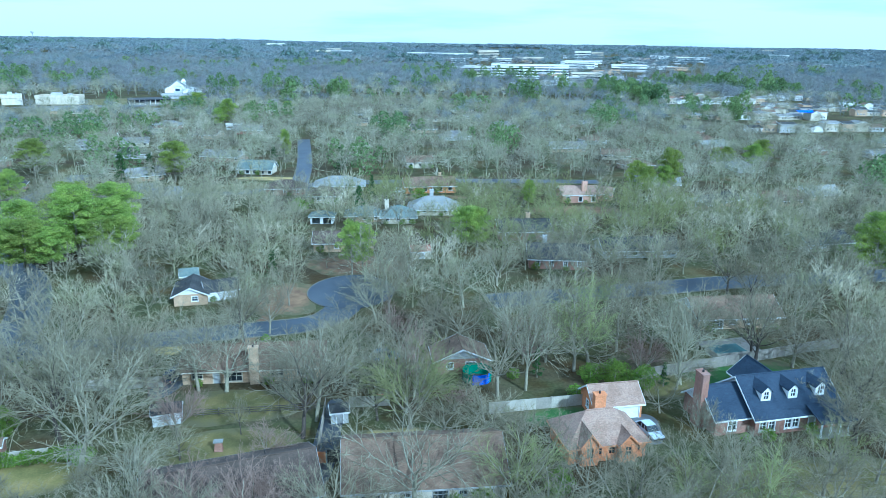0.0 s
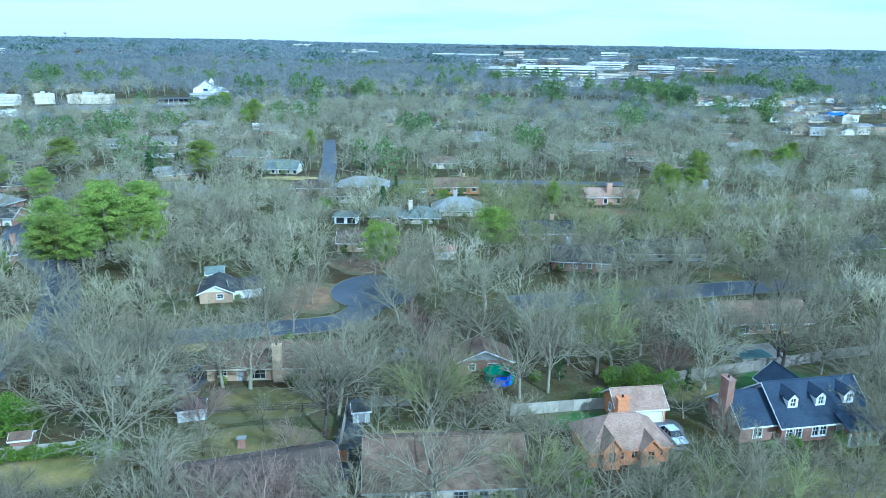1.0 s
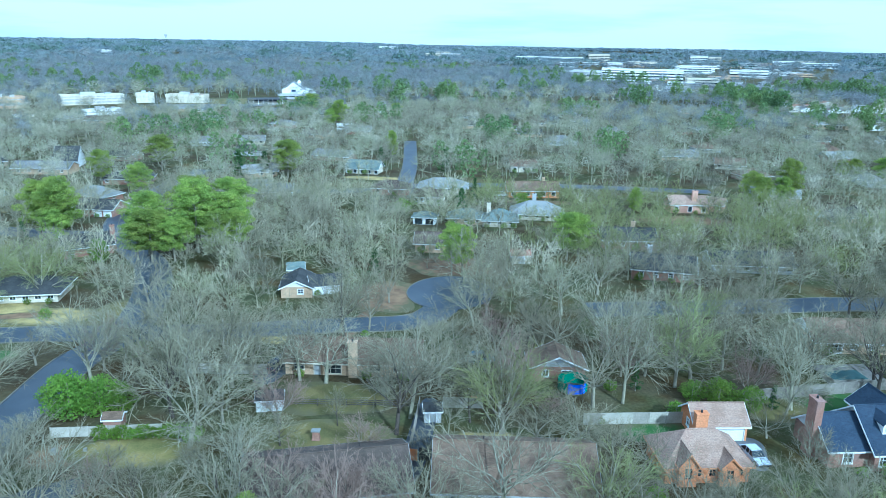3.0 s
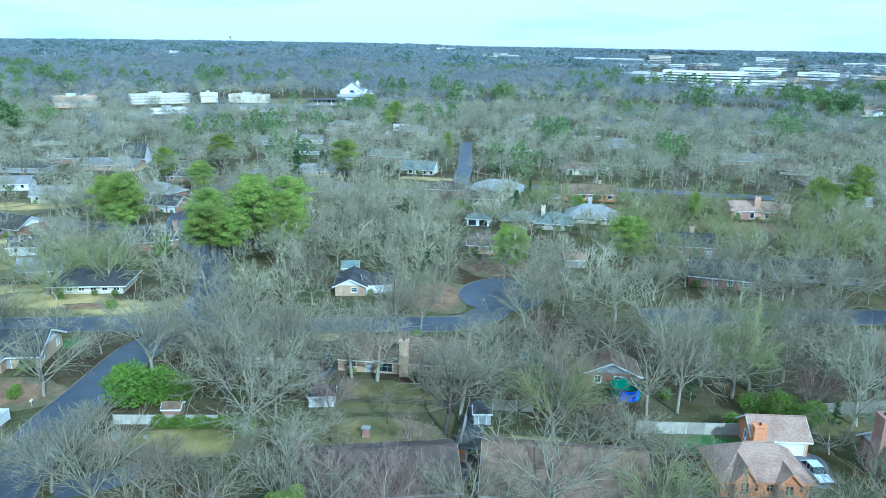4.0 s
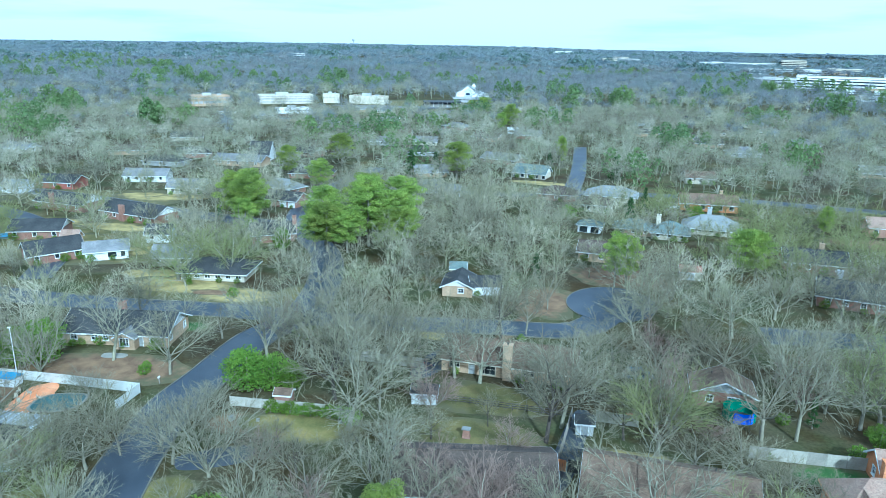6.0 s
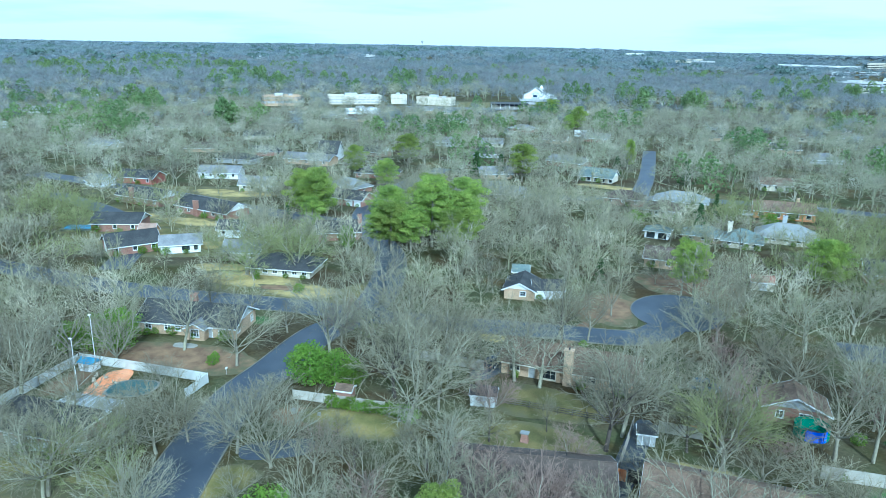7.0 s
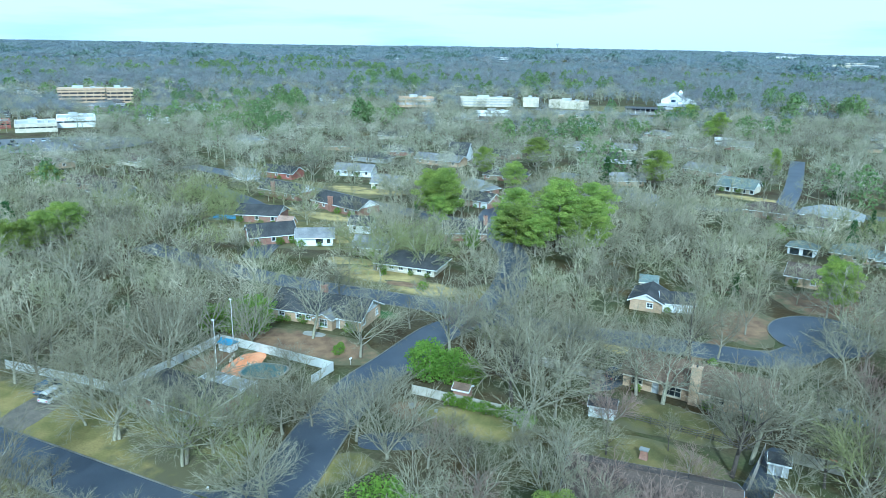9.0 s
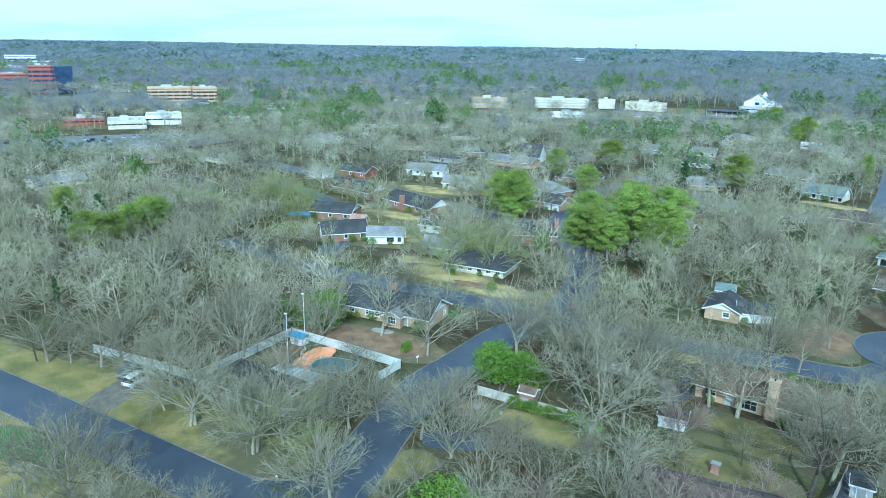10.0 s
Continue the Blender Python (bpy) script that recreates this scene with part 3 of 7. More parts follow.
def window(parent, m, a, b, lo, hi, kind="window", trim="white", bars=1, far=False):
    """A window, door or garage door set into an opening of a wall."""
    t = 0.09
    if far and kind == "window":
        w = part("window", Geo().box(a - t, a + 0.05, -0.035, 0.13, lo - t, hi + t).box(b - 0.05, b + t, -0.035, 0.13, lo - t, hi + t).box(a + 0.05, b - 0.05, -0.035, 0.13, lo - t, lo + 0.05)
                 .box(a + 0.05, b - 0.05, -0.035, 0.13, hi - 0.05, hi + t), M[trim], parent)
        w.matrix_local = m
        part("pane", Geo().box(a + 0.04, b - 0.04, 0.1, 0.12, lo + 0.04, hi - 0.04), M["glass"], w)
        return
    w = new(kind)
    w.parent = parent
    w.matrix_local = m
    if kind == "garage_door":
        g = Geo()
        n = 4
        for i in range(n):
            h = (hi - lo) / n
            g.box(a, b, 0.08, 0.13, lo + i * h + 0.012, lo + (i + 1) * h - 0.012)
        part("door_panel", g, M["white"], w)
        part("frame", Geo().box(a - t, a, -0.03, 0.1, lo, hi).box(b, b + t, -0.03, 0.1, lo, hi).box(a - t, b + t, -0.03, 0.1, hi, hi + t), M[trim], w)
        return
    if kind == "door":
        part("leaf", Geo().box(a + 0.05, b - 0.05, 0.07, 0.12, lo, hi - 0.05), M["brick_red"] if trim == "dark" else M["greywall"], w)
        part("frame", Geo().box(a - t, a + 0.05, -0.03, 0.1, lo, hi).box(b - 0.05, b + t, -0.03, 0.1, lo, hi).box(a - t, b + t, -0.03, 0.1, hi - 0.05, hi + t), M[trim], w)
        return
    part("pane", Geo().box(a + 0.04, b - 0.04, 0.1, 0.12, lo + 0.04, hi - 0.04), M["glass"], w)
    g = Geo().box(a - t, a + 0.05, -0.035, 0.13, lo - t, hi + t).box(b - 0.05, b + t, -0.035, 0.13, lo - t, hi + t)
    g.box(a + 0.05, b - 0.05, -0.035, 0.13, lo - t, lo + 0.05).box(a + 0.05, b - 0.05, -0.035, 0.13, hi - 0.05, hi + t)
    for i in range(bars):
        c = a + (b - a) * (i + 1) / (bars + 1)
        g.box(c - 0.03, c + 0.03, 0.06, 0.125, lo + 0.05, hi - 0.05)
    g.box(a + 0.05, b - 0.05, 0.055, 0.124, (lo + hi) / 2 - 0.025, (lo + hi) / 2 + 0.025)
    part("frame", g, M[trim], w)
    part("sill", Geo().box(a - 0.14, b + 0.14, -0.09, 0.0, lo - t - 0.06, lo - t), M[trim], w)


FOOT = []


def roof_parts(h, L, W, eave, rise, over, kind, mat, gable_mat, trim="white", off=(0, 0)):
    ox, oy = off
    k = rise / (W / 2)
    ze, zr = eave - over * k, eave + rise
    t = 0.16
    x0, x1, y0, y1 = ox - L / 2 - over, ox + L / 2 + over, oy - W / 2 - over, oy + W / 2 + over
    if kind == "hip":
        ins = min(W / 2 + over, L / 2 + over - 0.3)
        a = [(x0, y0, ze), (x1, y0, ze), (x1, y1, ze), (x0, y1, ze), (x0 + ins, oy, zr), (x1 - ins, oy, zr)]
        b = [(x, y, z - t) for x, y, z in a[:4]]
        g = Geo().poly(a + b, (0, 1, 5, 4), (1, 2, 5), (2, 3, 4, 5), (3, 0, 4), (0, 6, 7, 1), (1, 7, 8, 2), (2, 8, 9, 3), (3, 9, 6, 0), (6, 9, 8, 7))
        part("roof", g, mat, h)
        part("ridge_cap", Geo().tube((x0 + ins, oy, zr), (x1 - ins, oy, zr), 0.11, 0.11, 6), mat, h)
        g = Geo().box(x0, x1, y0 - 0.05, y0 - 0.003, ze - 0.22, ze - 0.02).box(x0, x1, y1 + 0.003, y1 + 0.05, ze - 0.22, ze - 0.02)
        g.box(x0 - 0.05, x0 - 0.003, y0, y1, ze - 0.22, ze - 0.02).box(x1 + 0.003, x1 + 0.05, y0, y1, ze - 0.22, ze - 0.02)
        part("fascia", g, M[trim], h)
        return
    g = Geo()
    for s in (-1, 1):
        g.prism([(x0, oy + s * (W / 2 + over), ze), (x0, oy, zr), (x0, oy, zr - t), (x0, oy + s * (W / 2 + over), ze - t)], (x1 - x0, 0, 0))
    part("roof", g, mat, h)
    part("ridge_cap", Geo().tube((x0, oy, zr), (x1, oy, zr), 0.1, 0.1, 6), mat, h)
    close = h.matrix_world.translation.length < 135
    g = Geo().box(x0, x1, y0 - 0.05, y0 - 0.003, ze - 0.24, ze - 0.02)
    if close:
        part("fascia", g, M[trim], h)
        g = Geo()
    g.box(x0, x1, y1 + 0.003, y1 + 0.05, ze - 0.24, ze - 0.02)
    for x in (x0 - 0.05, x1 + 0.01):
        for s in (-1, 1):
            if close:
                part("fascia" if x < x0 and s < 0 else "bargeboard", g, M[trim], h)
                g = Geo()
            g.prism([(x, oy + s * (W / 2 + over), ze + 0.0), (x, oy, zr), (x, oy, zr - 0.26), (x, oy + s * (W / 2 + over), ze - 0.26)], (0.04, 0, 0))
    part("bargeboard" if close else "fascia", g, M[trim], h)
    for x in (ox - L / 2, ox + L / 2 - 0.2):
        part("gable", Geo().prism([(x, oy - W / 2, eave - 0.02), (x, oy + W / 2, eave - 0.02), (x, oy, zr - t - 0.04)], (0.2, 0, 0)), gable_mat, h)


def house(x, y, yaw, L, W, eave=2.6, rise=2.2, over=0.5, kind="gable", wall="brick_red", roof="roof_brown", gable=None, front=(), left=(), right=(), back=(), chimney=None,
          label="", vents=2, trim="white", name="house", group="", category="house", seed=0):
    """A house: length along its local x, its front at -y. Openings: (middle, width, low, high, kind)."""
    h = thing(name, x, y, yaw, label, category, group)
    FOOT.append((x, y, yaw, L, W))
    sides = {"front": (L, pose(-L / 2, -W / 2, 0), front), "back": (L, pose(L / 2, W / 2, 0, 0, 0, 180), back),
             "left": (W - 0.44, pose(-L / 2, W / 2 - 0.22, 0, 0, 0, -90), left), "right": (W - 0.44, pose(L / 2, -W / 2 + 0.22, 0, 0, 0, 90), right)}
    for side, (ln, m, ops) in sides.items():
        g = Geo()
        opn = [(ln / 2 + c - w / 2, ln / 2 + c + w / 2, lo, hi) for c, w, lo, hi, *_ in ops]
        wall_run(g, ln, eave, opn, m)
        part("wall", g, M[wall], h)
        for (a, b, lo, hi), o in zip(opn, ops):
            window(h, m, a, b, lo, hi, o[4] if len(o) > 4 else "window", trim, 2 if b - a > 1.5 else 1, math.hypot(x, y) > 170)
    far = math.hypot(x, y) > 170
    if not far:
        part("ceiling", Geo().box(-L / 2 + 0.22, L / 2 - 0.22, -W / 2 + 0.22, W / 2 - 0.22, eave - 0.12, eave - 0.03), M["white"], h)
    roof_parts(h, L, W, eave, rise, over, kind, M[roof], M[gable or wall], trim)
    if chimney:
        cx, cy, cw, cd, ct, cm = chimney
        c = part("chimney", Geo().box(cx - cw / 2, cx + cw / 2, cy - cd / 2, cy + cd / 2, 0.0, ct - 0.25), M[cm], h)
        part("chimney_cap", Geo().box(cx - cw / 2 - 0.09, cx + cw / 2 + 0.09, cy - cd / 2 - 0.09, cy + cd / 2 + 0.09, ct - 0.25, ct - 0.1), M[cm], c)
        part("flue", Geo().tube((cx, cy, ct - 0.1), (cx, cy, ct + 0.25), 0.16, 0.15, 8), M["dark"], c)
    rnd = random.Random(int(x * 7 + y * 13 + seed))
    for _ in range(0 if far else vents):
        vx, vy = rnd.uniform(-L * 0.3, L * 0.3), W * 0.18
        vz = eave + rise * (1 - 0.36)
        part("vent_pipe", Geo().tube((vx, vy, vz - 0.2), (vx, vy, vz + 0.45), 0.07, 0.07, 6), M["dark"], h)
    return h


def row(n, L, w=1.0, lo=0.9, hi=2.05, margin=1.6):
    """n windows evenly along a wall."""
    return [(-(L / 2 - margin) + (L - 2 * margin) * (i / (n - 1) if n > 1 else 0.5), w, lo, hi, "window") for i in range(n)]


# the low brown-roofed house nearest the flight
house(-2.2, 76.6, 7, 18.6, 11.6, 2.6, 2.9, 0.6, wall="cream", roof="roof_brown", gable="brick_tan",
      front=[(-6.5, 2.2, 0.9, 2.0), (-2.5, 1.3, 0.9, 2.0), (1.6, 1.8, 0.1, 2.1), (4.3, 1.0, 0.9, 2.0), (7.2, 1.4, 0.9, 2.0)], left=row(2, 10), right=row(2, 10), back=row(4, 18), trim="greywall",
      label="low ranch house with a worn brown shingle roof and cream walls", vents=3)
# plum-roofed house beside it
house(-24.2, 71.2, 20, 18.5, 10.4, 2.6, 2.4, 0.6, wall="brick_red", roof="roof_purple", gable="cream", front=row(5, 18), left=row(2, 9), right=row(1, 9), back=row(3, 18),
      trim="greywall", label="low brick ranch house with a plum-brown shingle roof", vents=3)
# orange brick house with a hipped roof, a front wing and a garage
house(20.9, 83.6, 12, 10.6, 6.8, 2.8, 2.8, 0.45, "hip", "brick_orange", "roof_tan", front=[(-1.2, 0.9, 0.9, 2.1), (0.6, 0.9, 0.9, 2.1), (4.1, 0.9, 0.9, 2.1)], right=row(2, 7), left=row(1, 7), trim="brick_orange",
      label="orange brick house with a steep hipped tan shingle roof", vents=1)
house(18.7, 80.5, 102, 3.2, 2.3, 3.2, 1.5, 0.28, wall="brick_orange", roof="roof_tan", left=[(0, 1.0, 1.0, 2.6)], trim="brick_orange", label="orange brick front wing with a tall window", vents=0, name="house_wing")
house(23.9, 81.3, 102, 2.8, 2.5, 2.8, 1.3, 0.25, wall="brick_orange", roof="roof_tan", left=[(0, 0.9, 1.0, 2.3)], trim="brick_orange", label="small orange brick gable with a window", vents=0, name="house_wing")
house(24.9, 93.3, 10.5, 7.2, 5.4, 2.6, 1.9, 0.35, wall="brick_orange", roof="roof_tan", front=[(1.4, 3.6, 0.0, 2.15, "garage_door")], left=row(1, 5), chimney=(-3.3, -3.3, 1.6, 1.0, 4.9, "brick_orange"),
      label="orange brick garage with a tan shingle roof and white door", vents=0, name="garage", category="garage")
# blue-roofed house with dormers
main = house(48.8, 93.0, 13, 13.6, 10.0, 3.0, 3.8, 0.5, wall="brick_red", roof="roof_slate", gable="white",
             front=[(-5.6, 1.0, 0.7, 2.3), (-4.2, 1.0, 0.7, 2.3), (-1.6, 1.0, 0.7, 2.3), (-0.4, 1.0, 0.7, 2.3), (2.2, 1.1, 0.0, 2.2, "door"), (5.0, 1.0, 0.7, 2.3)], right=row(2, 10),
             label="red brick house with a slate-blue roof and three white dormers", vents=3)
for dx in (-4.4, -0.1, 4.3):
    d = new("dormer")
    d.parent = main
    d.matrix_local = pose(dx, -3.3, 4.3)
    g = Geo()
    wall_run(g, 1.5, 1.5, [(0.3, 1.2, 0.25, 1.35)], pose(-0.75, 0, 0), 0.12)
    g.prism([(-0.75, 0.12, 0), (-0.75, 0.12, 1.5), (-0.75, 2.0, 1.5)], (0.1, 0, 0)).prism([(0.65, 0.12, 0), (0.65, 0.12, 1.5), (0.65, 2.0, 1.5)], (0.1, 0, 0))
    g.prism([(-0.75, 0, 1.5), (0.75, 0, 1.5), (0, 0, 2.15)], (0, 0.12, 0))
    part("wall", g, M["white"], d)
    g = Geo()
    for s in (-1, 1):
        g.prism([(s * 0.98, -0.2, 1.36), (0, -0.2, 2.3), (0, -0.2, 2.18), (s * 0.98, -0.2, 1.24)], (0, 3.2, 0))
    part("roof", g, M["roof_slate"], d)
    g = Geo().box(-0.42, -0.36, -0.04, 0.08, 0.25, 1.35).box(0.36, 0.42, -0.04, 0.08, 0.25, 1.35).box(-0.03, 0.03, 0.0, 0.08, 0.25, 1.35).box(-0.36, 0.36, 0.0, 0.08, 0.76, 0.82)
    part("window_frame", g, M["white"], d)
    part("pane", Geo().box(-0.44, 0.44, 0.085, 0.1, 0.26, 1.34), M["glass"], d)
porch = new("porch")
porch.parent = main
porch.matrix_local = pose(4.2, -5.1, 0)
for px in (-2.2, -0.7, 0.8, 2.3):
    part("post", Geo().box(px - 0.1, px + 0.1, -2.2, -2.0, 0.1, 2.5), M["white"], porch)
part("floor_slab", Geo().box(-2.6, 2.6, -2.5, -0.02, 0.0, 0.1), M["concrete"], porch)
part("roof", Geo().prism([(-2.9, -2.7, 2.55), (-2.9, 0.6, 3.75), (-2.9, 0.6, 3.6), (-2.9, -2.7, 2.4)], (5.8, 0, 0)), M["roof_slate"], porch)
part("beam", Geo().box(-2.5, 2.5, -2.25, -2.0, 2.3, 2.5), M["white"], porch)
house(39.6, 91.0, 13, 5.6, 8.0, 2.8, 3.0, 0.4, wall="brick_red", roof="roof_slate", gable="white", front=[(-0.2, 1.3, 0.6, 2.2)], chimney=(-3.4, -0.6, 1.0, 1.9, 8.3, "brick_red"),
      label="brick side wing with a slate-blue roof and tall chimney", vents=0, name="house_wing")
house(48.8, 99.0, 103, 6.0, 5.6, 2.8, 2.3, 0.4, wall="brick_red", roof="roof_slate", gable="greywall", label="rear wing with a slate-blue gabled roof", vents=0, name="house_wing")
# long ranch with a broad chimney
house(-30, 105.2, 6.5, 21.5, 9.2, 2.6, 2.1, 0.6, wall="brick_tan", roof="roof_brown", gable="cream",
      front=[(-8.5, 1.6, 0.9, 2.0), (-5.6, 1.0, 0.0, 2.1, "door"), (-3.0, 2.6, 0.3, 2.1), (3.6, 2.0, 0.9, 2.0), (7.6, 1.6, 0.9, 2.0)], left=row(2, 8), right=row(1, 8), back=row(4, 20),
      chimney=(0.3, -4.9, 1.4, 1.0, 6.3, "brick_tan"), trim="cream", label="long tan brick ranch house with a broad chimney")
# gable-fronted small house by the trampoline
house(3.0, 107.3, 98, 5.4, 8.6, 2.6, 1.9, 0.5, wall="brick_red", roof="roof_brown", gable="greywall", left=[(-2.0, 1.0, 0.9, 2.0), (1.4, 1.6, 0.8, 2.0)], label="small brick house with a brown gabled roof")
# long house behind the fence
house(56, 129.6, 7, 16.5, 9.0, 2.6, 2.4, 0.6, wall="brick_tan", roof="roof_brown", gable="white", front=[(-6.6, 1.0, 0.9, 2.0), (-4.4, 2.2, 0.2, 2.2), (-1.4, 1.4, 0.9, 2.0), (2.0, 1.6, 0.9, 2.0), (6, 2.0, 0.2, 2.2)],
      label="long tan house with a brown shingle roof behind a board fence")
# pale-roofed cottage and its carport
house(-51.6, 137.4, 104, 8.4, 6.4, 2.4, 1.5, 0.5, wall="brick_tan", roof="roof_dark", gable="white", left=[(0.8, 1.2, 0.9, 1.9)], trim="white", label="tan brick cottage with a white gable and dark roof")
house(-55.6, 147.0, 20, 3.4, 3.0, 2.4, 1.0, 0.4, wall="cream", roof="roof_teal", label="small outbuilding with a pale blue roof", name="outbuilding", category="outbuilding", vents=0)
house(-46.4, 139.0, 28, 6, 5, 2.3, 1.4, 0.5, wall="white", roof="roof_dark", gable="white", left=[(0, 2.6, 0.0, 2.1, "garage_door")], label="white garage with a charcoal roof", name="garage", category="garage", vents=0)
# dark-roofed brick ranch
house(-97.6, 89.0, 18.7, 18.8, 9.2, 2.6, 2.3, 0.6, wall="brick_tan", roof="roof_dark", gable="white",
      front=[(-7.4, 1.2, 0.9, 2.0), (-3.6, 1.2, 0.9, 2.0), (-1.6, 1.0, 0.9, 2.0), (2.3, 2.2, 0.4, 2.1), (4.6, 1.0, 0, 2.1, "door"), (7.0, 1.3, 0.9, 2.0)], right=row(2, 9), back=row(3, 18),
      chimney=(-0.8, 0.6, 1.3, 0.9, 6.4, "brick_red"), label="long tan brick ranch house with a charcoal shingle roof")
house(-93.9, 86.0, 108.7, 4.4, 3.6, 2.4, 0.9, 0.3, wall="brick_tan", roof="roof_grey", left=[(0, 1.6, 0.7, 2.1)], label="grey front gable of the brick ranch house", vents=0, name="house_wing")
patch("terrace", -93.0, 81.4, 2.2, 1.0, 18, "concrete", "pale paved terrace before the gable", 0.03, 0.04)
# white-walled dark-roofed house
house(-105.4, 124.2, 18, 14.5, 9.6, 2.3, 2.0, 0.8, "hip", "cream", "roof_dark", front=row(6, 15, 1.2, 0.7, 2.1), right=row(2, 9), label="low white house with a charcoal hipped roof")
house(-121.5, 127.5, 24, 9, 7, 2.5, 1.9, 0.5, wall="cream", roof="roof_grey", front=row(2, 9), label="grey-roofed cottage beside the white house")
# houses along the upper streets
house(-162, 157.0, -3, 22, 9.2, 2.6, 2.3, 0.5, wall="brick_red", roof="roof_dark", gable="white", front=row(6, 21), right=row(1, 8), chimney=(-1.5, -5.0, 1.6, 0.9, 5.0, "brick_red"), label="long red brick house with a charcoal roof and white gable")
house(-192, 158.5, 2, 19, 9, 2.6, 2.2, 0.5, wall="brick_red", roof="roof_dark", gable="white", front=row(5, 18), chimney=(-2, -4.9, 1.4, 0.8, 5.6, "brick_red"), label="red brick house with a charcoal roof and chimney")
house(-175.6, 193.6, 25, 12.5, 8, 2.6, 2.3, 0.5, wall="cream", roof="roof_grey", gable="white", front=row(4, 12), label="cream cottage with a grey roof and white gable")
house(-204.5, 204.5, 25, 15.5, 8.5, 2.6, 2.0, 0.5, wall="white", roof="roof_grey", front=row(5, 15), label="white house with a grey shingle roof")
house(-134, 192.4, 2, 12, 8, 2.6, 2.0, 0.5, wall="brick_red", roof="roof_dark", front=[(-3.5, 1.2, 0.9, 2.0), (1.2, 2.4, 0, 2.1, "garage_door"), (4.3, 2.4, 0, 2.1, "garage_door")], label="brick house with two white garage doors")
house(-113, 155.0, 40, 11, 8, 2.6, 2.2, 0.5, wall="brick_red", roof="roof_dark", front=row(3, 11), chimney=(5.9, -1.0, 1.1, 1.1, 6.6, "brick_red"), label="brick house with a tall red chimney")
house(-150.5, 117.6, 62, 12, 9, 2.6, 2.3, 0.5, wall="brick_red", roof="roof_dark", gable="white", left=[(0, 3.2, 0, 2.2, "garage_door")], front=row(3, 12), label="brick house with a white gable over its garage")
house(-139.8, 124.0, 46, 9.5, 7, 2.5, 1.6, 0.5, wall="white", roof="roof_grey", front=[(-2.6, 2.6, 0, 2.1, "garage_door"), (1.2, 2.0, 0.6, 2.0), (3.6, 1.0, 0.6, 2.0)], label="white garage building with a grey roof")
house(-138.6, 141.0, 24, 6.4, 5, 2.6, 1.9, 0.4, wall="white", roof="roof_dark", front=row(2, 6.4), label="little white cottage with a dark roof")
house(-155, 127, 28, 4.2, 3.6, 2.6, 1.7, 0.3, wall="brick_tan", roof="roof_tan", front=row(2, 4.2, 0.7, 0.9, 2.0, 1.0), label="small tan brick playhouse", name="playhouse", category="playhouse", vents=0)
house(-171, 131, 30, 13, 9, 2.6, 2.0, 0.5, wall="brick_red", roof="roof_dark", gable="white", front=row(3, 13), label="dark-roofed house beside the pool")
house(-222, 181, 14, 15, 8, 2.6, 2.0, 0.5, wall="rust", roof="roof_dark", front=row(3, 14), label="rust-red house with a dark roof")
house(-228, 168, 14, 8, 6, 2.6, 1.8, 0.5, wall="white", roof="roof_white", front=row(2, 8), label="white cottage with a pale roof")
house(-197, 266, 20, 9, 12, 3.0, 5.2, 0.4, wall="white", roof="roof_dark", gable="white", right=row(2, 11), label="white house with a steep dark gable")
house(-196, 250, 10, 22, 9, 2.6, 2.0, 0.5, wall="brick_tan", roof="roof_grey", front=row(5, 20), label="tan brick house with a grey roof")
# middle distance, along the far street
house(-74.5, 280.5, -3, 13, 8.5, 2.4, 2.7, 0.6, wall="cream", roof="roof_teal", gable="white", front=row(5, 15, 1.4, 0.3, 2.2), label="white house with a pale blue-grey roof")
house(-37.5, 251, 6, 17, 10, 2.3, 2.4, 0.7, "hip", "cream", "roof_white", front=row(4, 17), label="wide house with a pale hipped roof")
house(-55, 243, 6, 13, 9, 2.6, 2.0, 0.5, "hip", "brick_red", "roof_purple", front=row(3, 12), label="brick house with a plum roof")
house(-39.5, 231, 4, 10.5, 8, 2.8, 2.2, 0.5, "hip", "cream", "roof_purple", front=row(5, 10.5, 1.0), label="cream house with a plum hipped roof")
house(-35.6, 202.6, 2, 6.6, 5, 2.4, 1.1, 0.5, "hip", "white", "roof_teal", front=[(-1.6, 2.4, 0.0, 2.1), (1.6, 2.4, 0.0, 2.1)], label="garden pavilion with a pale teal roof", name="pavilion", category="pavilion", vents=0)
house(-13.5, 205.5, 4, 10, 8, 2.3, 2.4, 0.6, "hip", "cream", "roof_teal", front=row(3, 9.5), chimney=(-3.4, 1.0, 1.2, 1.0, 6.2, "cream"), label="house with a pale teal hipped roof")
house(-23.5, 206, 4, 11, 7, 2.3, 1.8, 0.6, "hip", "brick_tan", "roof_teal", front=row(3, 10), label="long wing with a pale teal roof")
house(-2.8, 217, 2, 15.5, 9.6, 2.3, 2.8, 0.7, "hip", "cream", "roof_white", front=row(5, 16), chimney=(-1.0, 0.8, 1.2, 1.0, 7.2, "greywall"), label="white house with a pale hipped roof")
house(-5.4, 249.5, 10, 18, 9, 2.8, 2.3, 0.5, wall="brick_orange", roof="roof_brown", gable="white", front=[(-7, 1.4, 0.8, 2.1), (-2, 1.4, 0.8, 2.1), (2.4, 3.4, 0.6, 2.3), (7, 1.4, 0.8, 2.1)], chimney=(4.0, 0.5, 0.9, 0.9, 6.6, "brick_tan"),
      label="orange brick house with a brown roof")
house(-11, 299.5, 14, 11, 8, 2.7, 2.0, 0.5, wall="cream", roof="roof_brown", front=row(3, 11), label="cream house with a brown roof")
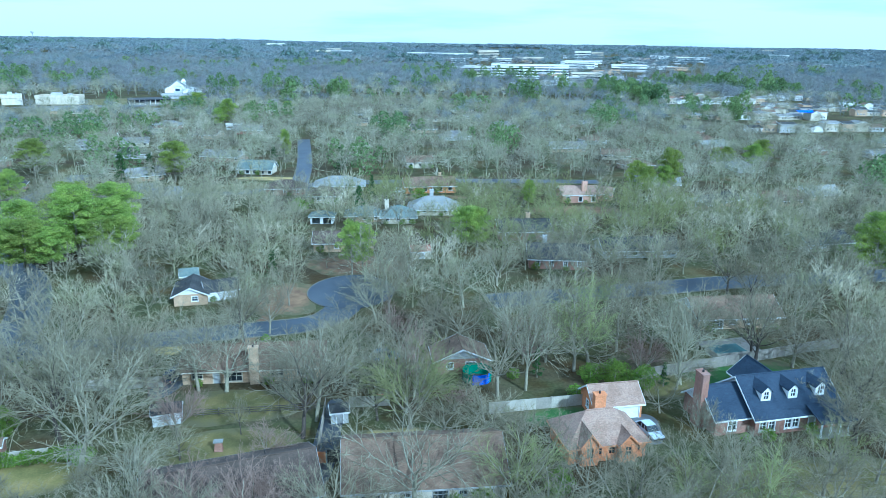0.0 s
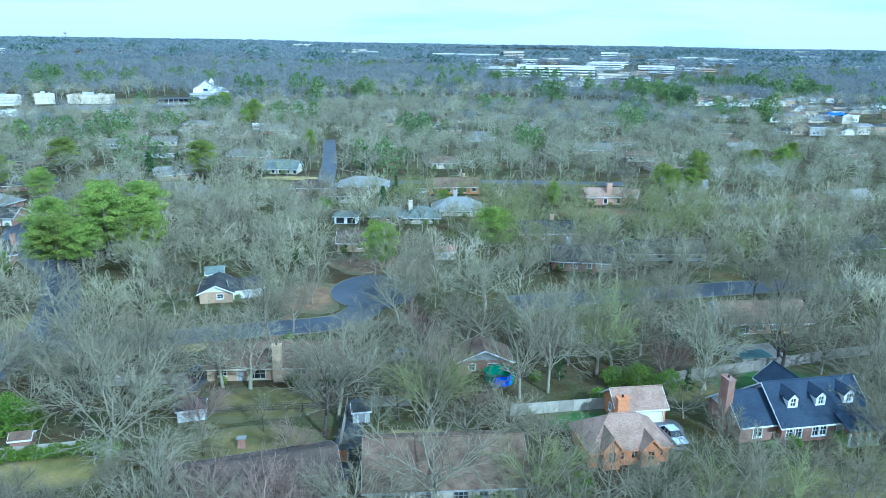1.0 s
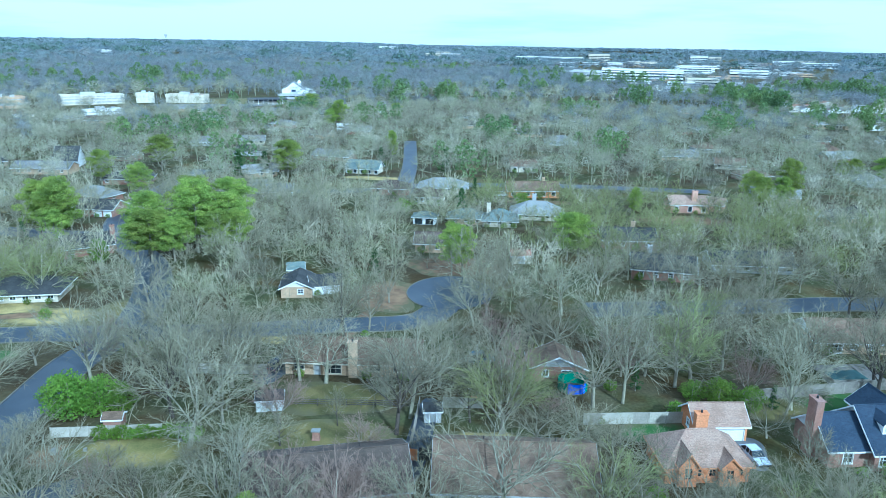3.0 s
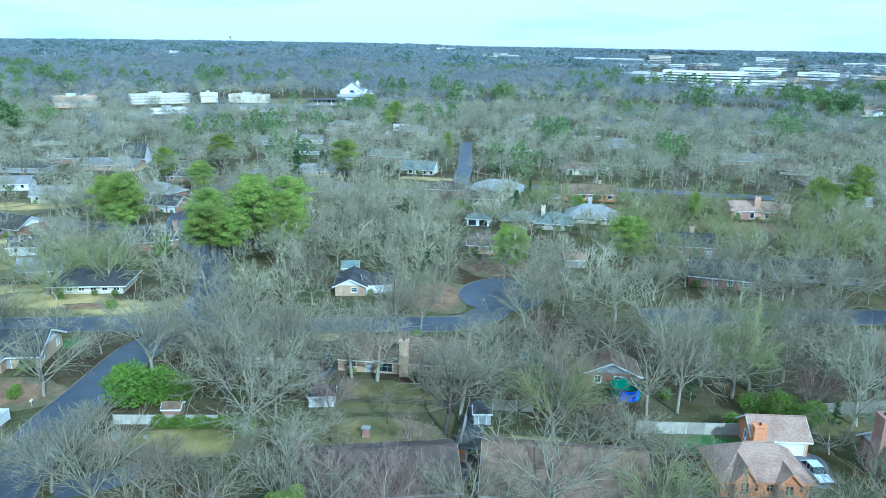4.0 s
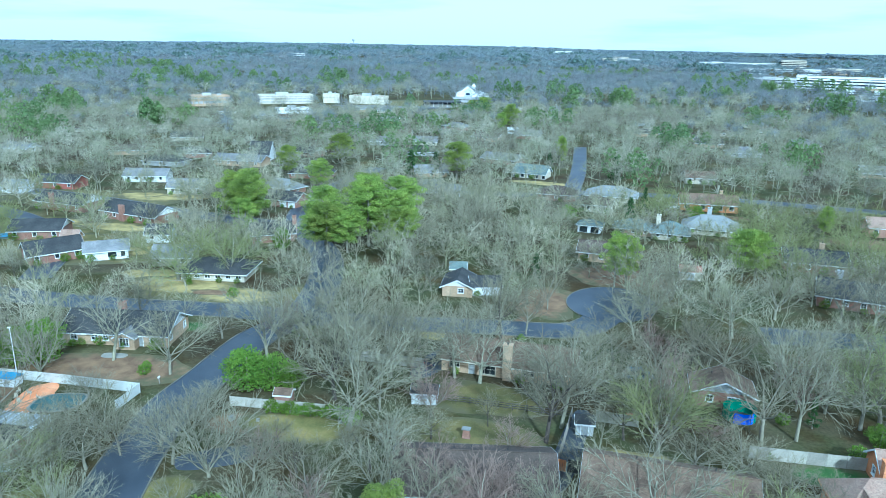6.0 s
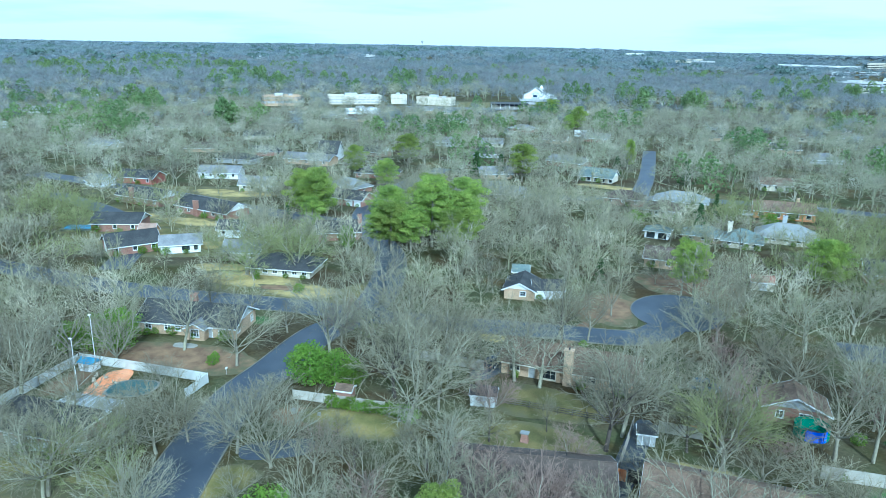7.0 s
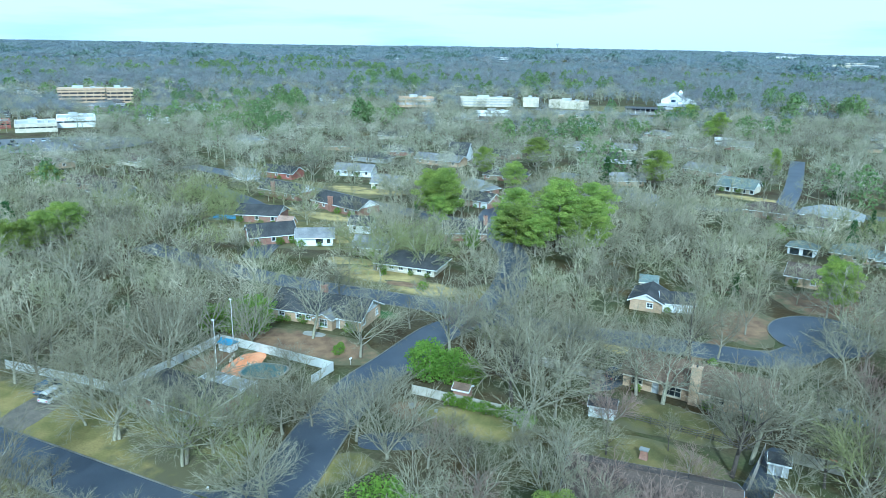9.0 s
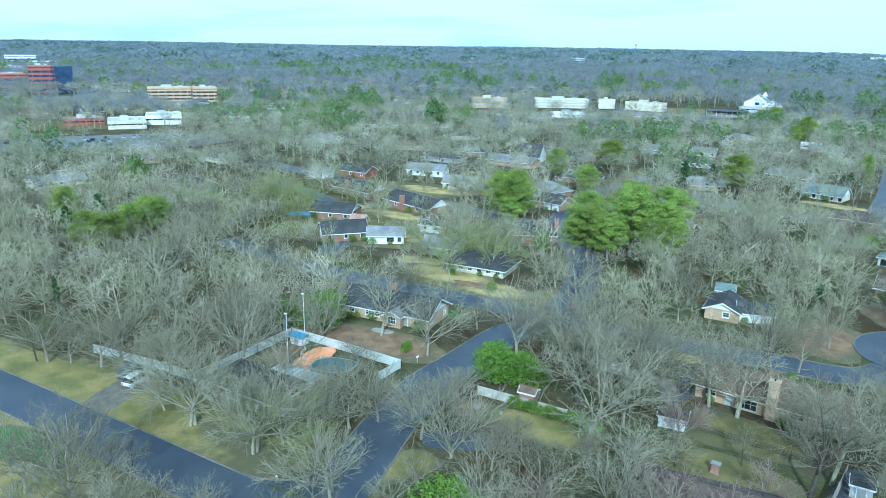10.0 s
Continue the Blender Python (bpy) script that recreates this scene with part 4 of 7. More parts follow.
house(45.4, 236.5, 8, 12.5, 8, 3.0, 2.2, 0.4, "gable", "stucco", "roof_tan", front=row(3, 12, 1.3, 0.5, 2.2), chimney=(1.6, -2.2, 1.7, 1.0, 7.2, "stucco"), label="salmon stucco house with a broad chimney")
house(54.5, 239.5, -20, 7, 6, 2.6, 1.8, 0.4, wall="stucco", roof="roof_tan", front=row(2, 7), label="salmon garage wing with a tan roof", name="house_wing", vents=0)
house(21.8, 190, 6, 14, 9, 2.7, 2.2, 0.5, wall="brick_red", roof="roof_dark", front=row(4, 13), chimney=(2.0, 2.0, 1.1, 0.9, 6.2, "brick_tan"), label="brick house with a charcoal roof")
house(27.8, 164.8, -4, 14, 9.5, 2.7, 2.4, 0.5, wall="brick_red", roof="roof_dark", front=row(4, 13), chimney=(-3, 3, 1.2, 1.0, 6.4, "greywall"), label="brick house with a dark slate roof")
house(49.5, 174.8, 5, 19, 9, 2.3, 2.0, 0.6, wall="greywall", roof="roof_dark", front=row(6, 20, 1.4, 0.7, 2.1), label="long white house with a charcoal roof")
house(101, 183.6, 12, 13, 9, 2.3, 2.0, 0.6, wall="cream", roof="roof_dark", front=row(4, 14), label="white house with a charcoal roof")
house(-25.5, 176, 4, 15, 8, 2.6, 1.9, 0.5, wall="brick_tan", roof="roof_purple", front=row(4, 14), label="low house with a reddish brown roof")
house(-91.3, 228, 15, 9.5, 8, 2.6, 2.0, 0.5, wall="cream", roof="roof_grey", front=row(3, 12), label="cream house with a grey roof")
house(-99.5, 233, 20, 6.5, 6, 2.6, 2.0, 0.5, wall="white", roof="roof_white", front=row(2, 6), label="white cottage with a pale roof")


# ---- yards: pool, fences, sheds, vehicles ----
def fence(pts, height, mat, label, board=0.14, gap=0.012, post="same", group=""):
    """A board fence along plan points: each bay is a panel of boards between posts."""
    f = thing("fence", pts[0][0], pts[0][1], 0, label, "fence", group)
    base = Vector((pts[0][0], pts[0][1], 0))
    cache = {}
    for (ax, ay), (bx, by) in zip(pts, pts[1:]):
        ln = math.hypot(bx - ax, by - ay)
        n = max(1, round(ln / 2.4))
        w = ln / n
        yaw = math.degrees(math.atan2(by - ay, bx - ax))
        for i in range(n + 1):
            m = Matrix.Translation(-base) @ pose(ax, ay, 0, 0, 0, yaw) @ pose(w * i, 0, 0)
            if "post" not in cache:
                cache["post"] = Geo().box(-0.06, 0.06, -0.06, 0.06, 0, height + 0.08).poly([(-0.08, -0.08, height + 0.08), (0.08, -0.08, height + 0.08), (0.08, 0.08, height + 0.08), (-0.08, 0.08, height + 0.08), (0, 0, height + 0.16)],
                                                                                     (0, 1, 4), (1, 2, 4), (2, 3, 4), (3, 0, 4)).mesh("post", M[mat])
            p = part("post", cache["post"], None, f)
            p.matrix_local = m
            if i == n:
                break
            key = round(w, 2)
            if key not in cache:
                k = int((w - 0.12) / board)
                s = (w - 0.12) / k
                near_side, far_side = [], []
                for j in range(k):
                    x, e = 0.06 + j * s, 0.006 * math.sin(j * 7.3)
                    near_side += [(x, -0.004, 0.05), (x + gap, -0.022 + e, 0.05), (x + s - gap, -0.022 - e, 0.05)]
                    far_side += [(x, 0.012, 0.05), (x + s - gap, 0.012, 0.05)]
                g = Geo().prism((near_side + [(w - 0.06, -0.004, 0.05), (w - 0.06, 0.012, 0.05)] + far_side[::-1]), (0, 0, height - 0.05))
                cache[key] = g.mesh("panel", M[mat])
            q = part("panel", cache[key], None, f)
            q.matrix_local = m
            if ("rail", key) not in cache:
                cache["rail", key] = Geo().box(0.06, w - 0.06, -0.03, 0.05, height + 0.003, height + 0.05).mesh("rail", M[mat])
            q = part("rail", cache["rail", key], None, f)
            q.matrix_local = m
    return f


fence([(-120, 39.5), (-104.5, 45), (-98.2, 46.4)], 1.5, "vinyl", "white vinyl fence beside the driveway", 0.15, 0.006)
fence([(-98.2, 46.4), (-91, 47), (-84.8, 47.3), (-77.8, 50.8)], 1.3, "vinyl", "white vinyl fence along the street side of the yard", 0.15, 0.006)
fence([(-98.2, 46.6), (-100.2, 57), (-102.6, 67.6)], 1.6, "vinyl", "white vinyl fence on the far side of the yard", 0.15, 0.006)
fence([(-102.6, 68), (-92, 70.4), (-79, 73.0), (-78, 67.5)], 1.6, "vinyl", "tall white vinyl fence behind the pool", 0.15, 0.006)
fence([(7, 91.7), (21, 94.7)], 1.8, "wood_pale", "pale weathered board fence behind a green lawn")
fence([(31.2, 102.9), (38.7, 105.6), (50, 109.4), (64.4, 114.7), (78, 119)], 1.9, "wood_fence", "long weathered board fence behind the gardens")
rf = thing("fence", -36, 89.6, 8.4, "dark open rail fence across the back lawns", "fence")
for i in range(10):
    part("post", Geo().box(i * 2.15 - 0.05, i * 2.15 + 0.05, -0.05, 0.05, 0, 1.25), M["rail_wood"], rf)
    if i < 9:
        for z in (0.35, 0.7, 1.05):
            part("rail", Geo().box(i * 2.15 + 0.05, i * 2.15 + 2.1, -0.025, 0.025, z - 0.05, z + 0.05), M["rail_wood"], rf)
fence([(-16.8, 92.4), (-15.8, 80)], 1.8, "wood_fence", "grey board fence beside the driveway")
fence([(-64, 75.4), (-57, 77.2), (-50, 79)], 1.5, "wood_pale", "pale board fence behind the hedge")
fence([(-56, 96.6), (-49, 97.6), (-43, 98.6)], 1.8, "wood_pale", "pale board fence between back yards")
fence([(-13.4, 93.0), (-7.6, 93.8)], 1.7, "wood_pale", "pale board fence behind the garden shed")
gate = thing("gate", -15.6, 78.6, 4, "orange cedar gate across the side yard", "gate")
for i in range(9):
    part("board", Geo().box(-1.0 + i * 0.23, -0.8 + i * 0.23, -0.02, 0.02, 0.08, 1.75), M["wood_orange"], gate)
part("rail", Geo().box(-1.05, 1.1, 0.02, 0.07, 0.4, 0.5).box(-1.05, 1.1, 0.02, 0.07, 1.4, 1.5), M["wood_orange"], gate)
fence([(-14.3, 78.8), (-11.2, 79.2)], 1.8, "dark", "dark metal side-yard fence", 0.12, 0.05)


def shed(x, y, yaw, L, W, eave, rise, wall, roof, label, door=True):
    house(x, y, yaw, L, W, eave, rise, 0.2, wall=wall, roof=roof, front=[(0, 1.0, 0.0, eave - 0.3, "door")] if door else (), label=label, vents=0, name="shed", category="shed")


shed(-38.4, 88.6, 18, 3.8, 2.6, 2.0, 0.8, "white", "roof_dark", "white garden shed with a dark roof")
shed(-14.4, 89.4, 14, 2.4, 2.0, 2.0, 0.7, "greywall", "roof_dark", "grey garden shed with a white skirting")
shed(-57.4, 79.6, 16, 2.4, 2.0, 1.8, 0.5, "brick_red", "roof_brown", "small brick garden store", False)
house(-5.6, 168.4, 10, 4.6, 3.4, 2.2, 0.9, 0.3, wall="cream", roof="roof_red", front=[(0, 1.6, 0.0, 2.0, "door")], label="small shed with an orange-red roof", vents=0, name="shed", category="shed")
house(-87.6, 51.2, 12, 14.5, 7.4, 2.6, 1.6, 0.6, "hip", wall="brick_red", roof="roof_dark", front=row(4, 15), back=row(3, 15), label="house with a charcoal roof inside the white fence", vents=3)
pr = thing("patio_cover", -85.1, 56.8, 12, "pale flat patio cover on white posts", "patio cover")
part("roof", Geo().prism([(-4.4, -2.1, 2.5), (4.4, -2.1, 2.5), (4.4, 2.1, 2.3), (-4.4, 2.1, 2.3)], (0, 0, 0.1)), M["roof_flat"], pr)
for i in range(9):
    part("rib", Geo().box(-4.3 + i * 1.06, -4.2 + i * 1.06, -2.1, 2.1, 2.6, 2.64), M["white"], pr)
for px in (-4.2, -1.4, 1.4, 4.2):
    part("post", Geo().box(px - 0.06, px + 0.06, 1.9, 2.02, 0, 2.3), M["white"], pr)
patch("patio", -92.2, 65.4, 4.6, 2.5, 112, "orange_clay", "orange clay patio beside the pool", 0.04, 0.1)
patch("ground_bed", -97.6, 62.4, 3.0, 5.0, 12, "litter", "dark brown planting bed inside the fence", 0.03, 0.06)
pool = thing("swimming_pool", -87.6, 65.8, 22, "swimming pool under a teal cover with pale coping", "pool")
ring = [(3.4 * (abs(math.cos(a)) ** 0.7) * math.copysign(1, math.cos(a)), 2.6 * (abs(math.sin(a)) ** 0.7) * math.copysign(1, math.sin(a)) + 0.5 * math.cos(a), 0.02) for a in [i * math.pi / 14 for i in range(28)]]
part("cover", Geo().prism(ring, (0, 0, 0.1)), M["teal"], pool)
ck = Geo()
ck.v = [(x * k, y * k, z) for k, z in ((1.0, 0.12), (1.1, 0.12), (1.1, 0.0)) for x, y, _ in ring]
n_ = len(ring)
ck.f = [(i, n_ + i, n_ + (i + 1) % n_, (i + 1) % n_) for i in range(n_)] + [(n_ + i, 2 * n_ + i, 2 * n_ + (i + 1) % n_, n_ + (i + 1) % n_) for i in range(n_)]
part("coping", ck, M["concrete"], pool)
canopy = thing("playhouse", -99.0, 67.0, 14, "little white playhouse with a blue roof", "playhouse")
part("wall", Geo().box(-1.3, 1.3, -0.9, 0.9, 0, 1.5), M["white"], canopy)
part("roof", Geo().prism([(-1.5, -1.1, 1.45), (-1.5, 0, 2.2), (-1.5, 1.1, 1.45)], (3.0, 0, 0)), M["skyblue"], canopy)
part("door", Geo().box(-0.4, 0.4, -0.95, -0.9, 0.02, 1.3), M["greywall"], canopy)
for i, (x, y) in enumerate(((-95.5, 65.5), (-94.2, 64.1), (-92.4, 63.3), (-93.6, 65.9), (-90.9, 65.3))):
    c = thing("garden_chair", x, y, 40 * i, "cream plastic garden chair on the clay patio", "chair", "patio chairs")
    part("seat", Geo().box(-0.25, 0.25, -0.25, 0.25, 0.38, 0.44), M["cream"], c)
    part("backrest", Geo().box(-0.25, 0.25, 0.2, 0.25, 0.44, 0.9), M["cream"], c)
    for lx in (-0.22, 0.18):
        for ly in (-0.22, 0.18):
            part("leg", Geo().box(lx, lx + 0.04, ly, ly + 0.04, 0, 0.38), M["cream"], c)
for x, y, ht, lab in ((-94.0, 61.2, 8.6, "tall pale pole beside the patio"), (-99.5, 68.5, 8.8, "pale lamp pole behind the white fence")):
    p = thing("lamp_pole", x, y, 17, lab, "pole")
    part("pole", Geo().tube((0, 0, 0.04), (0, 0, ht), 0.075, 0.05, 8), M["white"], p)
    part("lamp_head", Geo().box(-0.3, 0.12, -0.12, 0.12, ht, ht + 0.14), M["white"], p)

tr = thing("trampoline", 5.6, 101.2, 10, "trampoline in green netting with a blue pad", "trampoline")
rim = [(r * math.cos(i * math.pi / 6), r * math.sin(i * math.pi / 6), z) for r, z in ((2.3, 0.8), (1.9, 0.8), (1.9, 0.9), (2.3, 0.9)) for i in range(12)]
g = Geo().poly(rim, *[(12 * k + i, 12 * k + (i + 1) % 12, 12 * ((k + 1) % 4) + (i + 1) % 12, 12 * ((k + 1) % 4) + i) for k in range(4) for i in range(12)])
part("pad", g, M["green"], tr)
part("mat", Geo().prism([(1.9 * math.cos(i * math.pi / 6), 1.9 * math.sin(i * math.pi / 6), 0.78) for i in range(12)], (0, 0, 0.06)), M["dark"], tr)
for i in range(6):
    a = i * math.pi / 3
    part("pole", Geo().tube((2.35 * math.cos(a), 2.35 * math.sin(a), 0.0), (2.35 * math.cos(a), 2.35 * math.sin(a), 2.6), 0.04, 0.04, 6), M["dark"], tr)
g, g2 = Geo(), Geo()
for i in range(24):
    a, b = i * math.pi / 12, (i + 1) * math.pi / 12
    q = [(2.3 * math.cos(a), 2.3 * math.sin(a)), (2.3 * math.cos(b), 2.3 * math.sin(b)), (2.26 * math.cos(b), 2.26 * math.sin(b)), (2.26 * math.cos(a), 2.26 * math.sin(a))]
    (g2 if 16 <= i <= 20 else g).prism([(x, y, 0.85) for x, y in q], (0, 0, 1.65))
part("net", g, M["green"], tr)
part("banner", g2, M["blue"], tr, "bright blue banner")

ag = thing("swimming_pool", 49.6, 113.4, 14, "raised pool under a teal cover with wood sides", "pool")
part("cover", Geo().box(-2.9, 2.9, -1.6, 1.6, 1.0, 1.12), M["teal"], ag)
g = Geo()
for i in range(20):
    g.box(-3.0 + i * 0.3, -2.72 + i * 0.3, -1.75, -1.65, 0, 1.1).box(-3.0 + i * 0.3, -2.72 + i * 0.3, 1.65, 1.75, 0, 1.1)
for i in range(11):
    g.box(-3.05, -2.95, -1.65 + i * 0.3, -1.4 + i * 0.3, 0, 1.1).box(2.95, 3.05, -1.65 + i * 0.3, -1.4 + i * 0.3, 0, 1.1)
part("side", g, M["wood_pale"], ag)
part("deck", Geo().box(-3.4, 3.4, 1.8, 4.2, 0.75, 0.9).box(3.1, 6.0, -1.6, 4.2, 0.75, 0.9), M["wood_fence"], ag)
bp_ = thing("swimming_pool", -180.1, 124.9, 30, "bright blue swimming pool", "pool")
part("water", Geo().box(-4.2, 4.2, -2.2, 2.2, 0.02, 0.3), M["skyblue"], bp_)
part("coping", Geo().box(-4.7, 4.7, -2.7, -2.2, 0, 0.4).box(-4.7, 4.7, 2.2, 2.7, 0, 0.4).box(-4.7, -4.2, -2.2, 2.2, 0, 0.4).box(4.2, 4.7, -2.2, 2.2, 0, 0.4), M["roof_teal"], bp_)

fp = thing("fire_pit", -29.0, 81.3, 8, "brick outdoor fireplace with a pale cap", "fireplace")
part("body", Geo().poly([(-0.55, -0.4, 0), (0.55, -0.4, 0), (0.55, 0.4, 0), (-0.55, 0.4, 0), (-0.38, -0.3, 1.35), (0.38, -0.3, 1.35), (0.38, 0.3, 1.35), (-0.38, 0.3, 1.35)], (0, 3, 2, 1), (4, 5, 6, 7), (0, 1, 5, 4), (1, 2, 6, 5), (2, 3, 7, 6), (3, 0, 4, 7)), M["brick_red"], fp)
part("cap", Geo().box(-0.6, 0.6, -0.45, 0.45, 1.35, 1.48), M["roof_white"], fp)
bn = thing("wheelie_bin", -9.0, 94.9, 10, "red plastic bin beside the fence", "bin")
part("body", Geo().poly([(-0.3, -0.3, 0.05), (0.3, -0.3, 0.05), (0.3, 0.3, 0.05), (-0.3, 0.3, 0.05), (-0.4, -0.4, 1.0), (0.4, -0.4, 1.0), (0.4, 0.4, 1.0), (-0.4, 0.4, 1.0)],
                        (0, 3, 2, 1), (4, 5, 6, 7), (0, 1, 5, 4), (1, 2, 6, 5), (2, 3, 7, 6), (3, 0, 4, 7)), M["red"], bn)
part("lid", Geo().box(-0.43, 0.43, -0.43, 0.43, 1.0, 1.12), M["red"], bn)
ac = thing("air_conditioner", -15.3, 74.6, 20, "grey air conditioning unit beside the house wall", "unit")
part("casing", Geo().box(-0.45, 0.45, -0.45, 0.45, 0.05, 0.85), M["greywall"], ac)
part("grille", Geo().tube((0, 0, 0.85), (0, 0, 0.9), 0.36, 0.36, 14), M["dark"], ac)
for x, y, s in ((-61.2, 72.0, 0.9), (-57.6, 73.3, 0.55), (-46.6, 77.6, 0.5), (-63.4, 41.8, 0.45)):
    st = thing("garden_stone", x, y, s * 90, "pale garden stone on the lawn", "stone")
    g = Geo()
    g.prism([(0.5 * s * math.cos(a), 0.38 * s * math.sin(a), 0) for a in (0, 0.9, 1.9, 2.8, 3.7, 4.6, 5.5)], (0.04, 0.06, 0.75 * s))
    part("stone", g, M["concrete"], st)
hy = thing("fire_hydrant", -66.6, 40.9, 0, "yellow and white street hydrant", "hydrant")
part("barrel", Geo().tube((0, 0, 0), (0, 0, 0.6), 0.13, 0.12, 10), M["straw"], hy)
part("bonnet", Geo().tube((0, 0, 0.6), (0, 0, 0.78), 0.15, 0.05, 10), M["white"], hy)
part("outlet", Geo().tube((-0.25, 0, 0.42), (0.25, 0, 0.42), 0.06, 0.06, 8), M["white"], hy)
for x, y in ((-78.6, 76.6), (-37.2, 122.5)):
    mb = thing("mailbox", x, y, 14, "white mailbox on a wooden post by the kerb", "mailbox")
    part("post", Geo().box(-0.05, 0.05, -0.05, 0.05, 0, 1.0), M["wood_fence"], mb)
    part("box", Geo().prism([(-0.1, -0.25, 1.0), (0.1, -0.25, 1.0), (0.1, -0.25, 1.16), (0.05, -0.25, 1.23), (-0.05, -0.25, 1.23), (-0.1, -0.25, 1.16)], (0, 0.5, 0)), M["white"], mb)


def car(x, y, yaw, paint, label, tall=1.0, L=4.7, box=False):
    """A car along its local x, nose at +x: body, cabin glass, roof, wheels, lamps."""
    c = thing("car", x, y, yaw, label, "car", z=0.05)
    W, h = 0.9, 0.32
    a, t = 0.82 * tall, 1.42 * tall
    g = Geo()
    g.prism([(-L / 2, -W, h), (L / 2, -W, h), (L / 2, -W, a * 0.78), (L / 2 - 0.15, -W, a * 0.9), (L * 0.2, -W, a), (-L / 2 + 0.1, -W, a), (-L / 2, -W, a * 0.9)][::-1], (0, 2 * W, 0))
    part("body", g, M[paint], c)
    r0, r1, f1, f0 = (-L / 2 + 0.12, -L / 2 + 0.35, L * 0.1, L * 0.22) if box else (-L * 0.42, -L * 0.25, L * 0.05, L * 0.2)
    g = Geo().poly([(r0, -W + 0.04, a), (f0, -W + 0.04, a), (f0, W - 0.04, a), (r0, W - 0.04, a), (r1, -W + 0.2, t), (f1, -W + 0.2, t), (f1, W - 0.2, t), (r1, W - 0.2, t)],
                   (4, 5, 6, 7), (0, 1, 5, 4), (1, 2, 6, 5), (2, 3, 7, 6), (3, 0, 4, 7))
    part("cabin_glass", g, M["glass"], c)
    part("roof", Geo().box(r1 - 0.05, f1 + 0.05, -W + 0.18, W - 0.18, t - 0.01, t + 0.05), M[paint], c)
    for s in (-1, 1):
        for q in (0.0, 0.5):
            px = r0 + (f0 - r0) * (0.42 + q * 0.5)
            g = Geo()
            g.prism([(px - 0.05, s * (W - 0.03), a), (px + 0.05, s * (W - 0.03), a), (px - 0.05, s * (W - 0.19), t), (px - 0.15, s * (W - 0.19), t)], (0, 0.02 * s, 0))
            part("pillar", g, M[paint], c)
    for wx in (-L * 0.3, L * 0.31):
        for s in (-1, 1):
            w = part("wheel", Geo().tube((wx, s * (W - 0.2), 0.33), (wx, s * (W + 0.02), 0.33), 0.33, 0.33, 14), M["rubber"], c)
            part("rim", Geo().tube((wx, s * (W + 0.02), 0.33), (wx, s * (W + 0.035), 0.33), 0.21, 0.19, 10), M["chrome"], w)
    for s in (-1, 1):
        part("headlight", Geo().box(L / 2 - 0.06, L / 2 + 0.02, s * 0.65 - 0.18, s * 0.65 + 0.18, a * 0.62, a * 0.78), M["chrome"], c)
        part("tail_light", Geo().box(-L / 2 - 0.02, -L / 2 + 0.05, s * 0.68 - 0.14, s * 0.68 + 0.14, a * 0.65, a * 0.88), M["red"], c)
    part("bumper", Geo().box(L / 2 - 0.02, L / 2 + 0.08, -W + 0.05, W - 0.05, h, h + 0.22), M["dark"], c)
    part("bumper", Geo().box(-L / 2 - 0.08, -L / 2 + 0.02, -W + 0.05, W - 0.05, h, h + 0.22), M["dark"], c)


car(28.9, 86.9, -72, "silver", "silver saloon car parked before the garage")
car(-106.8, 40.6, 112, "grey_blue", "grey-blue sport utility car on the gravel drive", 1.25, 4.8, True)
car(-103.7, 40.0, 112, "white_car", "white sport utility car on the gravel drive", 1.25, 4.9, True)
car(-42.2, 101.4, 80, "navy", "dark blue car beside the ranch house", 1.1, 4.6, True)
car(-72.6, 109.0, 16, "navy", "dark blue car parked on the street", 1.05)
car(-9.5, 109.6, 20, "grey_blue", "blue-grey car among the trees", 1.2, 4.7, True)
car(-133, 143.6, 15, "black_car", "black car beside the white cottage", 1.1)
car(-58, 258, 80, "white_car", "white car on the far street", 1.0)
car(-42.5, 240, 30, "white_car", "white car beside the plum-roofed house", 1.1)
car(-16, 245, 12, "white_car", "white car beside the brick house", 1.2, 4.7, True)


